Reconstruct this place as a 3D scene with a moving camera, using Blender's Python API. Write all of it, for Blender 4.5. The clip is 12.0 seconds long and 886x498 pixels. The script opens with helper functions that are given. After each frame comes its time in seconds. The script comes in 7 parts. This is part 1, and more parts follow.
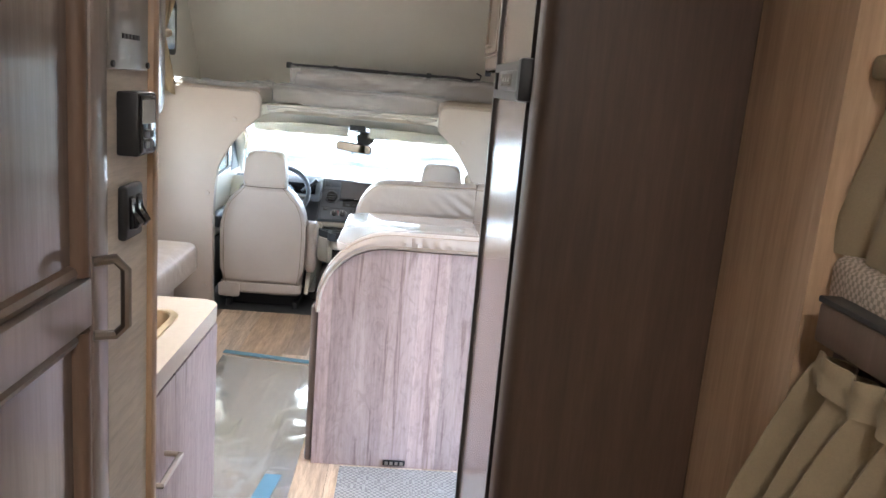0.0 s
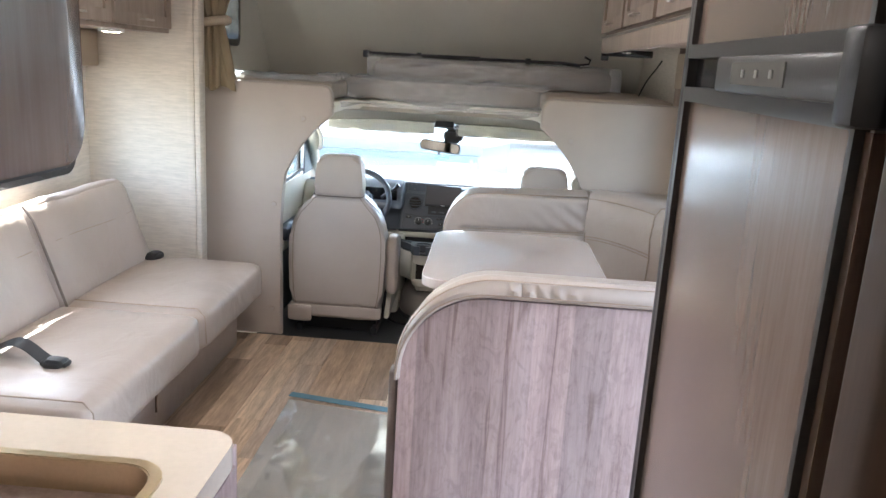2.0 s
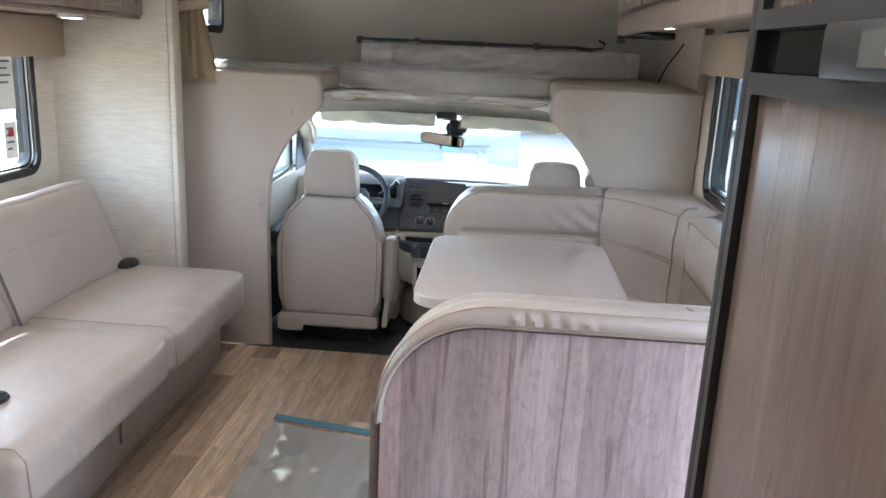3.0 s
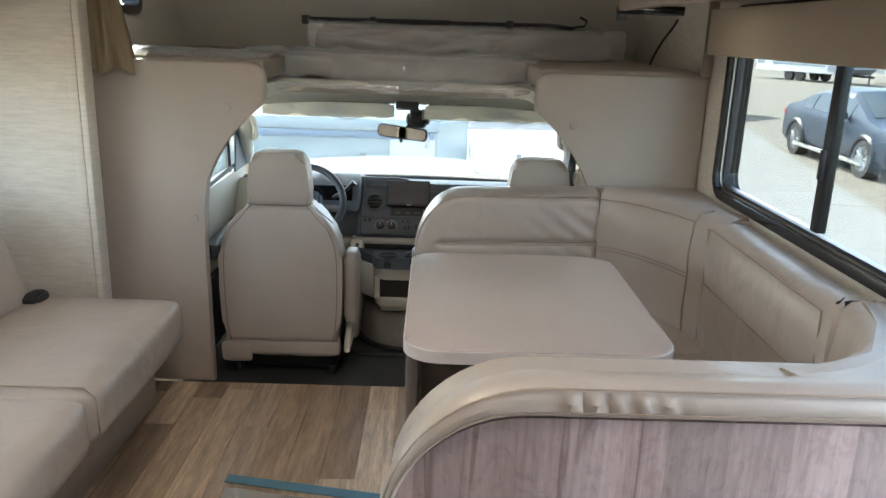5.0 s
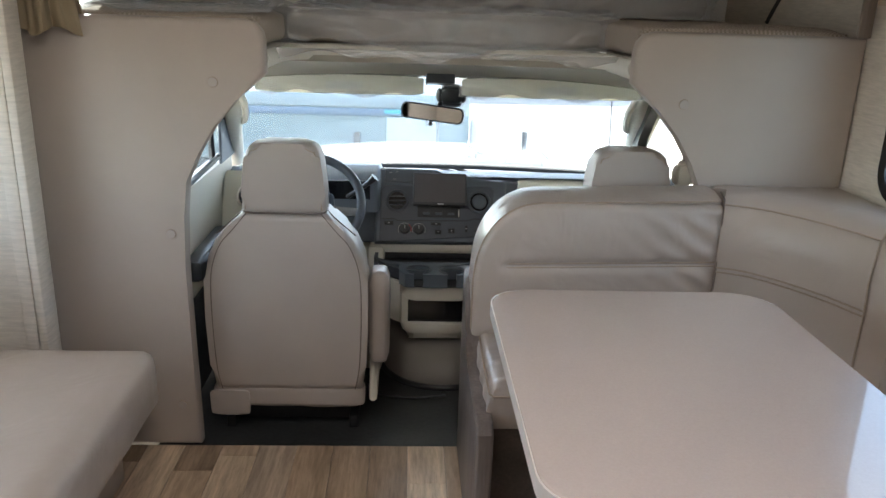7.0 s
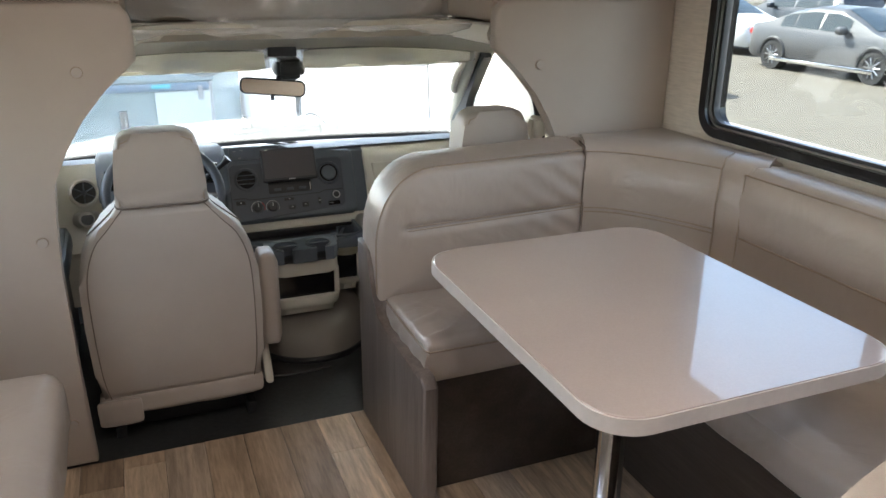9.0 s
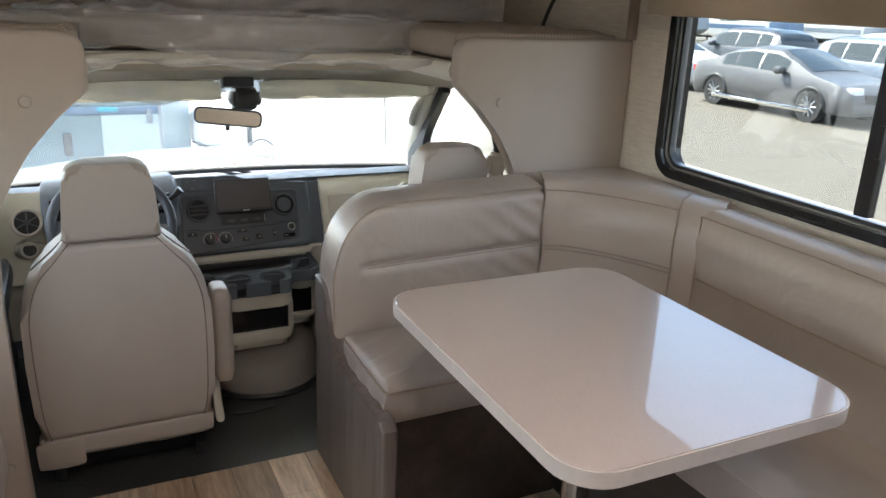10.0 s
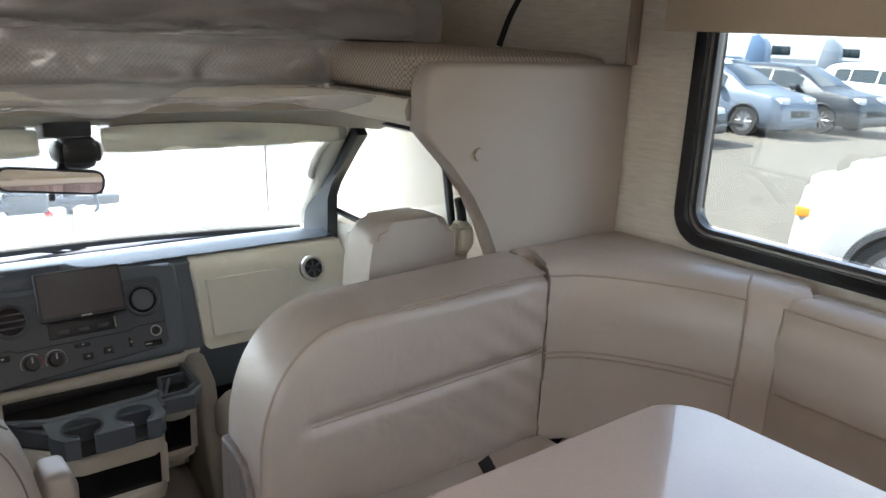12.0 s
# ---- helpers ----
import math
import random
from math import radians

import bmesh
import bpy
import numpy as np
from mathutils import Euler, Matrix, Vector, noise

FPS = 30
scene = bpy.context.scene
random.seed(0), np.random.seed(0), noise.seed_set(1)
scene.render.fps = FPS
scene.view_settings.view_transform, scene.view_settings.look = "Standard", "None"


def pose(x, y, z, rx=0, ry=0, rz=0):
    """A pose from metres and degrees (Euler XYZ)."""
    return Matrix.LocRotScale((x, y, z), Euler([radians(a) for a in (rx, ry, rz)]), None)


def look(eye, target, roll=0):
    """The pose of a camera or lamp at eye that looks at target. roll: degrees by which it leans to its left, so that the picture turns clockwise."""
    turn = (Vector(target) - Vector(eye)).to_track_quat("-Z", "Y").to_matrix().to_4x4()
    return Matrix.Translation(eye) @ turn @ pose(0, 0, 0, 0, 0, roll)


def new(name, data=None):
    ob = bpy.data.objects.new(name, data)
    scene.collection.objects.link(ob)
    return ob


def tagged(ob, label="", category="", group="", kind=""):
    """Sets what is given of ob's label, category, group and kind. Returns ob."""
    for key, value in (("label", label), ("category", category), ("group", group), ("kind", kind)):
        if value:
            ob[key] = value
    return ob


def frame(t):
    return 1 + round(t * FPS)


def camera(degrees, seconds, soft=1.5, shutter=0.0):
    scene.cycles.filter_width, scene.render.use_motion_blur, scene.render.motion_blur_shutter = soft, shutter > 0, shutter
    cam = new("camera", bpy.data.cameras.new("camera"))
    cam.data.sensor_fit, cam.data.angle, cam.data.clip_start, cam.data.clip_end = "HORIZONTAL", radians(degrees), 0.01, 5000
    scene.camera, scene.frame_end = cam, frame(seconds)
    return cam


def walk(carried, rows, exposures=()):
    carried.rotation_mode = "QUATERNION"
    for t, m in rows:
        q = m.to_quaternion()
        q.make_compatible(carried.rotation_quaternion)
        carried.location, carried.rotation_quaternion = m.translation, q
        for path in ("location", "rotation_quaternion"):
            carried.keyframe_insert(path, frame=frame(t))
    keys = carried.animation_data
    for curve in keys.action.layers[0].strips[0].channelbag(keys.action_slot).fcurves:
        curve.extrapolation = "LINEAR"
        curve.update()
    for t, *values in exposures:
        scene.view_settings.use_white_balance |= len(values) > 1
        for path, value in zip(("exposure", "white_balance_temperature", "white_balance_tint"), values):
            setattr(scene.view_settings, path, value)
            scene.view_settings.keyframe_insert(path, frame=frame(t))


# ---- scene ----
cam = camera(59.8, 12.0)
METRES, EYE, TILT, LEAN, TURN = 4.0, 1.44, 0.0, 0.0, -3.4
ROWS = [
    (0.0, 0.0, 0.0, 0.0, 1.03, -12.03, -4.82),
    (0.5, -0.0, 0.0454, -0.0003, 4.77, -12.27, -4.75),
    (1.0, 0.0012, 0.0922, 0.005, 6.8, -12.64, -4.24),
    (1.5, -0.0142, 0.1386, 0.003, 7.42, -13.05, -3.71),
    (2.0, -0.0278, 0.1803, 0.0029, 7.1, -13.54, -3.3),
    (2.5, -0.0292, 0.2281, -0.0001, 7.72, -14.07, -2.85),
    (3.0, -0.0242, 0.2671, 0.0016, 7.95, -14.45, -2.65),
    (5.0, -0.0752, 0.3885, 0.0018, 2.9, -15.72, -1.88),
    (5.5, -0.0787, 0.4481, -0.0069, 3.21, -15.85, -1.71),
    (6.0, -0.0868, 0.5055, -0.0156, 3.5, -16.27, -1.95),
    (6.5, -0.111, 0.5543, -0.0177, 3.13, -16.78, -2.16),
    (8.5, -0.2466, 0.5957, -0.0188, -13.35, -20.37, 0.41),
    (9.0, -0.2526, 0.5755, -0.0096, -18.39, -20.06, -0.42),
    (9.5, -0.254, 0.5717, -0.0077, -20.81, -19.12, -1.38),
    (10.0, -0.2576, 0.5862, -0.0035, -21.79, -18.07, -2.25),
    (10.5, -0.2509, 0.6255, -0.0102, -22.65, -17.3, -2.66),
    (11.0, -0.2323, 0.6836, -0.0094, -24.37, -16.74, -2.73),
    (11.5, -0.2346, 0.7431, -0.0163, -27.86, -16.32, -2.68),
    (12.0, -0.2417, 0.8033, -0.0156, -34.38, -15.85, -2.57),
]
LIGHT = [(0.0, 4.52, 5980, 10), (1.0, 4.43, 6050, 10), (2.0, 4.07, 5950, 11), (3.0, 3.77, 5800, 9), (5.0, 3.39, 6250, 6), (6.5, 3.42, 6100, 8), (8.5, 3.35, 6400, 10), (10.5, 3.33, 6450, 11), (12.0, 3.35, 6250, 11)]
walk(cam, [(t, pose(0, 0, EYE, TILT, LEAN, TURN) @ pose(METRES * x, METRES * y, METRES * z, 90 + pitch, roll, yaw)) for t, x, y, z, yaw, pitch, roll in ROWS], LIGHT)

# ---- world, sun, exposure ----
world = bpy.data.worlds.new("sky")
scene.world = world
world.use_nodes = True
wn = world.node_tree
SUN_TO = Vector((0.55, -0.85, -1.02)).normalized()
sky = wn.nodes.new("ShaderNodeTexSky")
sky.sky_type = "NISHITA"
sky.sun_disc = False
sky.sun_elevation = math.asin(-SUN_TO.z)
sky.sun_rotation = math.atan2(-SUN_TO.x, -SUN_TO.y)
# thin broken cloud over the whole sky
wt = wn.nodes.new("ShaderNodeTexCoord")
wm = wn.nodes.new("ShaderNodeMapping")
wm.inputs["Scale"].default_value = (1.6, 1.6, 3.4)
wn.links.new(wt.outputs["Generated"], wm.inputs[0])
wc = wn.nodes.new("ShaderNodeTexNoise")
wc.inputs["Scale"].default_value = 1.5
wc.inputs["Detail"].default_value = 6
wn.links.new(wm.outputs[0], wc.inputs["Vector"])
wr = wn.nodes.new("ShaderNodeMapRange")
wr.inputs[1].default_value, wr.inputs[2].default_value = 0.42, 0.68
wr.inputs[3].default_value, wr.inputs[4].default_value = 0.10, 0.85
wn.links.new(wc.outputs[0], wr.inputs[0])
wx = wn.nodes.new("ShaderNodeMixRGB")
wx.inputs[2].default_value = (6.4, 6.6, 6.9, 1)
wn.links.new(wr.outputs[0], wx.inputs[0])
wn.links.new(sky.outputs[0], wx.inputs[1])
wn.links.new(wx.outputs[0], wn.nodes["Background"].inputs[0])
wn.nodes["Background"].inputs[1].default_value = 0.15
sun = new("sun", bpy.data.lights.new("sun", "SUN"))
sun.data.energy, sun.data.angle, sun.data.color = 4.5, radians(0.5), (1.0, 0.95, 0.88)
sun.matrix_world = look((0, 0, 30), Vector((0, 0, 30)) + SUN_TO)

# ---- materials ----
def nodes_of(name):
    m = bpy.data.materials.new(name)
    m.use_nodes = True
    return m, m.node_tree, m.node_tree.nodes["Principled BSDF"]


def ramp(nt, fac, stops):
    r = nt.nodes.new("ShaderNodeValToRGB")
    el = r.color_ramp.elements
    el[0].position, el[0].color = stops[0][0], (*stops[0][1], 1)
    el[1].position, el[1].color = stops[-1][0], (*stops[-1][1], 1)
    for p, c in stops[1:-1]:
        e = el.new(p)
        e.color = (*c, 1)
    nt.links.new(fac, r.inputs[0])
    return r.outputs[0]


def coords(nt, scale, spread=0.0):
    """Object coordinates, stretched; spread shifts them from object to object."""
    tc = nt.nodes.new("ShaderNodeTexCoord")
    mp = nt.nodes.new("ShaderNodeMapping")
    mp.inputs["Scale"].default_value = scale
    nt.links.new(tc.outputs["Object"], mp.inputs[0])
    if spread:
        oi = nt.nodes.new("ShaderNodeObjectInfo")
        mu = nt.nodes.new("ShaderNodeMath")
        mu.operation = "MULTIPLY"
        mu.inputs[1].default_value = spread
        nt.links.new(oi.outputs["Random"], mu.inputs[0])
        nt.links.new(mu.outputs[0], mp.inputs["Location"])
    return mp.outputs[0]


def tex_noise(nt, vec, scale, detail=4, rough=0.55, distort=0.0):
    n = nt.nodes.new("ShaderNodeTexNoise")
    n.inputs["Scale"].default_value = scale
    n.inputs["Detail"].default_value = detail
    n.inputs["Roughness"].default_value = rough
    n.inputs["Distortion"].default_value = distort
    nt.links.new(vec, n.inputs["Vector"])
    return n.outputs["Fac"]


def bump(nt, bsdf, height, strength, distance=0.002, before=None):
    b = nt.nodes.new("ShaderNodeBump")
    b.inputs["Strength"].default_value = strength
    b.inputs["Distance"].default_value = distance
    nt.links.new(height, b.inputs["Height"])
    if before:
        nt.links.new(before, b.inputs["Normal"])
    nt.links.new(b.outputs[0], bsdf.inputs["Normal"])
    return b.outputs[0]


def shade(c, f):
    return tuple(min(1.0, v * f) for v in c)


def plain(name, c, rough=0.5, metal=0.0, grain=60.0, amount=0.08, relief=0.1, coat=0.0):
    m, nt, b = nodes_of(name)
    v = coords(nt, (1, 1, 1))
    n = tex_noise(nt, v, grain, 5)
    big = tex_noise(nt, v, 3.0, 3)
    mix = nt.nodes.new("ShaderNodeMath")
    mix.operation = "MULTIPLY_ADD"
    mix.inputs[1].default_value = 0.5
    nt.links.new(n, mix.inputs[0])
    half = nt.nodes.new("ShaderNodeMath")
    half.operation = "MULTIPLY"
    half.inputs[1].default_value = 0.5
    nt.links.new(big, half.inputs[0])
    nt.links.new(half.outputs[0], mix.inputs[2])
    nt.links.new(ramp(nt, mix.outputs[0], [(0.3, shade(c, 1 - amount)), (0.7, shade(c, 1 + amount))]), b.inputs["Base Color"])
    b.inputs["Roughness"].default_value = rough
    b.inputs["Metallic"].default_value = metal
    b.inputs["Coat Weight"].default_value = coat
    if relief:
        bump(nt, b, n, relief)
    return m


def vinyl(name, c, rough=0.42, folds=0.4):
    """Soft upholstery vinyl: fine pebble grain and shallow, wide folds."""
    m, nt, b = nodes_of(name)
    v = coords(nt, (1, 1, 1))
    vo = nt.nodes.new("ShaderNodeTexVoronoi")
    vo.inputs["Scale"].default_value = 450
    nt.links.new(v, vo.inputs["Vector"])
    w = tex_noise(nt, v, 7.0, 3, 0.5, 0.6)
    d = tex_noise(nt, v, 2.2, 4)
    nt.links.new(ramp(nt, d, [(0.3, shade(c, 0.92)), (0.7, shade(c, 1.06))]), b.inputs["Base Color"])
    r = nt.nodes.new("ShaderNodeMapRange")
    r.inputs["To Min"].default_value, r.inputs["To Max"].default_value = rough - 0.08, rough + 0.1
    nt.links.new(w, r.inputs["Value"])
    nt.links.new(r.outputs[0], b.inputs["Roughness"])
    first = bump(nt, b, w, folds, 0.02)
    bump(nt, b, vo.outputs["Distance"], 0.12, 0.001, first)
    return m


def wood(name, dark, mid, light, axis="z", rough=0.4, spread=7.0, coat=0.0, boards=0.0):
    """Printed wood laminate with its grain along one axis."""
    m, nt, b = nodes_of(name)
    k = {"x": (0.07, 1, 1), "y": (1, 0.07, 1), "z": (1, 1, 0.07)}[axis]
    v = coords(nt, k, spread)
    fine = tex_noise(nt, v, 120, 6, 0.65)
    band = tex_noise(nt, v, 9, 5, 0.6, 0.5)
    add = nt.nodes.new("ShaderNodeMath")
    add.operation = "MULTIPLY_ADD"
    add.inputs[1].default_value = 0.35
    nt.links.new(fine, add.inputs[0])
    two = nt.nodes.new("ShaderNodeMath")
    two.operation = "MULTIPLY"
    two.inputs[1].default_value = 0.65
    nt.links.new(band, two.inputs[0])
    nt.links.new(two.outputs[0], add.inputs[2])
    tone = ramp(nt, add.outputs[0], [(0.32, dark), (0.5, mid), (0.66, light)])
    if boards:
        # printed boards of their own tone, dark veins along the grain and short cross figure
        tc = nt.nodes.new("ShaderNodeTexCoord")
        cut = nt.nodes.new("ShaderNodeSeparateXYZ")
        nt.links.new(tc.outputs["Object"], cut.inputs[0])
        st = nt.nodes.new("ShaderNodeMath")
        st.operation = "SNAP"
        st.inputs[1].default_value = boards
        nt.links.new(cut.outputs[0], st.inputs[0])
        wh = nt.nodes.new("ShaderNodeTexWhiteNoise")
        wh.noise_dimensions = "1D"
        nt.links.new(st.outputs[0], wh.inputs["W"])
        layers = [ramp(nt, wh.outputs[0], [(0.0, (0.80, 0.80, 0.80)), (1.0, (1.16, 1.14, 1.13))])]
        vein = tex_noise(nt, coords(nt, (1, 1, 0.045), spread), 30, 3, 0.5, 0.4)
        layers.append(ramp(nt, vein, [(0.60, (1, 1, 1)), (0.66, (0.62, 0.58, 0.56)), (0.72, (0.95, 0.94, 0.93))]))
        figure = tex_noise(nt, coords(nt, (1, 1, 0.5), spread), 24, 5, 0.65, 2.2)
        layers.append(ramp(nt, figure, [(0.36, (0.86, 0.85, 0.85)), (0.52, (1.03, 1.03, 1.03))]))
        for lay in layers:
            mul = nt.nodes.new("ShaderNodeMixRGB")
            mul.blend_type = "MULTIPLY"
            mul.inputs[0].default_value = 1.0
            nt.links.new(tone, mul.inputs[1])
            nt.links.new(lay, mul.inputs[2])
            tone = mul.outputs[0]
    nt.links.new(tone, b.inputs["Base Color"])
    b.inputs["Roughness"].default_value = rough
    b.inputs["Coat Weight"].default_value = coat
    b.inputs["Coat Roughness"].default_value = 0.12
    bump(nt, b, fine, 0.08, 0.001)
    return m


def plank_wood():
    m, nt, b = nodes_of("floor_plank")
    v = coords(nt, (1, 0.1, 1), 31.0)
    fine = tex_noise(nt, v, 110, 6, 0.7)
    band = tex_noise(nt, v, 16, 4, 0.6, 1.5)
    oi = nt.nodes.new("ShaderNodeObjectInfo")
    base = ramp(nt, oi.outputs["Random"], [(0.0, (0.34, 0.245, 0.17)), (0.35, (0.55, 0.41, 0.29)), (0.7, (0.70, 0.545, 0.395)), (1.0, (0.49, 0.395, 0.315))])
    g = ramp(nt, band, [(0.3, (0.62, 0.6, 0.58)), (0.65, (1.12, 1.1, 1.08))])
    f = ramp(nt, fine, [(0.3, (0.66, 0.64, 0.62)), (0.6, (1.08, 1.08, 1.08))])
    last = base
    for c in (g, f):
        mx = nt.nodes.new("ShaderNodeMix")
        mx.data_type, mx.blend_type = "RGBA", "MULTIPLY"
        mx.inputs["Factor"].default_value = 0.9
        nt.links.new(last, mx.inputs["A"])
        nt.links.new(c, mx.inputs["B"])
        last = mx.outputs["Result"]
    nt.links.new(last, b.inputs["Base Color"])
    b.inputs["Roughness"].default_value = 0.38
    bump(nt, b, fine, 0.15, 0.001)
    return m


def wallpaper(name, c, axis="y"):
    """Cream wall covering with short raised horizontal streaks."""
    m, nt, b = nodes_of(name)
    k = (0.1, 0.1, 1)
    v = coords(nt, k)
    s = tex_noise(nt, v, 130, 5, 0.7)
    w = tex_noise(nt, v, 25, 3)
    nt.links.new(ramp(nt, s, [(0.3, shade(c, 0.84)), (0.62, shade(c, 1.06))]), b.inputs["Base Color"])
    b.inputs["Roughness"].default_value = 0.6
    first = bump(nt, b, w, 0.2, 0.004)
    bump(nt, b, s, 0.35, 0.003, first)
    return m


def tweed(name, c, size=160):
    m, nt, b = nodes_of(name)
    v = coords(nt, (1, 1, 1))
    ck = nt.nodes.new("ShaderNodeTexChecker")
    ck.inputs["Scale"].default_value = size
    nt.links.new(v, ck.inputs["Vector"])
    n = tex_noise(nt, v, size * 1.3, 3, 0.8)
    mu = nt.nodes.new("ShaderNodeMath")
    mu.operation = "MULTIPLY_ADD"
    mu.inputs[1].default_value = 0.45
    nt.links.new(ck.outputs["Fac"], mu.inputs[0])
    h = nt.nodes.new("ShaderNodeMath")
    h.operation = "MULTIPLY"
    h.inputs[1].default_value = 0.55
    nt.links.new(n, h.inputs[0])
    nt.links.new(h.outputs[0], mu.inputs[2])
    nt.links.new(ramp(nt, mu.outputs[0], [(0.2, shade(c, 0.62)), (0.75, shade(c, 1.28))]), b.inputs["Base Color"])
    b.inputs["Roughness"].default_value = 0.9
    bump(nt, b, mu.outputs[0], 0.5, 0.002)
    return m


def clear(name, tint, gloss_rough=0.0, gloss=0.03, haze=0.0, wrinkle=0.0, scatter=0.0):
    """Thin glass or clear film: see-through, with a Fresnel gloss, and a little milkiness for film."""
    m = bpy.data.materials.new(name)
    m.use_nodes = True
    nt = m.node_tree
    nt.nodes.remove(nt.nodes["Principled BSDF"])
    out = nt.nodes["Material Output"]
    tr = nt.nodes.new("ShaderNodeBsdfTransparent")
    tr.inputs[0].default_value = (*tint, 1)
    gl = nt.nodes.new("ShaderNodeBsdfGlossy")
    gl.inputs["Roughness"].default_value = gloss_rough
    lw = nt.nodes.new("ShaderNodeLayerWeight")
    lw.inputs["Blend"].default_value = 0.5
    po = nt.nodes.new("ShaderNodeMath")
    po.operation = "POWER"
    po.inputs[1].default_value = 4.0
    nt.links.new(lw.outputs["Facing"], po.inputs[0])
    fr = nt.nodes.new("ShaderNodeMath")
    fr.operation = "MULTIPLY_ADD"
    fr.inputs[1].default_value, fr.inputs[2].default_value = 0.6, gloss
    nt.links.new(po.outputs[0], fr.inputs[0])
    first = tr.outputs[0]
    if haze:
        df = nt.nodes.new("ShaderNodeBsdfDiffuse")
        df.inputs[0].default_value = (0.8, 0.8, 0.8, 1)
        m0 = nt.nodes.new("ShaderNodeMixShader")
        m0.inputs[0].default_value = haze
        nt.links.new(first, m0.inputs[1])
        nt.links.new(df.outputs[0], m0.inputs[2])
        first = m0.outputs[0]
    # a translucent share that whitens what lies behind the pane
    if scatter:
        tl = nt.nodes.new("ShaderNodeBsdfTranslucent")
        tl.inputs[0].default_value = (0.85, 0.90, 0.90, 1)
        md = nt.nodes.new("ShaderNodeMixShader")
        md.inputs[0].default_value = scatter
        nt.links.new(first, md.inputs[1])
        nt.links.new(tl.outputs[0], md.inputs[2])
        first = md.outputs[0]
    if wrinkle:
        v = coords(nt, (1, 1, 1))
        n = tex_noise(nt, v, 7, 5, 0.6, 0.8)
        n.node.noise_type = "RIDGED_MULTIFRACTAL"
        b = nt.nodes.new("ShaderNodeBump")
        b.inputs["Strength"].default_value, b.inputs["Distance"].default_value = wrinkle, 0.02
        nt.links.new(n, b.inputs["Height"])
        nt.links.new(b.outputs[0], gl.inputs["Normal"])
        nt.links.new(b.outputs[0], lw.inputs["Normal"])
    mx = nt.nodes.new("ShaderNodeMixShader")
    nt.links.new(fr.outputs[0], mx.inputs[0])
    nt.links.new(first, mx.inputs[1])
    nt.links.new(gl.outputs[0], mx.inputs[2])
    nt.links.new(mx.outputs[0], out.inputs[0])
    return m


def glow(name, c, power):
    m, nt, b = nodes_of(name)
    b.inputs["Base Color"].default_value = (*c, 1)
    b.inputs["Emission Color"].default_value = (*c, 1)
    b.inputs["Emission Strength"].default_value = power
    return m


VINYL = vinyl("seat_vinyl", (0.42, 0.355, 0.305), 0.32)
VINYL_FLAT = vinyl("panel_vinyl", (0.41, 0.35, 0.30), 0.48, 0.08)
VINYL_SEAT = vinyl("cab_seat_vinyl", (0.40, 0.35, 0.31), 0.38, 0.1)
THREAD = plain("thread", (0.16, 0.13, 0.11), 0.8)
PIPING = plain("thread_tan", (0.34, 0.27, 0.21), 0.7)
PAPER_WALL = wallpaper("wall_paper", (0.66, 0.60, 0.52))
CAP_WALL = plain("cap_lining", (0.77, 0.74, 0.665), 0.7, 0, 200, 0.05, 0.2)
CEIL = plain("ceiling_lining", (0.75, 0.72, 0.67), 0.7)
BENCH_WOOD = wood("bench_wood", (0.24, 0.175, 0.168), (0.40, 0.31, 0.30), (0.52, 0.425, 0.415), "z", 0.40, boards=0.105)
CAB_WOOD = wood("cabinet_wood", (0.20, 0.155, 0.125), (0.30, 0.24, 0.195), (0.38, 0.31, 0.26), "z", 0.38)
DARK_WOOD = wood("dark_wood", (0.058, 0.036, 0.026), (0.090, 0.057, 0.041), (0.125, 0.082, 0.060), "z", 0.62)
# golden tint holds the warm lamp light that falls on the steel
SINK = plain("lamplit_sink_steel", (0.62, 0.51, 0.34), 0.3, 1.0, 200, 0.06, 0.05)
DARK_PANEL = wood("dark_panel_wood", (0.050, 0.029, 0.020), (0.078, 0.046, 0.031), (0.110, 0.067, 0.046), "z", 0.5)
FRIDGE_TRIM = plain("fridge_trim", (0.048, 0.045, 0.044), 0.38, 0, 300, 0.08, 0.1)
WARM_WOOD = wood("warm_wood", (0.24, 0.155, 0.093), (0.41, 0.275, 0.172), (0.53, 0.37, 0.24), "z", 0.4)
FRIDGE_WOOD = wood("fridge_wood", (0.140, 0.098, 0.077), (0.212, 0.155, 0.126), (0.275, 0.21, 0.174), "z", 0.26, 7.0, 1.0)
FRIDGE_WOOD.node_tree.nodes["Principled BSDF"].inputs["Coat IOR"].default_value = 1.7
FRIDGE_WOOD.node_tree.nodes["Principled BSDF"].inputs["Coat Roughness"].default_value = 0.20
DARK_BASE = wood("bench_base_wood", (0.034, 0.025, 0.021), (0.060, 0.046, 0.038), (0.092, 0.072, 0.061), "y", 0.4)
DOOR_WOOD = wood("door_wood", (0.13, 0.098, 0.085), (0.20, 0.155, 0.135), (0.26, 0.205, 0.18), "z", 0.3, 7.0, 0.4)
DOOR_PANEL = wood("door_panel_wood", (0.10, 0.076, 0.066), (0.155, 0.122, 0.107), (0.20, 0.16, 0.142), "z", 0.22, 7.0, 0.7)
MOULDING = wood("moulding_wood", (0.09, 0.055, 0.038), (0.13, 0.082, 0.058), (0.17, 0.11, 0.08), "z", 0.35)
# darker copy of the bench laminate, with its shade put into the colour
SHADED_BENCH_WOOD = wood("shaded_bench_wood", (0.080, 0.064, 0.056), (0.150, 0.122, 0.109), (0.225, 0.188, 0.168), "z", 0.42)
PLANK = plank_wood()
TABLE = plain("table_laminate", (0.55, 0.45, 0.405), 0.22, 0, 250, 0.06, 0.0, 1.0)
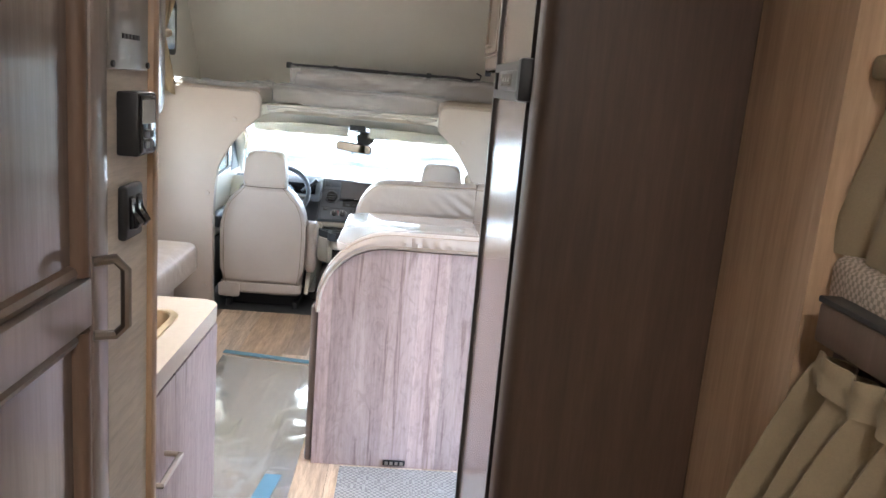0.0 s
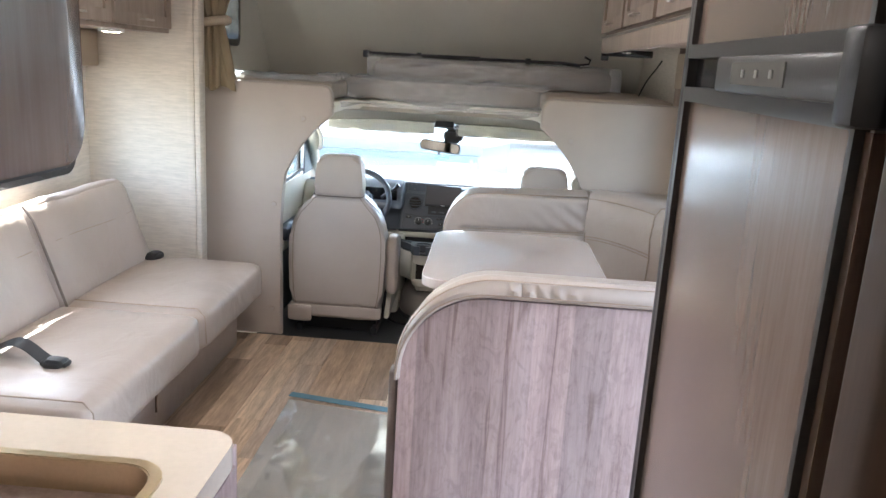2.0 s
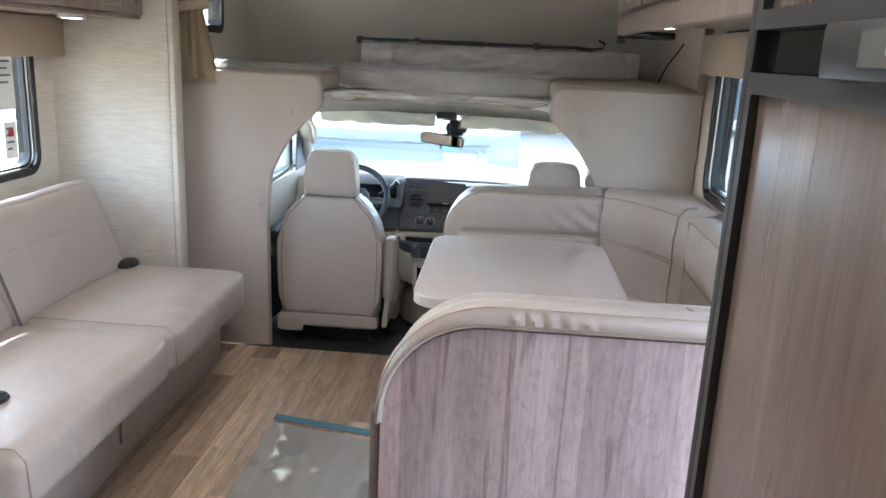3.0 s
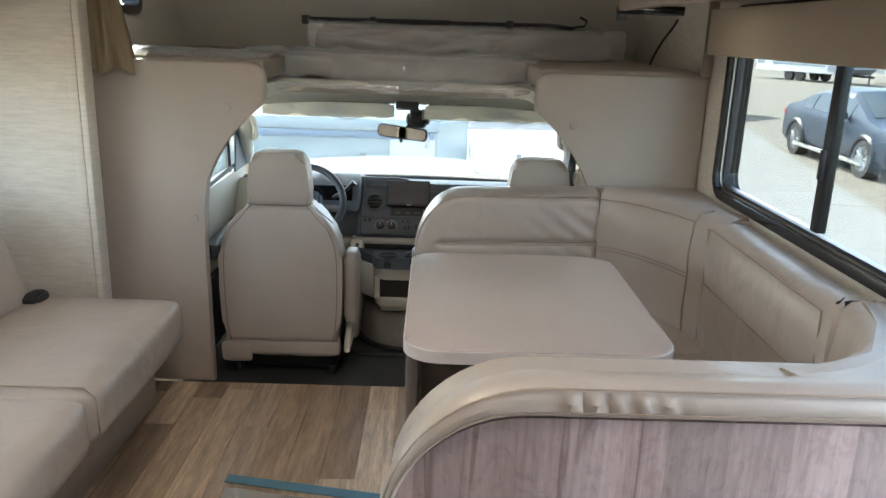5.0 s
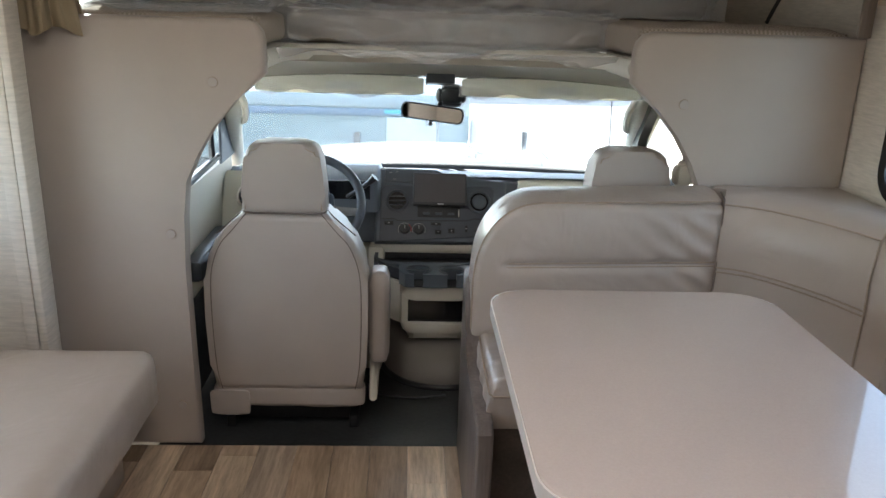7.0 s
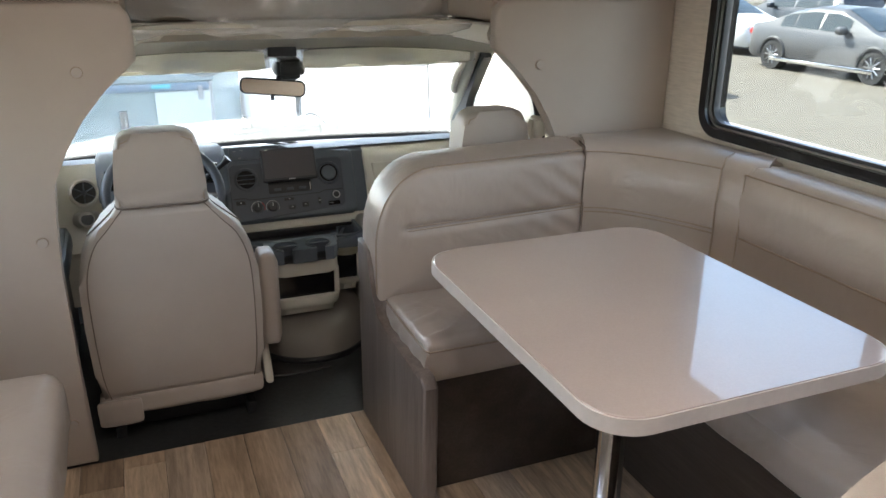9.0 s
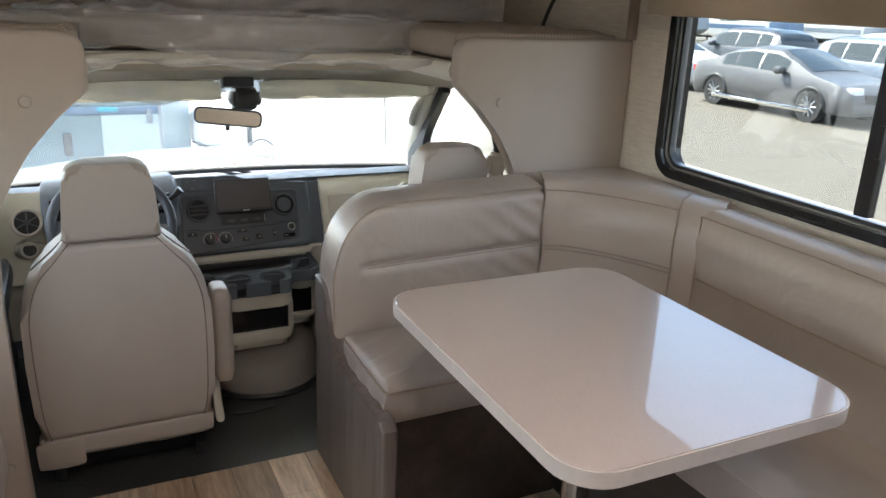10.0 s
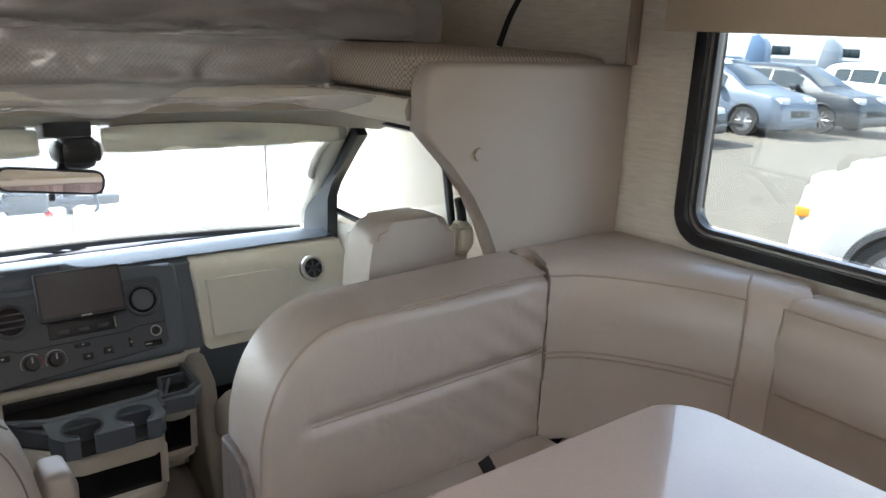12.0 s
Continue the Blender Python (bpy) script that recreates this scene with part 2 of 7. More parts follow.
TABLE.node_tree.nodes["Principled BSDF"].inputs["Coat IOR"].default_value = 1.75
TABLE.node_tree.nodes["Principled BSDF"].inputs["Coat Roughness"].default_value = 0.03
BAND = plain("edge_band", (0.60, 0.535, 0.495), 0.35)
COUNTER = plain("counter_top", (0.70, 0.62, 0.53), 0.25, 0, 90, 0.05, 0.0)
STEEL = plain("steel", (0.62, 0.58, 0.53), 0.28, 1.0, 150, 0.05, 0.03)
CHROME = plain("chrome", (0.75, 0.75, 0.75), 0.08, 1.0, 50, 0.02, 0.0)
BLACK = plain("black_plastic", (0.018, 0.018, 0.02), 0.45, 0, 200, 0.1, 0.1)
GLOSS_BLACK = plain("gloss_black", (0.012, 0.012, 0.014), 0.12, 0, 50, 0.1, 0.0)
DASH = plain("dash_plastic", (0.098, 0.115, 0.140), 0.48, 0, 500, 0.1, 0.25)
DASH_TRIM = plain("dash_trim", (0.062, 0.071, 0.086), 0.42, 0, 500, 0.1, 0.15)
CREAM = plain("cream_plastic", (0.62, 0.585, 0.505), 0.5, 0, 400, 0.05, 0.15)
# headliner darkened: the shade behind the bunk lip is in this colour
LINER_SHADED = plain("headliner", (0.33, 0.30, 0.25), 0.85, 0, 300, 0.06, 0.2)
CONSOLE = plain("console_plastic", (0.29, 0.26, 0.225), 0.5, 0, 400, 0.05, 0.2)
RUBBER = plain("rubber_mat", (0.036, 0.037, 0.038), 0.34, 0, 60, 0.4, 0.3)
DOOR_TRIM = plain("door_trim", (0.032, 0.037, 0.044), 0.4, 0, 500, 0.1, 0.1)
SCREEN = plain("screen_glass", (0.10, 0.09, 0.09), 0.2, 0, 20, 0.05, 0.0)
TWEED = tweed("tweed_cloth", (0.40, 0.335, 0.275))
CARPET = tweed("carpet_cloth", (0.27, 0.25, 0.23), 95)
CURTAIN = plain("curtain_cloth", (0.25, 0.195, 0.12), 0.85, 0, 300, 0.08, 0.3)
VISOR = bpy.data.materials.new("visor_cloth")
VISOR.use_nodes = True
vn = VISOR.node_tree
tl = vn.nodes.new("ShaderNodeBsdfTranslucent")
tl.inputs[0].default_value = (0.92, 0.88, 0.76, 1)
vm = vn.nodes.new("ShaderNodeMixShader")
vm.inputs[0].default_value = 0.5
vn.nodes["Principled BSDF"].inputs["Base Color"].default_value = (0.78, 0.73, 0.62, 1)
vn.nodes["Principled BSDF"].inputs["Roughness"].default_value = 0.8
vn.links.new(vn.nodes["Principled BSDF"].outputs[0], vm.inputs[1])
vn.links.new(tl.outputs[0], vm.inputs[2])
vn.links.new(vm.outputs[0], vn.nodes["Material Output"].inputs[0])
VALANCE = plain("valance_cloth", (0.44, 0.36, 0.265), 0.7, 0, 200, 0.05, 0.2)
WEB = plain("belt_web", (0.012, 0.012, 0.014), 0.6, 0, 400, 0.2, 0.3)
GLASS = clear("window_glass", (0.58, 0.61, 0.605), 0.0, 0.04)
CLEAR_GLASS = clear("clear_window_glass", (0.94, 0.96, 0.95))
SCREEN_GLASS = clear("windscreen_glass", (0.92, 0.95, 0.95), scatter=0.035)
FILM = clear("clear_film", (0.92, 0.94, 0.94), 0.09, 0.27, 0.20, 0.10)
WRAP = clear("plastic_wrap", (0.96, 0.96, 0.96), 0.27, 0.08, 0.22, 0.15)
TAPE = plain("blue_tape", (0.10, 0.22, 0.30), 0.6)
PAPER = plain("paper", (0.78, 0.78, 0.76), 0.8)
RED = plain("red_ink", (0.5, 0.05, 0.05), 0.7)
INK = plain("grey_ink", (0.12, 0.12, 0.13), 0.7)
PUCK = glow("lamp_lens", (1.0, 0.88, 0.70), 1.8)
CEIL_LAMP = glow("ceiling_lamp_lens", (1.0, 0.91, 0.81), 16)
WHITE = plain("white_paint", (0.75, 0.75, 0.74), 0.35, 0, 30, 0.03, 0.0)

# ---- building helpers ----
BASE = {}


def thing(name, base, label, category, group="", kind=""):
    ob = new(name)
    ob.location = base
    ob.empty_display_size = 0.05
    BASE[ob] = Vector(base)
    return tagged(ob, label, category, group, kind)


def mesh_of(name, bm, mat, smooth=True):
    me = bpy.data.meshes.new(name)
    bmesh.ops.recalc_face_normals(bm, faces=bm.faces)
    bm.to_mesh(me)
    bm.free()
    me.materials.append(mat)
    if smooth:
        for p in me.polygons:
            p.use_smooth = True
        me.set_sharp_from_angle(angle=radians(42))
    return me


def part(name, bm, mat, parent, label="", m=None):
    """One mesh under a thing or part; its points are given in the world (or in the frame m)."""
    if m:
        bm.transform(m)
    base = BASE[parent]
    bm.transform(Matrix.Translation(-base))
    ob = new(name, mesh_of(name, bm, mat))
    ob.parent = parent
    BASE[ob] = base
    return tagged(ob, label)


def solo(name, bm, mat, label="", category="", kind="", group="", base=(0, 0, 0)):
    """A top-level thing of a single mesh."""
    bm.transform(Matrix.Translation(-Vector(base)))
    ob = new(name, mesh_of(name, bm, mat))
    ob.location = base
    BASE[ob] = Vector(base)
    return tagged(ob, label, category, group, kind)


def box(x0, x1, y0, y1, z0, z1, r=0.0, seg=2, bm=None):
    b = bmesh.new()
    v = [b.verts.new((x, y, z)) for x in (x0, x1) for y in (y0, y1) for z in (z0, z1)]
    for f in ((0, 1, 3, 2), (4, 6, 7, 5), (0, 4, 5, 1), (2, 3, 7, 6), (0, 2, 6, 4), (1, 5, 7, 3)):
        b.faces.new([v[i] for i in f])
    if r:
        bmesh.ops.bevel(b, geom=b.edges[:], offset=r, segments=seg, profile=0.5, affect="EDGES")
    return joined(bm, b)


def joined(bm, b):
    if bm is None:
        return b
    me = bpy.data.meshes.new("tmp")
    b.to_mesh(me)
    b.free()
    bm.from_mesh(me)
    bpy.data.meshes.remove(me)
    return bm


def prism(poly, axis, d0, d1, r=0.0, seg=2, bm=None):
    """A polygon given in the two other axes (in the order x, y, z), pushed from d0 to d1 along axis; rim edges rounded by r."""
    b = bmesh.new()

    def at(p, d):
        return {"x": (d, p[0], p[1]), "y": (p[0], d, p[1]), "z": (p[0], p[1], d)}[axis]
    lo = [b.verts.new(at(p, d0)) for p in poly]
    hi = [b.verts.new(at(p, d1)) for p in poly]
    n = len(poly)
    f0, f1 = b.faces.new(lo), b.faces.new(hi[::-1])
    for i in range(n):
        b.faces.new((lo[i], hi[i], hi[(i + 1) % n], lo[(i + 1) % n]))
    if r:
        es = list({e for f in (f0, f1) for e in f.edges})
        bmesh.ops.bevel(b, geom=es, offset=r, segments=seg, profile=0.5, affect="EDGES")
    return joined(bm, b)


def rrect(a0, a1, b0, b1, r, n=5):
    """A rectangle with rounded corners; r is one radius or four (a1b1, a0b1, a0b0, a1b0)."""
    rs = r if isinstance(r, (tuple, list)) else (r,) * 4
    out = []
    for k, (ca, cb, sa, sb) in enumerate(((a1, b1, -1, -1), (a0, b1, 1, -1), (a0, b0, 1, 1), (a1, b0, -1, 1))):
        q = max(rs[k], 1e-4)
        for i in range(n + 1):
            t = radians(90 * k + 90 * i / n)
            out.append((ca + sa * q + q * math.cos(t), cb + sb * q + q * math.sin(t)))
    return out


def ring(a, b_, axis, d0, d1, r=0.0, bm=None):
    """A frame between two outlines with the same number of points."""
    b = bmesh.new()

    def at(p, d):
        return {"x": (d, p[0], p[1]), "y": (p[0], d, p[1]), "z": (p[0], p[1], d)}[axis]
    n = len(a)
    loops = [[b.verts.new(at(p, d)) for p in pl] for pl, d in ((a, d0), (a, d1), (b_, d1), (b_, d0))]
    for k in range(4):
        p, q = loops[k], loops[(k + 1) % 4]
        for i in range(n):
            b.faces.new((p[i], p[(i + 1) % n], q[(i + 1) % n], q[i]))
    return joined(bm, b)


def tube(pts, r, seg=8, bm=None, closed=False, flat=1.0):
    """A round (or flattened) bar along a line of points."""
    b = bmesh.new()
    pts = [Vector(p) for p in pts]
    n = len(pts)
    rings, side = [], None
    for i, p in enumerate(pts):
        d = pts[(i + 1) % n] - pts[i - 1] if closed else pts[min(i + 1, n - 1)] - pts[max(i - 1, 0)]
        d.normalize()
        if side is None:
            side = d.orthogonal().normalized()
        side = (side - d * side.dot(d)).normalized()
        up = d.cross(side)
        rr = r[i] if isinstance(r, (list, tuple)) else r
        rings.append([b.verts.new(p + (side * math.cos(2 * math.pi * k / seg) + up * flat * math.sin(2 * math.pi * k / seg)) * rr) for k in range(seg)])
    for i in range(n if closed else n - 1):
        p, q = rings[i], rings[(i + 1) % n]
        for k in range(seg):
            b.faces.new((p[k], p[(k + 1) % seg], q[(k + 1) % seg], q[k]))
    if not closed:
        b.faces.new(rings[0][::-1])
        b.faces.new(rings[-1])
    return joined(bm, b)


def disc(c, axis_dir, r, depth, seg=24, bm=None, r2=None):
    b = bmesh.new()
    bmesh.ops.create_cone(b, cap_ends=True, segments=seg, radius1=r, radius2=r if r2 is None else r2, depth=depth)
    m = Vector(axis_dir).to_track_quat("Z", "Y").to_matrix().to_4x4()
    b.transform(Matrix.Translation(c) @ m)
    return joined(bm, b)


def cushion(x0, x1, y0, y1, z0, z1, r=0.04, n=10, puff=0.012, wrinkle=0.004, seed=0, bm=None, m=None):
    """A padded box: rounded edges, faces that swell, shallow wrinkles."""
    b = bmesh.new()
    bmesh.ops.create_cube(b, size=2.0)
    bmesh.ops.subdivide_edges(b, edges=b.edges[:], cuts=n, use_grid_fill=True)
    c = Vector(((x0 + x1) / 2, (y0 + y1) / 2, (z0 + z1) / 2))
    h = Vector(((x1 - x0) / 2, (y1 - y0) / 2, (z1 - z0) / 2))
    q = min(r, h.x * 0.98, h.y * 0.98, h.z * 0.98)
    inner = h - Vector((q, q, q))
    for v in b.verts:
        u = v.co.copy()
        # grid lines crowd towards the edges, where the rounding is
        w = Vector([math.copysign(abs(k) ** 0.8, k) for k in u])
        p = Vector((w.x * h.x, w.y * h.y, w.z * h.z))
        core = Vector([max(-inner[k], min(inner[k], p[k])) for k in range(3)])
        d = p - core
        nrm = d.normalized() if d.length > 1e-9 else Vector()
        p = core + nrm * q if d.length > 1e-9 else p
        swell = puff * max(0, 1 - u.x ** 2) ** 0.5 * max(0, 1 - u.y ** 2) ** 0.5 if abs(u.z) > 0.999 else 0
        if abs(u.y) > 0.999:
            swell = max(swell, puff * max(0, 1 - u.x ** 2) ** 0.5 * max(0, 1 - u.z ** 2) ** 0.5)
        if abs(u.x) > 0.999:
            swell = max(swell, puff * max(0, 1 - u.z ** 2) ** 0.5 * max(0, 1 - u.y ** 2) ** 0.5)
        wr = wrinkle * noise.noise((c + p) * 9 + Vector((seed * 7.3, 0, 0)))
        v.co = c + p + nrm * (swell + wr)
    if m:
        b.transform(m)
    return joined(bm, b)


def sheet(fn, nu, nv, thick=0.0, bm=None):
    """A surface fn(u, v), u and v from 0 to 1, given a thickness."""
    b = bmesh.new()
    g = [[b.verts.new(fn(i / nu, j / nv)) for j in range(nv + 1)] for i in range(nu + 1)]
    for i in range(nu):
        for j in range(nv):
            b.faces.new((g[i][j], g[i + 1][j], g[i + 1][j + 1], g[i][j + 1]))
    if thick:
        bmesh.ops.recalc_face_normals(b, faces=b.faces)
        bmesh.ops.solidify(b, geom=b.faces[:], thickness=thick)
    return joined(bm, b)


def curve_pts(p, n=8):
    """A smooth line through the given points."""
    p = [Vector(q) for q in p]
    out = []
    for i in range(len(p) - 1):
        a, b, c, d = p[max(i - 1, 0)], p[i], p[i + 1], p[min(i + 2, len(p) - 1)]
        for k in range(n):
            t = k / n
            out.append(0.5 * ((2 * b) + (c - a) * t + (2 * a - 5 * b + 4 * c - d) * t * t + (3 * b - a - 3 * c + d) * t ** 3))
    return out + [p[-1]]


def sweep(path, profile, bm=None):
    """A closed profile of (offset to the path's left, height) carried along a level path."""
    b = bmesh.new()
    path = [Vector((*p, 0)) for p in path]
    n = len(path)
    rings = []
    for i, p in enumerate(path):
        d = (path[min(i + 1, n - 1)] - path[max(i - 1, 0)]).normalized()
        left = Vector((-d.y, d.x, 0))
        rings.append([b.verts.new(p + left * o + Vector((0, 0, z))) for o, z in profile])
    k = len(profile)
    for i in range(n - 1):
        for j in range(k):
            b.faces.new((rings[i][j], rings[i][(j + 1) % k], rings[i + 1][(j + 1) % k], rings[i + 1][j]))
    b.faces.new(rings[0][::-1])
    b.faces.new(rings[-1])
    return joined(bm, b)


# ---- the motorhome's shell ----
XL, XR, YB, YF, ZC = -1.51, 0.84, -1.3, 4.55, 2.05


def wall_with_hole(x0, x1, y0, y1, z0, z1, hy0, hy1, hz0, hz1):
    b = box(x0, x1, y0, hy0, z0, z1)
    box(x0, x1, hy1, y1, z0, z1, bm=b)
    box(x0, x1, hy0, hy1, z0, hz0, bm=b)
    box(x0, x1, hy0, hy1, hz1, z1, bm=b)
    return b


floor = solo("floor", box(-1.56, 0.90, YB, YF - 0.002, -0.08, -0.004), plain("subfloor", (0.1, 0.08, 0.06), 0.8), "brown wood-look vinyl plank floor of the living area", "floor", "structure")
b = wall_with_hole(XR, XR + 0.06, 2.68, 6.1, 0, ZC, 2.88, 4.35, 0.92, 1.55)
box(XR, XR + 0.06, YB, 1.94, 0, ZC, bm=b)
box(XR, XR + 0.06, 1.94, 2.68, 1.90, ZC, bm=b)
solo("wall_right", b, PAPER_WALL, "cream streaked wall covering with the window and entry doorway", "wall", "structure")
b = box(XR - 0.012, XR + 0.07, 1.90, 1.945, 0.0, 1.93, 0.004)
box(XR - 0.012, XR + 0.07, 2.66, 2.69, 0.0, 1.93, 0.004, bm=b)
box(XR - 0.012, XR + 0.07, 1.945, 2.66, 1.885, 1.93, 0.004, bm=b)
solo("door_2", b, BLACK, "frame of the open entry doorway beside the bench", "door", "structure")
b = box(XL - 0.06, XL, YB, 2.05, 0, ZC)
solo("wall_left", b, PAPER_WALL, "cream streaked wall covering of the galley side", "wall", "structure")
b = box(XL - 0.06, XL, 4.482, 4.612, -0.08, 1.18)
solo("wall_front_left", b, VINYL_FLAT, "tan wall edge behind the bulkhead panel", "wall", "structure")
b = wall_with_hole(XL - 0.06, XL, 4.482, 6.1, 1.18, ZC, 4.74, 5.10, 1.50, 1.80)
solo("wall_bunk_left", b, CAP_WALL, "pale lining beside the over-cab bunk", "wall", "structure")
solo("wall_back", box(-1.57, 0.90, YB - 0.06, YB, 0, ZC), PAPER_WALL, "cream wall that closes the rear", "wall", "structure")
solo("ceiling", box(-1.57, 0.90, YB, 5.50, ZC, ZC + 0.06), CEIL, "off-white ceiling lining", "ceiling", "structure")
# the slide-out room of the sofa
solo("wall_slide_outer", wall_with_hole(-2.09, -2.03, 1.99, 4.48, -0.08, 1.92, 2.75, 4.25, 0.87, 1.46), PAPER_WALL, "cream streaked wall covering behind the sofa", "wall", "structure")
solo("wall_slide_front", box(-2.03, -1.49, 4.42, 4.48, -0.08, 1.92), PAPER_WALL, "cream streaked end wall of the slide-out", "wall", "structure")
solo("wall_slide_back", box(-2.03, -1.51, 1.99, 2.05, -0.08, 1.92), PAPER_WALL, "cream end wall of the slide-out", "wall", "structure")
solo("ceiling_slide", box(-2.09, XL, 1.99, 4.48, 1.92, 1.98), CEIL, "off-white ceiling of the slide-out", "ceiling", "structure")
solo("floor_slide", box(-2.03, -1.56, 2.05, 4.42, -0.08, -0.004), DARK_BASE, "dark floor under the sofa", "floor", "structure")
b = box(-1.49, -1.465, 4.405, 4.485, 0, 1.92, 0.006)
box(-1.53, -1.494, 4.412, 4.42, 0, 1.92, 0.003, bm=b)
solo("trim_slide", b, PAPER_WALL, "cream edge strip of the slide-out", "trim", "structure")
solo("trim_header", box(XL, -1.465, 2.05, 4.47, 1.90, ZC, 0.005), CEIL, "off-white header over the slide-out", "trim", "structure")
# the over-cab cap
b = sheet(lambda u, v: (-1.51 + 2.35 * u, 5.92 - 0.62 * v - 0.05 * math.sin(math.pi * u), 1.22 + 0.83 * v), 16, 8, 0.04)
solo("wall_cap", b, CAP_WALL, "smooth pale slanting front of the over-cab bunk", "wall", "structure")
b = box(-1.57, 0.90, 4.97, 6.1, 1.205, 1.235)
box(-1.57, -0.87, 4.61, 4.97, 1.175, 1.235, bm=b)
box(0.20, 0.90, 4.61, 4.97, 1.175, 1.235, bm=b)
solo("bunk_floor", b, CREAM, "cream platform of the over-cab bunk", "platform", "structure")


def rail_path(y_mid, y_side):
    return curve_pts([(-0.875, y_side, 0), (-0.80, y_mid - 0.03, 0), (-0.335, y_mid + 0.02, 0), (0.13, y_mid - 0.03, 0), (0.205, y_side, 0)], 8)


lip = [(p.x, p.y) for p in rail_path(4.945, 4.62)]
b = sweep(lip, [(-0.02, 1.188), (0.02, 1.188), (0.026, 1.21), (0.016, 1.233), (-0.016, 1.233), (-0.026, 1.21)])
solo("trim_bunk", b, CREAM, "cream moulded lip along the bunk's edge", "trim", "structure")


def window(name, y0, y1, z0, z1, x_in, x_out, split, label, glass):
    """A sliding window in a wall across x: black rounded frame, inner channel, mullion and two panes."""
    w = thing(name, (x_in, (y0 + y1) / 2, z0), label, "window", kind="structure")
    s = 1 if x_out > x_in else -1
    o, i, j = rrect(y0, y1, z0, z1, 0.085, 6), rrect(y0 + 0.029, y1 - 0.029, z0 + 0.029, z1 - 0.029, 0.06, 6), rrect(y0 + 0.044, y1 - 0.044, z0 + 0.044, z1 - 0.044, 0.05, 6)
    part("window_frame", ring(o, i, "x", x_in - s * 0.014, x_out + s * 0.01), GLOSS_BLACK, w, "black rounded frame")
    part("inner_channel", ring(i, j, "x", x_in + s * 0.010, x_in + s * 0.034), BLACK, w)
    a, c = rrect(y0 + 0.030, y1 - 0.030, z0 + 0.030, z1 - 0.030, 0.059, 6), rrect(y0 + 0.034, y1 - 0.034, z0 + 0.034, z1 - 0.034, 0.057, 6)
    part("gasket", ring(a, c, "x", x_in + s * 0.002, x_in + s * 0.011), STEEL, w, "thin grey gasket")
    part("mullion", box(min(x_in + s * 0.006, x_in + s * 0.034), max(x_in + s * 0.006, x_in + s * 0.034), split - 0.021, split + 0.021, z0 + 0.05, z1 - 0.05, 0.004), BLACK, w)
    xm = x_in + s * 0.020
    for k, (a, c) in enumerate(((y0 + 0.05, split - 0.02), (split + 0.02, y1 - 0.05))):
        part("pane", box(min(xm + s * 0.008 * k, xm + s * (0.008 * k + 0.004)), max(xm + s * 0.008 * k, xm + s * (0.008 * k + 0.004)), a, c, z0 + 0.05, z1 - 0.05), glass, w)
    part("latch", box(x_in - s * 0.012 - 0.006, x_in - s * 0.012 + 0.006, split - 0.034, split - 0.018, z0 + 0.20, z0 + 0.28, 0.003), BLACK, w)
    return w


window("window_1", 2.86, 4.37, 0.90, 1.57, XR, XR + 0.06, 3.62, "black-framed sliding window beside the dinette", GLASS)
window("window_2", 2.73, 4.27, 0.85, 1.48, -2.03, -2.09, 3.5, "black-framed sliding window behind the sofa", CLEAR_GLASS)
# all unseen; the two over the living area are added to fill the light
for x, y in ((0.15, -0.35), (-0.35, 2.2), (-0.70, 3.12)):
    c = thing("unseen_ceiling_light", (x, y, ZC), "round warm-white ceiling lamp, unseen, switched on", "light", "ceiling lights")
    part("rim", ring([(x + 0.085 * math.cos(a), y + 0.085 * math.sin(a)) for a in np.linspace(0, 2 * math.pi, 33)[:-1]], [(x + 0.072 * math.cos(a), y + 0.072 * math.sin(a)) for a in np.linspace(0, 2 * math.pi, 33)[:-1]], "z", ZC - 0.016, ZC), WHITE, c)
    part("lens", disc((x, y, ZC - 0.008), (0, 0, -1), 0.072, 0.014, 32, r2=0.066), CEIL_LAMP, c, "glowing warm lens")
w = thing("window_3", (XL, 4.92, 1.48), "small black-framed window of the over-cab bunk", "window", kind="structure")
part("window_frame", ring(rrect(4.72, 5.12, 1.48, 1.82, 0.06, 6), rrect(4.755, 5.085, 1.515, 1.785, 0.04, 6), "x", XL - 0.06, XL + 0.014), GLOSS_BLACK, w)
part("pane", box(XL - 0.034, XL - 0.03, 4.75, 5.09, 1.51, 1.79), GLASS, w)

# ---- bulkhead panels between cab and living area ----
def arch_side(s):
    """The cab opening's outline on one side: s = -1 left, 1 right."""
    cx = -0.335
    k = 1 if s > 0 else -1
    return [(cx + k * a, z) for a, z in ((0.515, 1.17), (0.60, 1.095), (0.675, 1.03), (0.725, 0.95), (0.752, 0.86), (0.765, 0.75), (0.772, 0.60), (0.770, 0.30), (0.762, 0.0))]


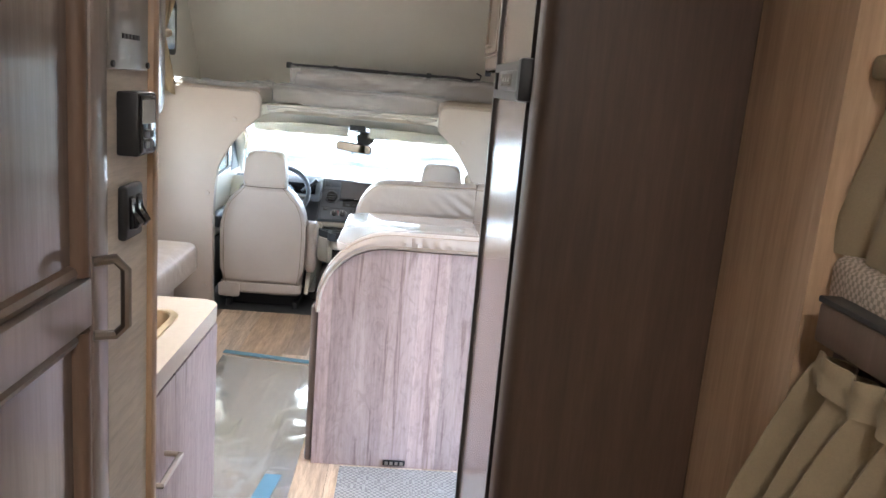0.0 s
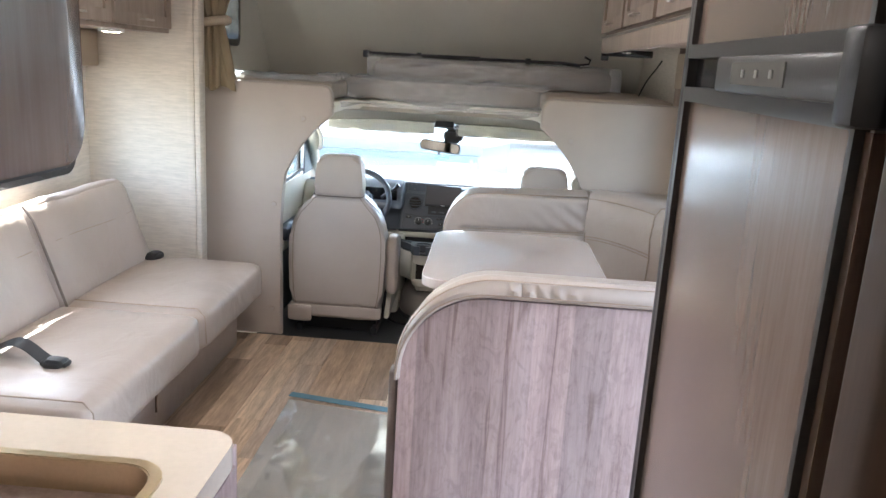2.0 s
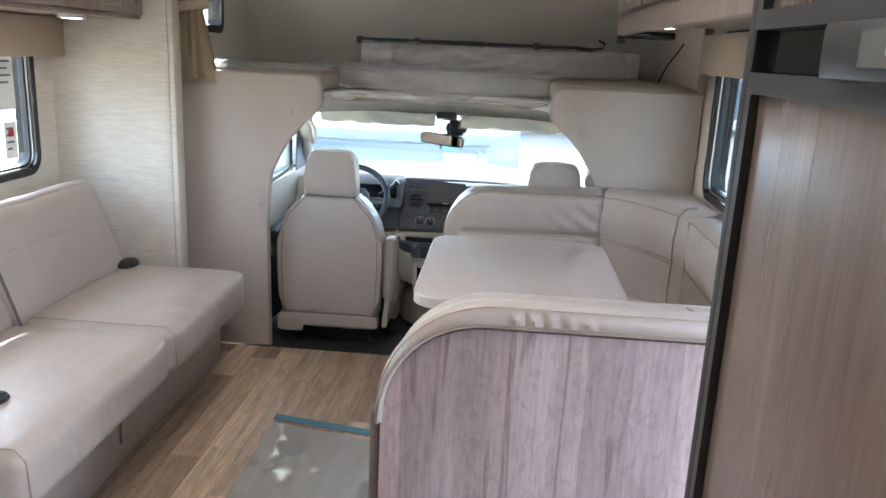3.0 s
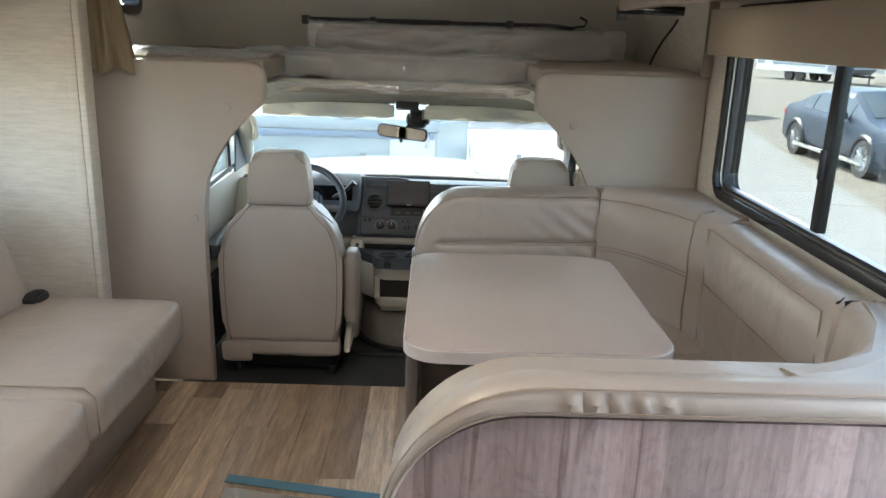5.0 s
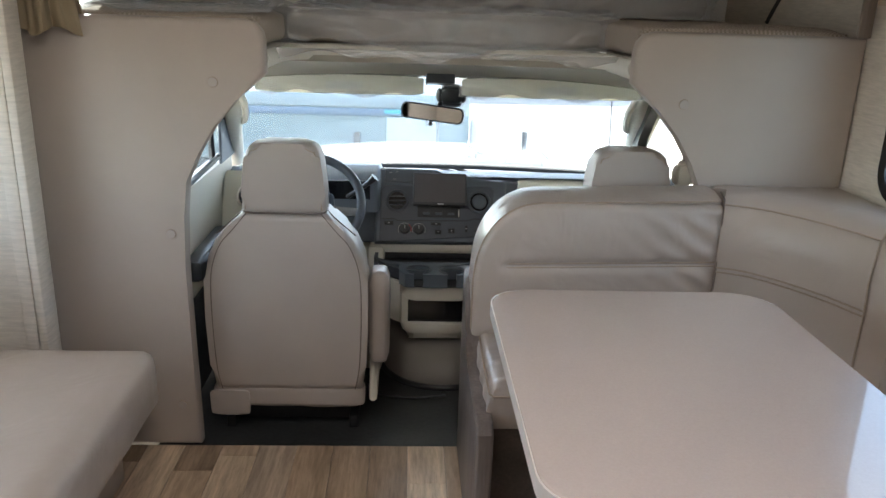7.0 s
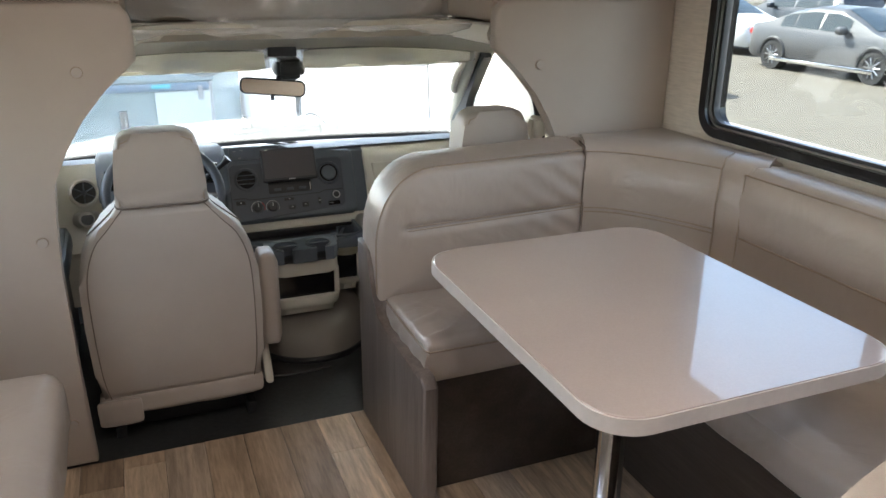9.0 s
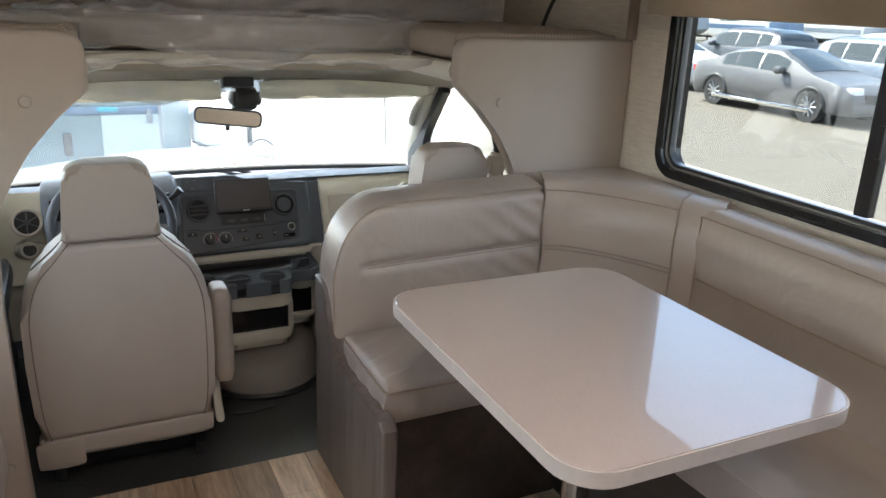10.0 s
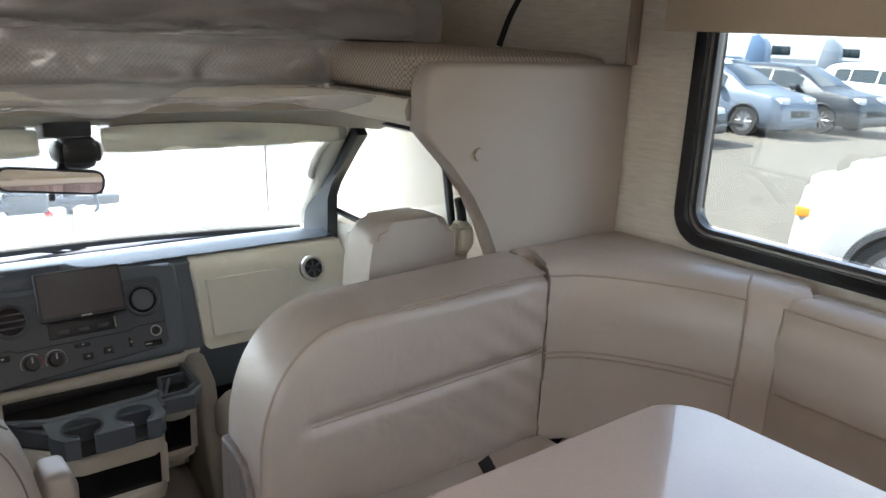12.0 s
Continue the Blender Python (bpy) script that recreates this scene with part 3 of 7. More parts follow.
def bulkhead(name, s):
    pts = arch_side(s)
    edge = XL + 0.005 if s < 0 else XR - 0.003
    tip = -0.85 if s < 0 else 0.18
    top = 1.315
    outline = [(edge, 0.0), (edge, top)] + [(tip + s * 0.06, top), (tip + s * 0.025, top - 0.008), (tip + s * 0.006, top - 0.03), (tip, top - 0.06)] + pts
    if s > 0:
        outline = [(p[0], p[1]) for p in outline]
    t = thing(name, (edge, 4.57, 0), "tan vinyl-covered bulkhead panel beside the cab opening", "panel", "bulkhead panels", "structure")
    part("panel_face", prism(outline, "y", 4.548, 4.605, 0.014, 3), VINYL_FLAT, t)
    for x, z in (((-0.995, 1.145), (-1.14, 0.705), (-1.145, 0.145)) if s < 0 else ((0.332, 1.118),)):
        part("button", disc((x, 4.546, z), (0, -1, 0), 0.013, 0.012, 16), VINYL_SEAT, t)
        part("button_rim", tube([(x + 0.013 * math.cos(a), 4.545, z + 0.013 * math.sin(a)) for a in np.linspace(0, 2 * math.pi, 17)[:-1]], 0.002, 6, closed=True), PIPING, t)
    return t


bulkhead("bulkhead_left", -1)
bulkhead("bulkhead_right", 1)
solo("trim_corner", box(0.80, XR - 0.002, 4.54, 4.552, 1.315, 1.95, 0.003), CAB_WOOD, "narrow brown corner strip by the bunk", "trim", "structure")

# ---- galley, door and fridge beside the passage ----
def bath_door():
    x = -0.345
    d = thing("door_1", (x, 0.4, 0.02), "brown shaker-style wooden door with a bar handle", "door", kind="structure")
    y0, y1 = 0.15, 0.918
    b = box(x - 0.035, x, y1 - 0.048, y1, 0.02, 1.98, 0.004)
    box(x - 0.035, x, y0, y0 + 0.065, 0.02, 1.98, 0.004, bm=b)
    box(x - 0.035, x, y0 + 0.065, y1 - 0.05, 1.135, 1.192, 0.003, bm=b)
    box(x - 0.035, x, y0 + 0.065, y1 - 0.05, 0.02, 0.12, 0.003, bm=b)
    box(x - 0.035, x, y0 + 0.065, y1 - 0.05, 1.88, 1.98, 0.003, bm=b)
    part("door_frame", b, DOOR_WOOD, d)
    for za, zb in ((1.192, 1.88), (0.12, 1.135)):
        part("moulding", tube([(x - 0.012, y1 - 0.062, za + 0.004), (x - 0.012, y1 - 0.062, zb - 0.004)], 0.0135, 10), MOULDING, d, "darker rounded panel moulding")
        part("moulding", tube([(x - 0.014, y0 + 0.08, za + 0.010 if za > 1 else zb - 0.010), (x - 0.014, y1 - 0.078, za + 0.010 if za > 1 else zb - 0.010)], 0.0095, 8), MOULDING, d)
    part("door_panel", box(x - 0.028, x - 0.014, y0 + 0.07, y1 - 0.07, 1.185, 1.89), DOOR_PANEL, d, "recessed glossy brown panel")
    part("door_panel", box(x - 0.028, x - 0.014, y0 + 0.07, y1 - 0.07, 0.11, 1.14), DOOR_PANEL, d)
    hx, hy = x + 0.032, 0.884
    part("door_handle", tube([(x, hy - 0.015, 1.21), (hx - 0.012, hy, 1.212), (hx, hy, 1.20), (hx, hy, 1.132), (hx - 0.012, hy, 1.120), (x, hy - 0.015, 1.122)], 0.0062, 8), plain("nickel", (0.30, 0.27, 0.25), 0.3, 1.0), d, "brushed metal bar handle")


bath_door()
solo("wall_passage_left", box(-0.42, -0.345, YB, 0.145, 0, ZC), PAPER_WALL, "cream passage wall", "wall", "structure")
b = box(-0.42, -0.352, 0.92, 1.075, 0, ZC)
box(-1.51, -0.42, 1.03, 1.075, 0, ZC, bm=b)
solo("wall_passage_panel", b, PAPER_WALL, "cream streaked partition with the switch panels", "wall", "structure")
solo("trim_passage", box(-0.40, -0.343, 1.075, 1.10, 0, ZC, 0.006), WARM_WOOD, "tan edge strip of the partition", "trim", "structure")

x = -0.352
p = thing("monitor_panel", (x, 0.99, 1.43), "grey systems monitor panel with small printed marks", "panel")
part("plate", box(x, x + 0.006, 0.925, 1.06, 1.425, 1.60, 0.002), plain("panel_grey", (0.30, 0.28, 0.26), 0.3, 0.6), p)
for k in range(5):
    part("indicator", box(x + 0.006, x + 0.008, 0.965 + 0.012 * k, 0.973 + 0.012 * k, 1.462, 1.468), BLACK, p)
for yy, zz in ((0.932, 1.432), (1.053, 1.432), (1.03, 1.55), (0.97, 1.56)):
    part("screw", disc((x + 0.007, yy, zz), (1, 0, 0), 0.004, 0.004, 10), BLACK, p)
p = thing("thermostat", (x, 0.985, 1.31), "black wall thermostat with a pale display and buttons", "thermostat")
part("housing", box(x, x + 0.027, 0.960, 1.026, 1.322, 1.400, 0.003), BLACK, p)
part("face", box(x + 0.027, x + 0.0285, 0.964, 1.022, 1.326, 1.396, 0.0005), GLOSS_BLACK, p, "glossy black face")
part("display", box(x + 0.0285, x + 0.0292, 0.970, 1.016, 1.362, 1.391), plain("display_grey", (0.45, 0.46, 0.45), 0.12), p)
for k in range(4):
    part("button", box(x + 0.0285, x + 0.031, 0.980 + 0.017 * (k % 2), 0.992 + 0.017 * (k % 2), 1.331 + 0.013 * (k // 2), 1.340 + 0.013 * (k // 2), 0.001), plain("button_grey%d" % k, (0.16, 0.16, 0.16), 0.4), p)
p = thing("light_switch", (x, 0.99, 1.214), "black double rocker light switch plate", "switch")
part("plate", box(x, x + 0.012, 0.962, 1.024, 1.214, 1.284, 0.005, 3), BLACK, p)
for k in range(2):
    part("rocker", prism([(x + 0.011, 1.228), (x + 0.022, 1.230), (x + 0.026, 1.236), (x + 0.014, 1.252), (x + 0.015, 1.268), (x + 0.011, 1.271)], "y", 0.972 + 0.024 * k, 0.990 + 0.024 * k, 0.002, 2), GLOSS_BLACK, p)

# kitchen unit and counter with its sink
k = thing("kitchen_cabinet", (-0.9, 1.4, 0), "grey-brown wooden base cabinet under the sink", "cabinet")
part("body", box(-1.50, -0.425, 1.102, 1.76, 0.02, 0.868), BENCH_WOOD, k)
part("end_panel", box(-1.50, -0.420, 1.762, 1.785, 0, 0.868, 0.002), BENCH_WOOD, k)
d = part("door", box(-0.424, -0.408, 1.12, 1.745, 0.08, 0.855, 0.003), BENCH_WOOD, k)
part("handle", tube([(-0.408, 1.235, 0.722), (-0.378, 1.236, 0.722), (-0.378, 1.352, 0.722), (-0.408, 1.353, 0.722)], 0.006, 6), STEEL, d, "steel bar handle")

c = thing("countertop", (-0.9, 1.4, 0.87), "cream laminate counter with an inset steel sink", "countertop")
o = rrect(-1.50, -0.40, 1.102, 1.742, (0.045, 0.002, 0.002, 0.002), 6)
i = rrect(-1.02, -0.462, 1.18, 1.63, 0.05, 6)
part("slab", ring(o, i, "z", 0.872, 0.91), COUNTER, c)
b = ring(i, rrect(-1.012, -0.470, 1.188, 1.622, 0.045, 6), "z", 0.76, 0.9125)
prism(rrect(-1.02, -0.462, 1.18, 1.63, 0.05, 6), "z", 0.735, 0.762, 0.006, 2, bm=b)
part("sink", b, SINK, c, "stainless steel sink bowl, lamp warmth in its tint")
b = ring(rrect(-1.03, -0.454, 1.17, 1.638, 0.055, 6), rrect(-1.014, -0.468, 1.186, 1.624, 0.046, 6), "z", 0.910, 0.914)
part("sink_rim", b, SINK, c)

k = thing("wall_cabinet", (-0.7, 1.25, 1.345), "brown-grey wall cabinet with a rounded dark-edged door", "cabinet")
part("body", box(-1.0, -0.452, 1.102, 1.385, 1.36, 2.04, 0.004), CAB_WOOD, k)
out = rrect(1.103, 1.402, 1.345, 2.03, 0.035, 6)
part("door", prism(rrect(1.106, 1.399, 1.348, 2.027, 0.032, 6), "x", -0.447, -0.428, 0.002), FRIDGE_WOOD, k)
part("door_edge", ring(out, rrect(1.1065, 1.3985, 1.3485, 2.0265, 0.0315, 6), "x", -0.45, -0.431), BLACK, k, "thin black edging")

# refrigerator and the cabinet round it
f = thing("refrigerator", (0.5, 1.6, 0.05), "wood-faced refrigerator with black trim and a dark control bar", "refrigerator")
fx, fy0, fy1 = 0.204, 1.275, 1.838
part("body", box(fx + 0.02, 0.82, fy0, fy1, 0.06, 1.95), BLACK, f)
dr = part("lower_door", box(fx, fx + 0.019, fy0 + 0.022, fy1 - 0.016, 0.10, 1.421), FRIDGE_WOOD, f, "glossy brown wood panel door")
part("door_frame", ring(rrect(fy0 + 0.034, fy1, 0.08, 1.440, 0.004, 2), rrect(fy0 + 0.042, fy1 - 0.014, 0.102, 1.421, 0.004, 2), "x", fx - 0.008, fx + 0.019), FRIDGE_TRIM, dr)
part("edge_strip", box(fx + 0.002, fx + 0.018, fy0 + 0.026, fy0 + 0.033, 0.08, 1.438, 0.002), STEEL, dr, "bright metal edge strip")
ud = part("upper_door", box(fx, fx + 0.019, fy0 + 0.022, fy1 - 0.016, 1.494, 1.93), FRIDGE_WOOD, f)
part("door_frame", ring(rrect(fy0 + 0.034, fy1, 1.478, 1.95, 0.004, 2), rrect(fy0 + 0.042, fy1 - 0.014, 1.495, 1.928, 0.004, 2), "x", fx - 0.008, fx + 0.019), FRIDGE_TRIM, ud)
part("control_recess", box(fx + 0.006, fx + 0.019, fy0 + 0.004, fy1 - 0.004, 1.441, 1.477), GLOSS_BLACK, f)
cb = part("control_bar", box(fx - 0.022, fx + 0.005, 1.306, 1.64, 1.439, 1.477, 0.004), FRIDGE_TRIM, f, "dark grey control bar")
part("display", box(fx - 0.0235, fx - 0.0215, 1.425, 1.575, 1.448, 1.470), plain("bar_display", (0.20, 0.195, 0.185), 0.18), cb)
for q in range(3):
    part("key", box(fx - 0.025, fx - 0.0236, 1.450 + 0.040 * q, 1.459 + 0.040 * q, 1.455, 1.463, 0.001), plain("key_grey", (0.34, 0.34, 0.32), 0.4), cb)
part("handle_block", box(fx - 0.030, fx + 0.008, fy0 - 0.003, 1.305, 1.424, 1.494, 0.006), BLACK, f)

k = thing("fridge_cabinet", (0.5, 1.5, 0), "dark brown tall wooden cabinet round the refrigerator", "cabinet")
part("side_panel", prism(rrect(0.194, 0.835, 1.195, 1.262, (0.0, 0.010, 0.03, 0.0), 6), "z", 0, ZC - 0.002), DARK_PANEL, k)
part("far_panel", box(0.198, 0.835, 1.842, 1.866, 0, ZC - 0.002, 0.004), BLACK, k)
part("toe_board", box(0.25, 0.30, 1.262, 1.84, 0, 0.058), BLACK, k)

# bunk corner across from the door
k = thing("wardrobe_panel", (0.5, 1.0, 0), "tan wooden end panel beside the bunk", "panel")
part("board", prism(rrect(0.52, 0.575, 0.925, 1.193, (0.016, 0.004, 0.0, 0.0), 5), "z", 0, ZC - 0.002), WARM_WOOD, k)
# dark strip stands for shade on the board's end face
part("edge_strip", box(0.5755, 0.58, 0.93, 1.19, 0, ZC - 0.002, 0.001), DARK_WOOD, k, "dark strip standing for the board's shaded end")
k = thing("bunk_bed", (0.68, 0.3, 1.1), "rear bunk with a brown board and tweed mattress", "bed")
part("board", box(0.505, 0.53, -0.6, 0.865, 1.178, 1.226, 0.004), MOULDING, k, "brown front board")
part("rim", box(0.503, 0.532, -0.6, 0.866, 1.2265, 1.234, 0.002), BLACK, k, "black board rim")
part("platform", box(0.531, 0.835, -0.6, 0.86, 1.155, 1.185), DARK_WOOD, k)
part("mattress", cushion(0.534, 0.83, -0.58, 0.918, 1.186, 1.282, 0.025, 10), TWEED, k, "tweed-covered mattress")


def drape(y0, y1, x0, z0, z1, folds, amp, pinch, seed, flare=0.0):
    def fn(u, v):
        z = z1 + (z0 - z1) * v
        y = y0 + (y1 - y0) * u
        g = 0.35 + 0.65 * min(1, abs(v - pinch) * 2.4)
        wob = math.sin(u * folds * 2 * math.pi + seed + 0.9 * math.sin(5 * v + seed)) + 0.4 * math.sin(u * folds * 4.3 * math.pi + 2.1 * v)
        mid = (y0 + y1) / 2
        return (x0 - flare * v + amp * g * wob * (1 + 0.6 * v) + 0.01 * noise.noise(Vector((u * 4, v * 3, seed))), mid + (y - mid) * (0.55 + 0.45 * g), z)
    return sheet(fn, 150, 26, 0.003)


k = thing("bunk_curtain", (0.5, 0.55, 1.12), "khaki gathered curtain below the bunk board", "curtain")


def gathered(u, v):
    """Cloth that hangs in soft folds from a tight heading and spreads as it falls."""
    open_ = min(1.0, v * 3.5) ** 0.7
    end = 0.845 + 0.20 * v ** 0.65
    a = u * 34 * math.pi + 1.3 * math.sin(9 * u) + 0.7 * math.sin(3 * v + 7 * u)
    amp = 0.008 + 0.022 * open_
    fold = 1.5 * abs(math.sin(a / 2)) ** 1.4 - 0.8 + 0.35 * math.sin(a * 0.37 + 1.0)
    y = -0.1 + (end + 0.1) * u + 0.35 * amp * math.cos(a) * open_
    return (0.515 - 0.07 * v ** 0.8 + amp * fold + 0.006 * noise.noise(Vector((u * 9, v * 4, 1))), y, 1.168 - 0.80 * v)


part("cloth", sheet(gathered, 360, 40, 0.002), CURTAIN, k)
part("heading", sheet(lambda u, v: (0.500 + 0.005 * math.sin(70 * u + 2 * math.sin(9 * u)) * (0.4 + abs(2 * v - 1)), 0.20 + 0.645 * u, 1.172 - 0.042 * v + 0.003 * math.sin(41 * u)), 200, 8, 0.002), CURTAIN, k)
part("curtain_track", box(0.535, 0.55, -0.5, 0.83, 1.13, 1.15, 0.002), STEEL, k)
k = thing("upper_curtain", (0.56, 0.62, 1.28), "khaki curtain panel hanging over the bunk", "curtain")
part("cloth", drape(0.36, 0.955, 0.556, 1.276, 1.98, 4, 0.009, 0.66, 3.0), CURTAIN, k)
part("tie_band", box(0.540, 0.575, 0.48, 0.915, 1.488, 1.518, 0.008), CURTAIN, k)

# ---- sofa in the slide-out ----
s = thing("sofa", (-1.5, 3.45, 0), "pale beige vinyl sofa with two seat sections", "sofa")
part("base", box(-1.90, -1.27, 2.70, 4.36, 0.0, 0.31, 0.012), VINYL, s)
for k, (a, c) in enumerate(((2.63, 3.485), (3.489, 4.29))):
    st = part("seat", cushion(-1.68, -1.115, a, c, 0.295, 0.468, 0.045, 12, 0.006, 0.004, k), VINYL, s)
    part("seam", tube([(-1.64, a + 0.03, 0.471), (-1.15, a + 0.03, 0.471), (-1.122, a + 0.03, 0.44), (-1.116, a + 0.03, 0.33)], 0.0022, 6), PIPING, st)
lean = Matrix.Translation((-1.66, 0, 0.47)) @ Matrix.Rotation(radians(-19), 4, "Y") @ Matrix.Translation((1.66, 0, -0.47))
for k, (a, c) in enumerate(((2.66, 3.47), (3.474, 4.27))):
    bk = part("backrest", cushion(-1.80, -1.655, a, c, 0.43, 0.865, 0.05, 14, 0.012, 0.007, k + 5), VINYL, s, m=lean)
    part("stitching", tube([lean @ Vector((-1.6445, y, 0.70 + 0.004 * math.sin(9 * y))) for y in np.linspace(a + 0.08, c - 0.08, 10)], 0.0016, 6), PIPING, bk)
part("divider", tube([lean @ Vector((-1.652, 3.472, 0.45)), lean @ Vector((-1.650, 3.472, 0.6)), lean @ Vector((-1.65, 3.472, 0.8)), lean @ Vector((-1.67, 3.472, 0.865))], 0.005, 6), THREAD, s, "dark seam between the backs")
part("pull_cord", tube(curve_pts([(-1.268, 3.40, 0.30), (-1.25, 3.41, 0.24), (-1.262, 3.38, 0.16), (-1.255, 3.36, 0.10)]), 0.004, 6), THREAD, s)
k = thing("sofa_buckle", (-1.62, 4.23, 0.47), "black plastic seat-belt buckle on the sofa", "buckle")
part("buckle", cushion(-1.65, -1.60, 4.17, 4.25, 0.466, 0.49, 0.01, 6), BLACK, k)
k = thing("sofa_belt", (-1.52, 2.85, 0.47), "black seat belt lying loose on the sofa", "seat belt")
part("webbing", sheet(lambda u, v: (-1.62 + 0.26 * u, 2.93 - 0.07 * u + 0.047 * v, 0.476 + 0.045 * math.sin(math.pi * u) ** 2 + 0.012 * v), 18, 3, 0.002), WEB, k)
part("tongue", cushion(-1.39, -1.325, 2.865, 2.915, 0.474, 0.488, 0.006, 5), BLACK, k)
part("buckle", cushion(-1.66, -1.60, 2.86, 2.96, 0.468, 0.51, 0.012, 6), GLOSS_BLACK, k)


def cabinet_door(k, x, s, y0, y1, z0, z1):
    """Framed cabinet door that faces along s on the x axis, with a small pull."""
    d = part("door", box(min(x, x + s * 0.012), max(x, x + s * 0.012), y0, y1, z0, z1, 0.002), CAB_WOOD, k)
    b = ring(rrect(y0, y1, z0, z1, 0.002, 1), rrect(y0 + 0.05, y1 - 0.05, z0 + 0.05, z1 - 0.05, 0.002, 1), "x", x + s * 0.010, x + s * 0.022)
    part("door_frame", b, CAB_WOOD, d)
    ym = (y0 + y1) / 2
    part("handle", tube([(x + s * 0.02, ym - 0.05, z0 + 0.028), (x + s * 0.04, ym - 0.045, z0 + 0.028), (x + s * 0.04, ym + 0.045, z0 + 0.028), (x + s * 0.02, ym + 0.05, z0 + 0.028)], 0.005, 6), STEEL, d, "small metal pull")


def puck(x, y, z):
    p = thing("puck_light", (x, y, z), "round warm-white under-cabinet puck light, switched on", "light", "puck lights")
    part("rim", ring([(x + 0.052 * math.cos(a), y + 0.052 * math.sin(a)) for a in np.linspace(0, 2 * math.pi, 29)[:-1]], [(x + 0.042 * math.cos(a), y + 0.042 * math.sin(a)) for a in np.linspace(0, 2 * math.pi, 29)[:-1]], "z", z - 0.014, z), WHITE, p)
    part("lens", disc((x, y, z - 0.010), (0, 0, -1), 0.042, 0.012, 28, r2=0.034), PUCK, p, "glowing warm lens")


k = thing("overhead_cabinet", (-1.8, 3.4, 1.515), "grey-brown overhead cabinet above the sofa", "cabinet", "overhead cabinets")
part("body", box(-2.025, -1.612, 2.06, 4.415, 1.515, 1.915), CAB_WOOD, k)
for y0 in (2.10, 2.68, 3.26, 3.84):
    cabinet_door(k, -1.612, 1, y0, y0 + 0.555, 1.535, 1.90)
puck(-0.72, 1.26, 1.36)
puck(-1.70, 4.03, 1.515)
puck(-1.70, 2.95, 1.515)
k = thing("window_valance", (-1.97, 3.4, 1.35), "tan padded valance over the sofa window", "valance")
part("board", box(-2.03, -1.955, 2.60, 4.415, 1.345, 1.513, 0.01), VALANCE, k)
k = thing("window_notice", (-2.02, 4.1, 1.1), "white printed notice sheets stuck on the window", "sign")
for y0, y1, z0, z1 in ((4.02, 4.17, 1.13, 1.35), (4.08, 4.16, 0.93, 1.08)):
    b = box(-2.0495, -2.0485, y0, y1, z0, z1)
    sh = part("paper_sheet", b, PAPER, k)
    for q in range(4):
        part("text_bar", box(-2.0483, -2.0478, y0 + 0.012, y1 - 0.02 - 0.015 * (q % 2), z1 - 0.03 - 0.028 * q, z1 - 0.022 - 0.028 * q), INK, sh)
part("red_mark", box(-2.0483, -2.0478, 4.105, 4.14, 1.02, 1.05), RED, k)

k = thing("overhead_cabinet", (0.6, 3.1, 1.545), "grey-brown overhead cabinet above the dinette", "cabinet", "overhead cabinets")
part("body", box(0.405, 0.835, 1.91, 4.24, 1.575, ZC - 0.003), CAB_WOOD, k)
part("light_rail", box(0.392, 0.425, 1.91, 4.24, 1.535, 1.60, 0.008), CAB_WOOD, k)
part("edge_trim", tube([(0.39, 1.92, 1.598), (0.39, 4.23, 1.598)], 0.005, 6), STEEL, k, "bright metal edge")
for y0 in (1.95, 2.53, 3.11, 3.69):
    cabinet_door(k, 0.405, -1, y0, y0 + 0.53, 1.615, ZC - 0.03)
for y in (4.04, 2.55):
    puck(0.53, y, 1.575)
k = thing("window_valance", (0.8, 3.6, 1.4), "tan padded valance over the dinette window", "valance")
part("board", box(0.765, 0.785, 2.70, 4.42, 1.40, 1.556, 0.006), VALANCE, k)
part("return", box(0.787, 0.838, 4.40, 4.42, 1.40, 1.556, 0.004), VALANCE, k)
k = thing("rail_bracket", (0.55, 4.3, 1.55), "dark bracket with a hanging black strap", "bracket")
part("bracket", box(0.40, 0.62, 4.245, 4.30, 1.525, 1.555, 0.005), GLOSS_BLACK, k)
part("clip", box(0.40, 0.43, 4.25, 4.29, 1.505, 1.53, 0.004), BLACK, k)

# ---- dinette ----
d = thing("dinette_bench", (0.3, 2.9, 0), "dinette bench with wood-look back panel and beige vinyl cushions", "bench", "dinette benches")
arc = rrect(-0.272, 0.838, 0.0, 0.845, (0.01, 0.235, 0.0, 0.0), 12)
part("back_panel", prism(arc, "y", 2.705, 2.735, 0.003, 1), BENCH_WOOD, d, "grey-pink wood-look panel")
part("side_post", box(-0.30, -0.274, 2.72, 2.775, 0, 0.615, 0.01, 3), SHADED_BENCH_WOOD, d)
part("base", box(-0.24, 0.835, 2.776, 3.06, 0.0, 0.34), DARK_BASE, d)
part("seat", cushion(-0.25, 0.50, 2.80, 3.10, 0.345, 0.468, 0.04, 10, 0.01, 0.005, 3), VINYL, d)


def back_slab(x0, x1, y0, y1, z0, z1, rad, r):
    return prism(rrect(x0, x1, z0, z1, (0.02, rad, 0.03, 0.02), 12), "y", y0, y1, r, 4)


bk = part("backrest", back_slab(-0.27, 0.52, 2.738, 2.868, 0.46, 0.884, 0.25, 0.040), VINYL, d)
# the cushion's edge wraps over the wooden panel
outer = rrect(-0.282, 0.838, 0.50, 0.905, (0.01, 0.27, 0.002, 0.002), 12)
inner = rrect(-0.267, 0.838, 0.50, 0.850, (0.01, 0.23, 0.002, 0.002), 12)
b = bmesh.new()
prof = []
for i in range(13, 27):
    o, q = Vector((outer[i][0], 0, outer[i][1])), Vector((inner[i][0], 0, inner[i][1]))
    prof.append((o, q))
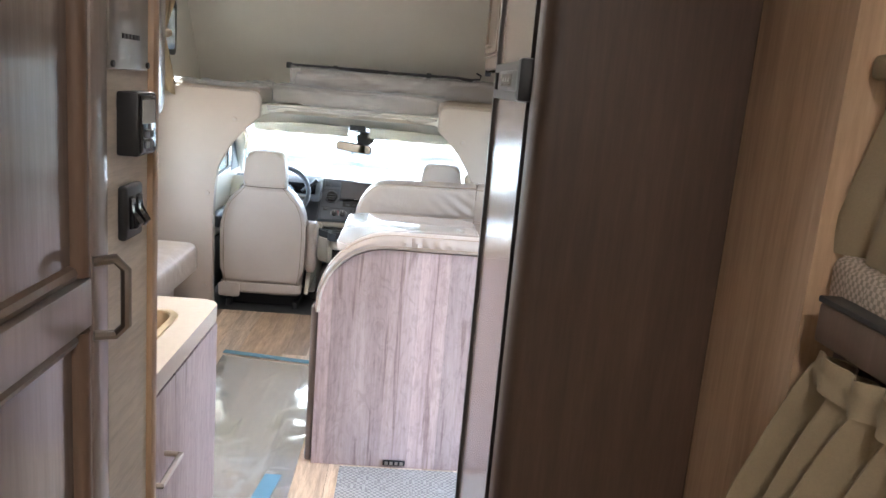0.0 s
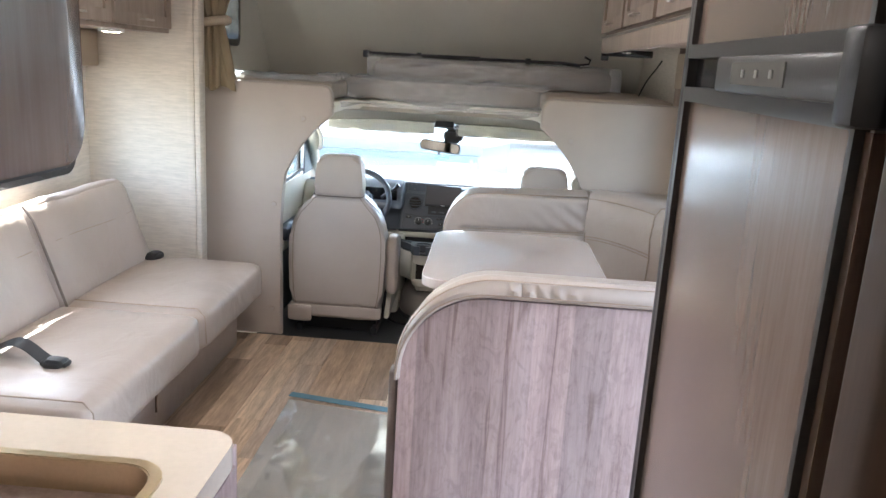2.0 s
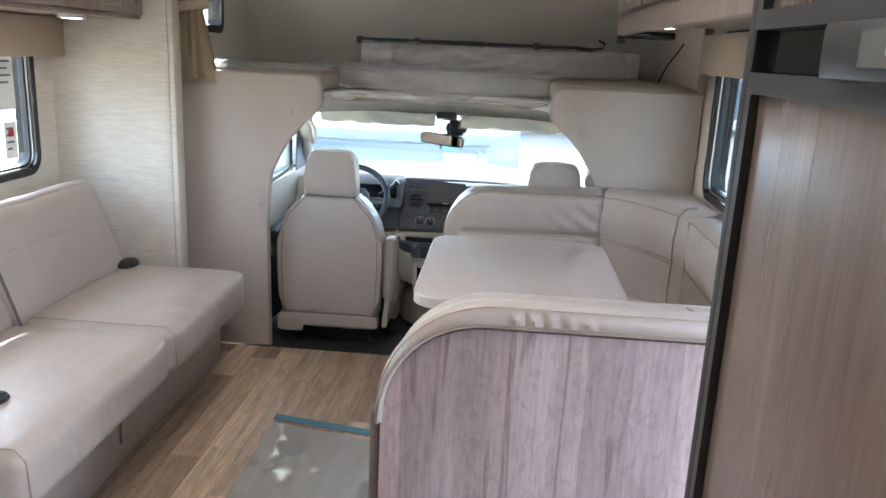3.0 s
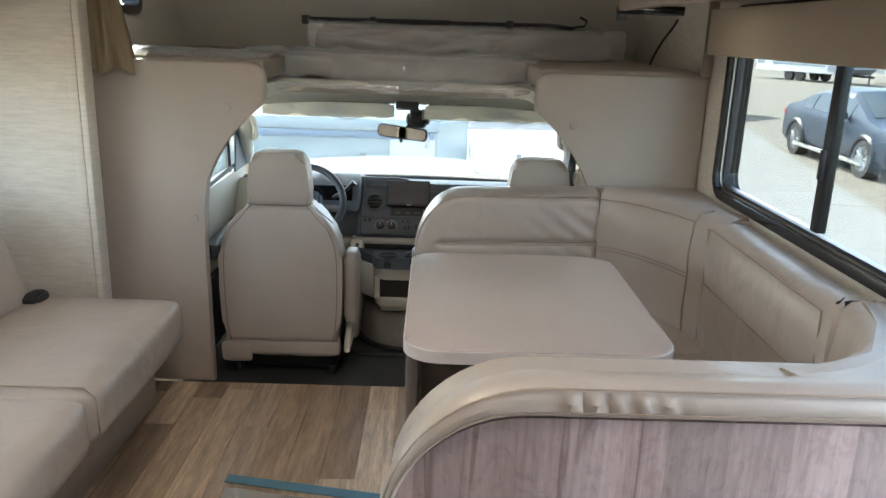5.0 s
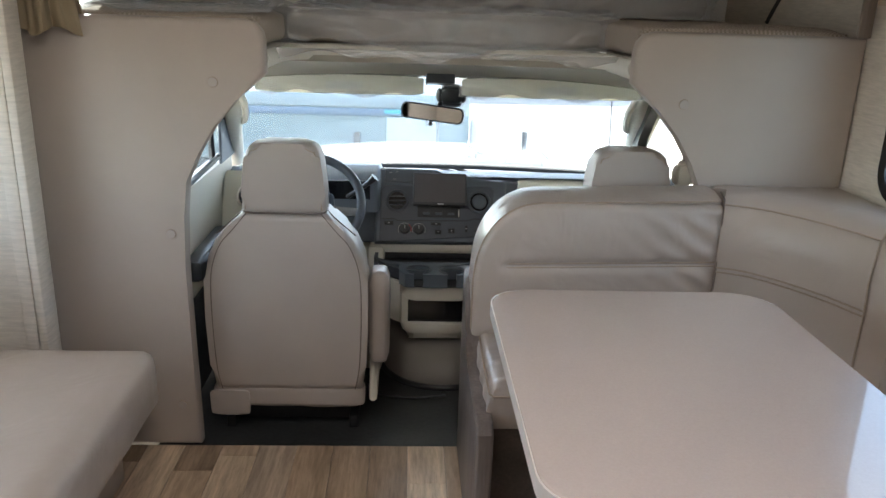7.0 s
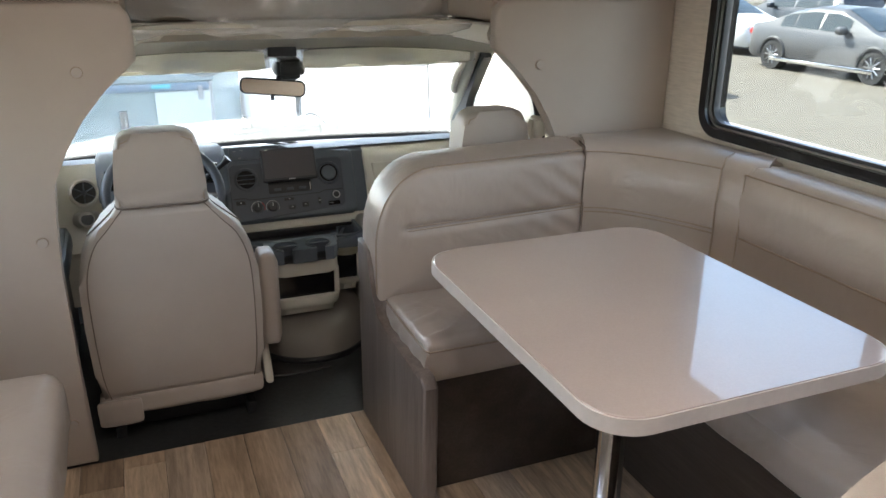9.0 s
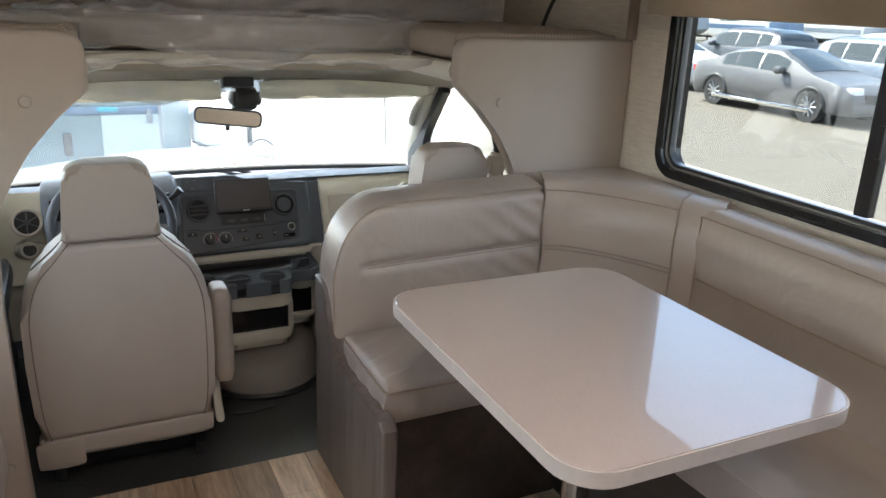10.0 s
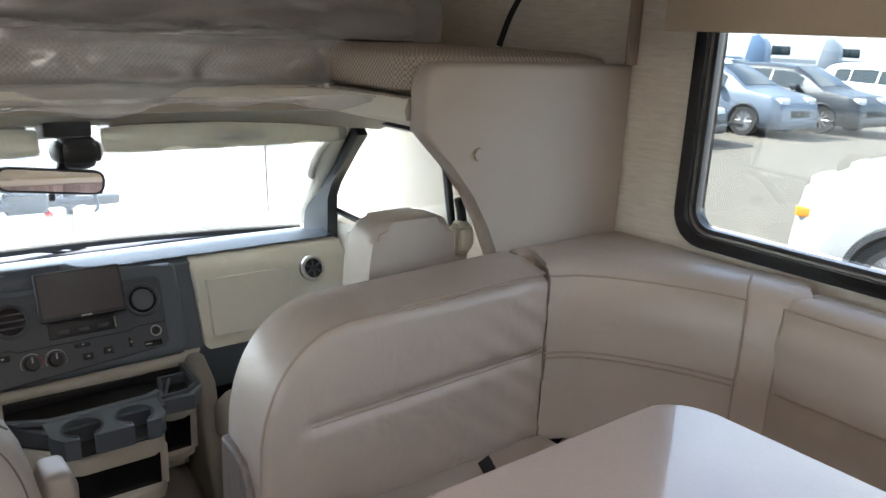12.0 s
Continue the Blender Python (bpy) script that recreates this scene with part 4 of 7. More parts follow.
prof = [(Vector((0.83, 0, 0.905)), Vector((0.83, 0, 0.850)))] + [(Vector((-0.005 + (0.835 * (80 - t) / 80), 0, 0.905)), Vector((-0.005 + (0.835 * (80 - t) / 80), 0, 0.850))) for t in range(1, 80)] + prof[:13] + [(Vector((-0.282, 0, 0.60)), Vector((-0.267, 0, 0.60)))]


def pleat(x):
    return 0.009 * math.sin(x * 150 + 2 * math.sin(9 * x)) * math.exp(-((x - 0.08) / 0.15) ** 2)


rings = []
for o, q in prof:
    out_dir = (o - q).normalized()
    row = [q + Vector((0, 2.7035, 0)), q + out_dir * 0.012 + Vector((0, 2.692, 0)), q + (o - q) * 0.55 + Vector((0, 2.690 + pleat(q.x), 0)), o - out_dir * 0.008 + Vector((0, 2.700, 0)), o + out_dir * 0.004 + Vector((0, 2.722, 0)), o - out_dir * 0.010 + Vector((0, 2.785, 0)), o - out_dir * 0.045 + Vector((0, 2.835, 0)), q + Vector((0, 2.80, 0)), q + Vector((0, 2.736, 0))]
    rings.append([b.verts.new(p) for p in row])
for i in range(len(rings) - 1):
    for j in range(9):
        b.faces.new((rings[i][j], rings[i][(j + 1) % 9], rings[i + 1][(j + 1) % 9], rings[i + 1][j]))
b.faces.new(rings[0][::-1])
b.faces.new(rings[-1])
part("edge_roll", b, VINYL, d, "padded vinyl roll over the panel's top")
part("seam", tube([o - (o - q).normalized() * 0.002 + Vector((0, 2.696, 0)) for o, q in prof], 0.002, 6), PIPING, d)
part("seam", tube([q + (o - q).normalized() * 0.013 + Vector((0, 2.6905, 0)) for o, q in prof], 0.0016, 6), PIPING, d)

# far bench, the corner and the wall side
d = thing("dinette_bench", (0.2, 4.2, 0), "dinette bench with beige vinyl cushions against the cab", "bench", "dinette benches")
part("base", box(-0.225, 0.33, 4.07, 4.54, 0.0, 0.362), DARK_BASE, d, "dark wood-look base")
post = [(4.545, 0.0), (3.968, 0.0), (3.958, 0.395), (3.985, 0.418), (4.28, 0.412), (4.36, 0.425), (4.40, 0.475), (4.425, 0.56), (4.45, 0.602), (4.48, 0.614), (4.545, 0.614)]
part("side_panel", prism(post, "x", -0.278, -0.235, 0.008, 3), SHADED_BENCH_WOOD, d, "wood-look side panel with a curved top, shade in its colour")


def seat_pad(x0, x1, y0, y1, z0, z1):
    """A boxed seat cushion: crisp rounded rim, crowned top and pull folds at its free corner."""
    def top(u, v):
        x, y = x0 + (x1 - x0) * u, y0 + (y1 - y0) * v
        a, c = min(x - x0, x1 - x, y - y0, y1 - y), 0.022
        drop = c - math.sqrt(max(0.0, c * c - (c - a) ** 2)) if a < c else 0.0
        near = math.exp(-(((x - x0) / 0.17) ** 2 + ((y - y0) / 0.20) ** 2))
        fold = 0.010 * near * max(0.0, math.sin(62 * (y - y0) - 40 * (x - x0) + 1.2 * math.sin(30 * x))) ** 2
        rim = min(1.0, a / 0.05)
        return (x, y, z1 - drop + rim * (0.012 * (1 - (2 * v - 1) ** 2) + fold + 0.003 * noise.noise(Vector((x * 9, y * 9, 4)))))
    nu, nv = 80, 80
    b = bmesh.new()
    g = [[b.verts.new(top(i / nu, j / nv)) for j in range(nv + 1)] for i in range(nu + 1)]
    for i in range(nu):
        for j in range(nv):
            b.faces.new((g[i][j], g[i + 1][j], g[i + 1][j + 1], g[i][j + 1]))
    loop = [g[i][0] for i in range(nu)] + [g[nu][j] for j in range(nv)] + [g[i][nv] for i in range(nu, 0, -1)] + [g[0][j] for j in range(nv, 0, -1)]
    n = len(loop)
    rows = [loop]
    for k in range(1, 7):
        f = k / 6
        swell = 0.008 * math.sin(math.pi * f) - 0.010 * max(0.0, f - 0.8) * 5
        row = []
        for q in loop:
            out = Vector((q.co.x - (x0 + x1) / 2, q.co.y - (y0 + y1) / 2, 0)).normalized()
            wave = 0.0025 * math.sin(70 * (q.co.x + q.co.y)) * math.sin(math.pi * f)
            row.append(b.verts.new((q.co.x + out.x * (swell + wave), q.co.y + out.y * (swell + wave), q.co.z + (z0 - q.co.z) * f)))
        rows.append(row)
    for a, c in zip(rows, rows[1:]):
        for i in range(n):
            b.faces.new((a[i], a[(i + 1) % n], c[(i + 1) % n], c[i]))
    b.faces.new(rows[-1])
    return b


st = part("seat", seat_pad(-0.240, 0.45, 4.035, 4.44, 0.366, 0.472), VINYL, d)
part("piping", tube([(-0.236, 4.40, 0.459), (-0.241, 4.20, 0.459), (-0.240, 4.050, 0.458), (-0.232, 4.034, 0.457), (-0.05, 4.031, 0.458), (0.44, 4.031, 0.458)], 0.0030, 6), PIPING, st)


def back_top(x):
    """Height of the far backrest's outline: a wide round shoulder, then a slow rise to the corner."""
    k = max(0.0, (0.20 - (x + 0.263)) / 0.20)
    return 0.60 + 0.258 * (1 - k ** 2.3) ** (1 / 2.3) + 0.014 * max(0.0, min(1.0, (x + 0.06) / 0.48))


def far_back(y0, y1, z0, x1, nu=120, nv=64):
    """The padded far backrest in one skin: two puffs, a sewn line between them and slanting pull folds."""
    b = bmesh.new()
    front, back = [], []
    for i in range(nu + 1):
        x = -0.263 + (x1 + 0.263) * (i / nu) ** 1.7
        zt = back_top(x)
        fr, bk_ = [], []
        for j in range(nv + 1):
            v = 1 - (1 - j / nv) ** 1.5
            z = z0 + (zt - z0) * v
            kx, kz = max(0.0, (0.20 - (x + 0.263)) / 0.20), max(0.0, (z - 0.60) / (zt + 1e-6 - 0.60 + (0.86 - zt) * 0.999))
            e = (kx ** 2.3 + kz ** 2.3) ** (1 / 2.3)
            near = min((1 - e) * 0.20, x + 0.263, zt - z) if z > 0.60 else x + 0.263
            near = max(0.0, near)
            c = 0.018
            y = y0 + (c - math.sqrt(max(0.0, c * c - (c - near) ** 2)) if near < c else 0.0)
            rim = min(1.0, near / 0.10, (z - z0) / 0.05, (x1 - x) / 0.02)
            rim = max(0.0, rim) ** 0.7
            line = 0.678 + 0.025 * (x + 0.18)
            sewn = 1 - 0.95 * math.exp(-((z - line) / 0.014) ** 2) * min(1.0, max(0.0, (x + 0.20) / 0.04))
            pull = math.exp(-((x1 - x) / 0.17) ** 2)
            fold = 0.0055 * pull * math.sin((z + 0.75 * x) * 88 + 1.5 * math.sin(7 * x)) + 0.003 * noise.noise(Vector((x * 8, z * 12, 2)))
            fr.append(b.verts.new((x, y - rim * sewn * (0.014 + fold), z)))
            bk_.append(b.verts.new((x + 0.003, y1, z + 0.012 * v)))
        front.append(fr)
        back.append(bk_)
    for g in (front, back):
        for i in range(nu):
            for j in range(nv):
                b.faces.new((g[i][j], g[i + 1][j], g[i + 1][j + 1], g[i][j + 1]))
    rim_f = [front[i][0] for i in range(nu)] + [front[nu][j] for j in range(nv)] + [front[i][nv] for i in range(nu, 0, -1)] + [front[0][j] for j in range(nv, 0, -1)]
    rim_b = [back[i][0] for i in range(nu)] + [back[nu][j] for j in range(nv)] + [back[i][nv] for i in range(nu, 0, -1)] + [back[0][j] for j in range(nv, 0, -1)]
    n = len(rim_f)
    mid = [b.verts.new((p.co + q.co) / 2 + (Vector((-0.006, 0, 0)) if p.co.x < -0.2 else Vector((0, 0, 0.008 if p.co.z > 0.7 else 0)))) for p, q in zip(rim_f, rim_b)]
    for a, c in ((rim_f, mid), (mid, rim_b)):
        for i in range(n):
            b.faces.new((a[i], a[(i + 1) % n], c[(i + 1) % n], c[i]))
    return b


bk = part("backrest", far_back(4.388, 4.545, 0.462, 0.4235), VINYL, d)
edge = [(-0.2625, 4.3975, z) for z in (0.48, 0.54, 0.60)] + [(x, 4.3975, back_top(x) - 0.001) for x in (-0.262 + 0.68 * (k / 40) ** 1.7 for k in range(1, 41))]
part("piping", tube(edge, 0.0028, 6), PIPING, bk)
for dz, r in ((0.0055, 0.0020), (-0.0055, 0.0020)):
    part("stitching", tube([(x, 4.3845, 0.678 + 0.025 * (x + 0.18) + dz) for x in np.linspace(-0.185, 0.415, 12)], r, 6), PIPING, bk)

c = thing("corner_cushion", (0.6, 4.3, 0.46), "curved beige vinyl corner back cushion", "cushion", "corner cushions")
prof = [(0.0, 0.462), (0.006, 0.56), (0.002, 0.675), (0.008, 0.76), (-0.006, 0.862), (-0.03, 0.888), (-0.09, 0.895), (-0.16, 0.89), (-0.17, 0.462)]
far = [(p.x, p.y) for p in curve_pts([(0.422, 4.385, 0), (0.50, 4.345, 0), (0.575, 4.255, 0), (0.635, 4.15, 0), (0.672, 4.06, 0), (0.70, 4.0, 0), (0.735, 3.95, 0)], 6)]
part("pad", sweep(far[::-1], prof), VINYL, c)
part("shelf_top", prism([(0.43, 4.50), (0.44, 4.543), (0.832, 4.543), (0.832, 3.99), (0.76, 4.0), (0.70, 4.17), (0.62, 4.33)], "z", 0.80, 0.888, 0.012, 2), VINYL, c)
part("seam", tube([(0.4235, 4.384, 0.47), (0.4235, 4.381, 0.67), (0.4235, 4.385, 0.855), (0.428, 4.40, 0.878), (0.43, 4.44, 0.889)], 0.0020, 6), THREAD, c)
part("seam", tube([(0.668, 4.056, 0.47), (0.662, 4.053, 0.56), (0.666, 4.055, 0.67), (0.660, 4.052, 0.76), (0.672, 4.058, 0.862), (0.70, 4.075, 0.892), (0.75, 4.10, 0.897)], 0.0028, 6), PIPING, c)
for z in (0.672, 0.685):
    part("stitching", tube([(p[0] - 0.004, p[1] - 0.003, z) for p in far[:25]], 0.0024, 6), PIPING, c)
part("piping", tube([(p[0] + 0.002, p[1] + 0.002, 0.866) for p in far[:25]], 0.0024, 6), PIPING, c)

w = thing("wall_cushion", (0.76, 3.6, 0.46), "beige vinyl back cushion along the window wall", "cushion")
prof2 = [(0.0, 0.462), (0.014, 0.56), (0.004, 0.676), (0.016, 0.78), (0.004, 0.855), (-0.02, 0.878), (-0.06, 0.885), (-0.105, 0.88), (-0.11, 0.462)]
part("pad", sweep([(x, y) for x, y in ((0.735, 3.20), (0.715, 3.208), (0.706, 3.23), (0.703, 3.35), (0.702, 3.5), (0.702, 3.7), (0.704, 3.9), (0.707, 3.985), (0.716, 4.008), (0.735, 4.016))], prof2), VINYL, w)
part("stitching", tube([(0.699, 3.24, 0.677), (0.697, 3.6, 0.677), (0.699, 3.98, 0.677)], 0.003, 6), PIPING, w)
part("piping", tube([(0.702, 3.225, 0.47), (0.695, 3.225, 0.86), (0.694, 3.6, 0.866), (0.698, 3.992, 0.862), (0.700, 3.992, 0.78), (0.702, 3.992, 0.47)], 0.0026, 6), PIPING, w)

c = thing("corner_cushion", (0.6, 2.9, 0.46), "curved beige vinyl corner back cushion", "cushion", "corner cushions")
near = [(p.x, p.y) for p in curve_pts([(0.722, 3.215, 0), (0.700, 3.09, 0), (0.638, 2.985, 0), (0.540, 2.905, 0), (0.42, 2.866, 0)], 6)]
part("pad", sweep(near[::-1], prof), VINYL, c)
part("shelf_top", prism([(0.42, 2.80), (0.42, 2.74), (0.835, 2.74), (0.835, 3.22), (0.77, 3.22), (0.74, 3.06), (0.64, 2.90)], "z", 0.80, 0.893, 0.012, 2), VINYL, c)
part("seam", tube([(0.74, 3.2, 0.47), (0.735, 3.2, 0.86), (0.80, 3.2, 0.897)], 0.0028, 6), PIPING, c)

d = thing("window_bench", (0.6, 3.5, 0), "beige vinyl bench seat along the window wall", "bench", "dinette benches")
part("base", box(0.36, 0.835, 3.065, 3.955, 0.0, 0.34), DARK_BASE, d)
part("seat", cushion(0.335, 0.80, 3.105, 3.91, 0.345, 0.468, 0.04, 10, 0.012, 0.005, 8), VINYL, d)
part("corner_seat", cushion(0.452, 0.80, 3.915, 4.36, 0.35, 0.47, 0.03, 8, 0.008, 0.005, 9), VINYL, d)
part("corner_seat", cushion(0.50, 0.80, 2.80, 3.10, 0.35, 0.468, 0.03, 8, 0.008, 0.005, 10), VINYL, d)
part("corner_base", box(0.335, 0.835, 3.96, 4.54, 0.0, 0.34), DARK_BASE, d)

t = thing("dinette_table", (0.06, 3.6, 0), "beige laminate dinette table with rounded corners on a chrome post", "table")
top = rrect(-0.262, 0.378, 3.195, 4.005, 0.085, 8)
laminate = part("tabletop", prism(top, "z", 0.716, 0.75, 0.004, 2), TABLE, t)
for fc in laminate.data.polygons:
    fc.use_smooth = fc.use_smooth and abs(fc.normal.z) < 0.999
part("edge_band", ring([(0.058 + (x - 0.058) * 1.008, 3.6 + (y - 3.6) * 1.006) for x, y in top], [(0.058 + (x - 0.058) * 0.999, 3.6 + (y - 3.6) * 0.999) for x, y in top], "z", 0.718, 0.7475), BAND, t, "pale edge band")
part("leg", tube([(-0.03, 3.50, 0.012), (-0.03, 3.50, 0.705)], 0.03, 20), CHROME, t, "chrome post")
part("leg_flange", disc((-0.03, 3.50, 0.709), (0, 0, 1), 0.08, 0.014, 24), CHROME, t)
part("foot_plate", disc((-0.03, 3.50, 0.008), (0, 0, 1), 0.10, 0.014, 28, r2=0.085), CHROME, t)
k = thing("bench_belt", (0.15, 4.15, 0.48), "black lap belt with a chrome buckle on the bench", "seat belt")
part("webbing", sheet(lambda u, v: (0.22 - 0.16 * u + 0.03 * v, 4.36 - 0.30 * u, 0.482 + 0.010 * math.sin(6 * u) + 0.01 * v), 12, 2, 0.002), WEB, k)
part("buckle", box(0.02, 0.085, 4.03, 4.075, 0.482, 0.50, 0.004), CHROME, k)

# ---- over-cab bunk ----
m = thing("bunk_mattress", (-0.33, 5.3, 1.24), "tweed bunk mattress under crumpled clear plastic", "mattress")
part("middle_pad", cushion(-0.86, 0.19, 4.985, 5.85, 1.238, 1.335, 0.03, 12, 0.008, 0.004, 1), TWEED, m)
part("side_pad", cushion(-1.505, -0.865, 4.625, 5.85, 1.238, 1.335, 0.03, 12, 0.005, 0.004, 2), TWEED, m)
part("side_pad", cushion(0.195, 0.835, 4.625, 5.85, 1.238, 1.335, 0.03, 12, 0.005, 0.004, 3), TWEED, m)
r = thing("folded_mattress", (-0.08, 5.3, 1.34), "brown folded mattress in clear plastic wrap", "mattress")
part("pad", cushion(-0.74, 0.58, 5.11, 5.55, 1.337, 1.462, 0.05, 14, 0.012, 0.01, 4), plain("brown_cloth", (0.30, 0.235, 0.18), 0.8, 0, 200, 0.1, 0.3), r)


def crumple(u, v, amp, f):
    """Crisp folds of stiff clear film: flat facets that meet in sharp ridges, at two sizes."""
    warp = 0.35 * noise.noise(Vector((u * f * 0.5, v * f * 0.5, 3.3)))
    d = noise.voronoi(Vector((u * f * 0.55 + warp, v * f * 0.45 - warp, 5.1)))[0]
    e = noise.voronoi(Vector((u * f * 1.25 - warp, v * f * 0.95 + u * 0.4, 1.7)))[0]
    return amp * (1.5 * (d[1] - d[0]) + 0.6 * (e[1] - e[0]) + 0.8 * noise.noise(Vector((u * f * 0.6, v * f * 0.6, 0.3))))


def wrap_fn(u, v):
    x = -0.77 + 1.40 * u
    k = v * 3
    if k < 1:
        p = (x, 5.09, 1.345 + 0.12 * k)
    elif k < 2:
        p = (x, 5.10 + 0.45 * (k - 1), 1.472)
    else:
        p = (x, 5.565, 1.472 - 0.12 * (k - 2))
    c = crumple(u * 6, v * 5, 0.014, 2.5)
    return (p[0], p[1] - (c if k < 1 else 0), p[2] + (abs(c) if 1 <= k < 2 else 0))


part("wrap", sheet(wrap_fn, 130, 60, 0.0015), WRAP, r, "clear plastic wrap")


def film_fn(u, v):
    x = -1.02 + 1.25 * u
    y0 = 4.965 + 0.02 * math.sin(9 * u)
    if v < 0.3:
        k = v / 0.3
        p = (x, y0 - 0.006, 1.21 + 0.135 * k + 0.03 * math.sin(7 * u) * (1 - k))
    else:
        k = (v - 0.3) / 0.7
        p = (x, y0 + 0.17 * k, 1.347)
    c = crumple(u * 7, v * 5, 0.022, 2.2)
    return (p[0], p[1] - abs(c) * 0.7, p[2] + abs(c) * 0.9)


f = thing("mattress_film", (-0.4, 5.0, 1.24), "crumpled clear plastic film over the bunk mattress", "plastic sheet")
part("film", sheet(film_fn, 170, 64, 0.001), WRAP, f)
part("loose_edge", sheet(lambda u, v: (-0.95 + 1.15 * u, 4.742 - abs(crumple(u * 8, v * 2, 0.010, 2.0)), 1.232 - v * (0.020 + 0.016 * math.sin(9 * u) * math.sin(23 * u))), 70, 6, 0.001), WRAP, f, "loose hanging film edge")
f = thing("bunk_film", (-1.2, 4.8, 1.34), "clear plastic film over the bunk's side pad", "plastic sheet")
part("film", sheet(lambda u, v: (-1.50 + 0.66 * u, 4.612 + 0.36 * v, 1.342 + abs(crumple(u * 5, v * 5, 0.014, 2.4)) - 0.02 * max(0, 0.08 - v) * 10), 40, 24, 0.001), WRAP, f)
r = thing("blind_rod", (-0.16, 5.11, 1.48), "long black telescopic rod with a hooked end", "rod")
part("tube_outer", tube([(-0.775, 5.125, 1.481), (-0.15, 5.115, 1.486)], 0.013, 8), BLACK, r)
part("tube_inner", tube([(-0.15, 5.115, 1.486), (0.30, 5.10, 1.490), (0.40, 5.095, 1.482)], 0.009, 8), BLACK, r)
part("collar", box(0.10, 0.13, 5.08, 5.12, 1.475, 1.505, 0.004), BLACK, r)
part("collar", box(-0.50, -0.475, 5.10, 5.135, 1.468, 1.502, 0.004), BLACK, r)
part("end_cap", box(-0.80, -0.765, 5.105, 5.145, 1.462, 1.50, 0.005), BLACK, r)
part("hook", tube([(0.38, 5.095, 1.484), (0.445, 5.09, 1.492), (0.452, 5.088, 1.515), (0.42, 5.088, 1.53)], 0.006, 6), BLACK, r)
s = thing("bunk_strap", (0.72, 4.9, 1.35), "black web strap at the bunk's side", "strap")
part("webbing", sheet(lambda u, v: (0.70 + 0.10 * u, 4.90 + 0.02 * v, 1.34 + 0.2 * u + 0.012 * math.sin(5 * u) + 0.004 * v), 12, 2, 0.003), WEB, s)


def bunk_curtain():
    c = thing("bunk_side_curtain", (-1.45, 4.60, 1.27), "tan gathered curtain tied back by the bunk", "curtain")
    def fn(u, v):
        z = 1.27 + 0.66 * (1 - v)
        g = 0.045 + 0.075 * abs(v - 0.52) * (1.6 if v > 0.52 else 1.9)
        a = u * math.pi * 1.9
        fold = 1 + 0.22 * math.sin(u * 44 + 3 * v) + 0.12 * math.sin(u * 81 - 4 * v)
        return (-1.445 + g * fold * math.cos(a) * 0.95 + 0.02 * (v - 0.5), 4.56 + g * fold * 0.75 * math.sin(a), z + 0.012 * math.sin(u * 30) * v)
    part("cloth", sheet(fn, 110, 26, 0.003), CURTAIN, c)
    part("tie_band", tube([(-1.445 + 0.066 * math.cos(a), 4.56 + 0.052 * math.sin(a), 1.585 + 0.012 * math.cos(a)) for a in np.linspace(0, 2 * math.pi, 21)[:-1]], 0.022, 8, closed=True, flat=1.0), VALANCE, c, "fabric tie band")
    part("lining", sheet(lambda u, v: (-1.50 + 0.09 * u, 4.575 + 0.02 * math.sin(12 * u), 1.262 + 0.05 * v), 14, 3, 0.002), PAPER, c, "white lining hem")


bunk_curtain()

# ---- the cab ----
CX = -0.335
solo("cab_floor", box(-1.24, 0.57, 4.555, 6.0, -0.10, -0.015), RUBBER, "black rubber mat on the cab floor", "floor", "structure")
b = bmesh.new()
prism([(4.61, 0), (5.62, 0), (5.62, 0.74), (4.61, 0.74)], "x", -1.26, -1.20, bm=b)
prism([(4.61, 0.74), (4.70, 0.74), (4.78, 1.10), (5.36, 1.10), (5.66, 0.78), (5.74, 0.74), (5.40, 1.16), (4.61, 1.17)], "x", -1.25, -1.20, bm=b)
cab_door = solo("cab_door_left", b, CREAM, "cream driver's door trim with its window frame", "door", "structure")
part("map_pocket", box(-1.199, -1.175, 4.63, 5.50, 0.02, 0.36, 0.01), DOOR_TRIM, cab_door, "dark lower door panel")
part("armrest", cushion(-1.199, -1.14, 4.85, 5.30, 0.44, 0.52, 0.02, 6), DOOR_TRIM, cab_door, "dark door armrest")
b = bmesh.new()
prism([(4.61, 0), (5.62, 0), (5.62, 0.74), (4.61, 0.74)], "x", 0.53, 0.59, bm=b)
prism([(4.61, 0.74), (4.70, 0.74), (4.78, 1.10), (5.36, 1.10), (5.66, 0.78), (5.74, 0.74), (5.40, 1.16), (4.61, 1.17)], "x", 0.53, 0.58, bm=b)
solo("cab_door_right", b, CREAM, "cream passenger's door trim with its window frame", "door", "structure")
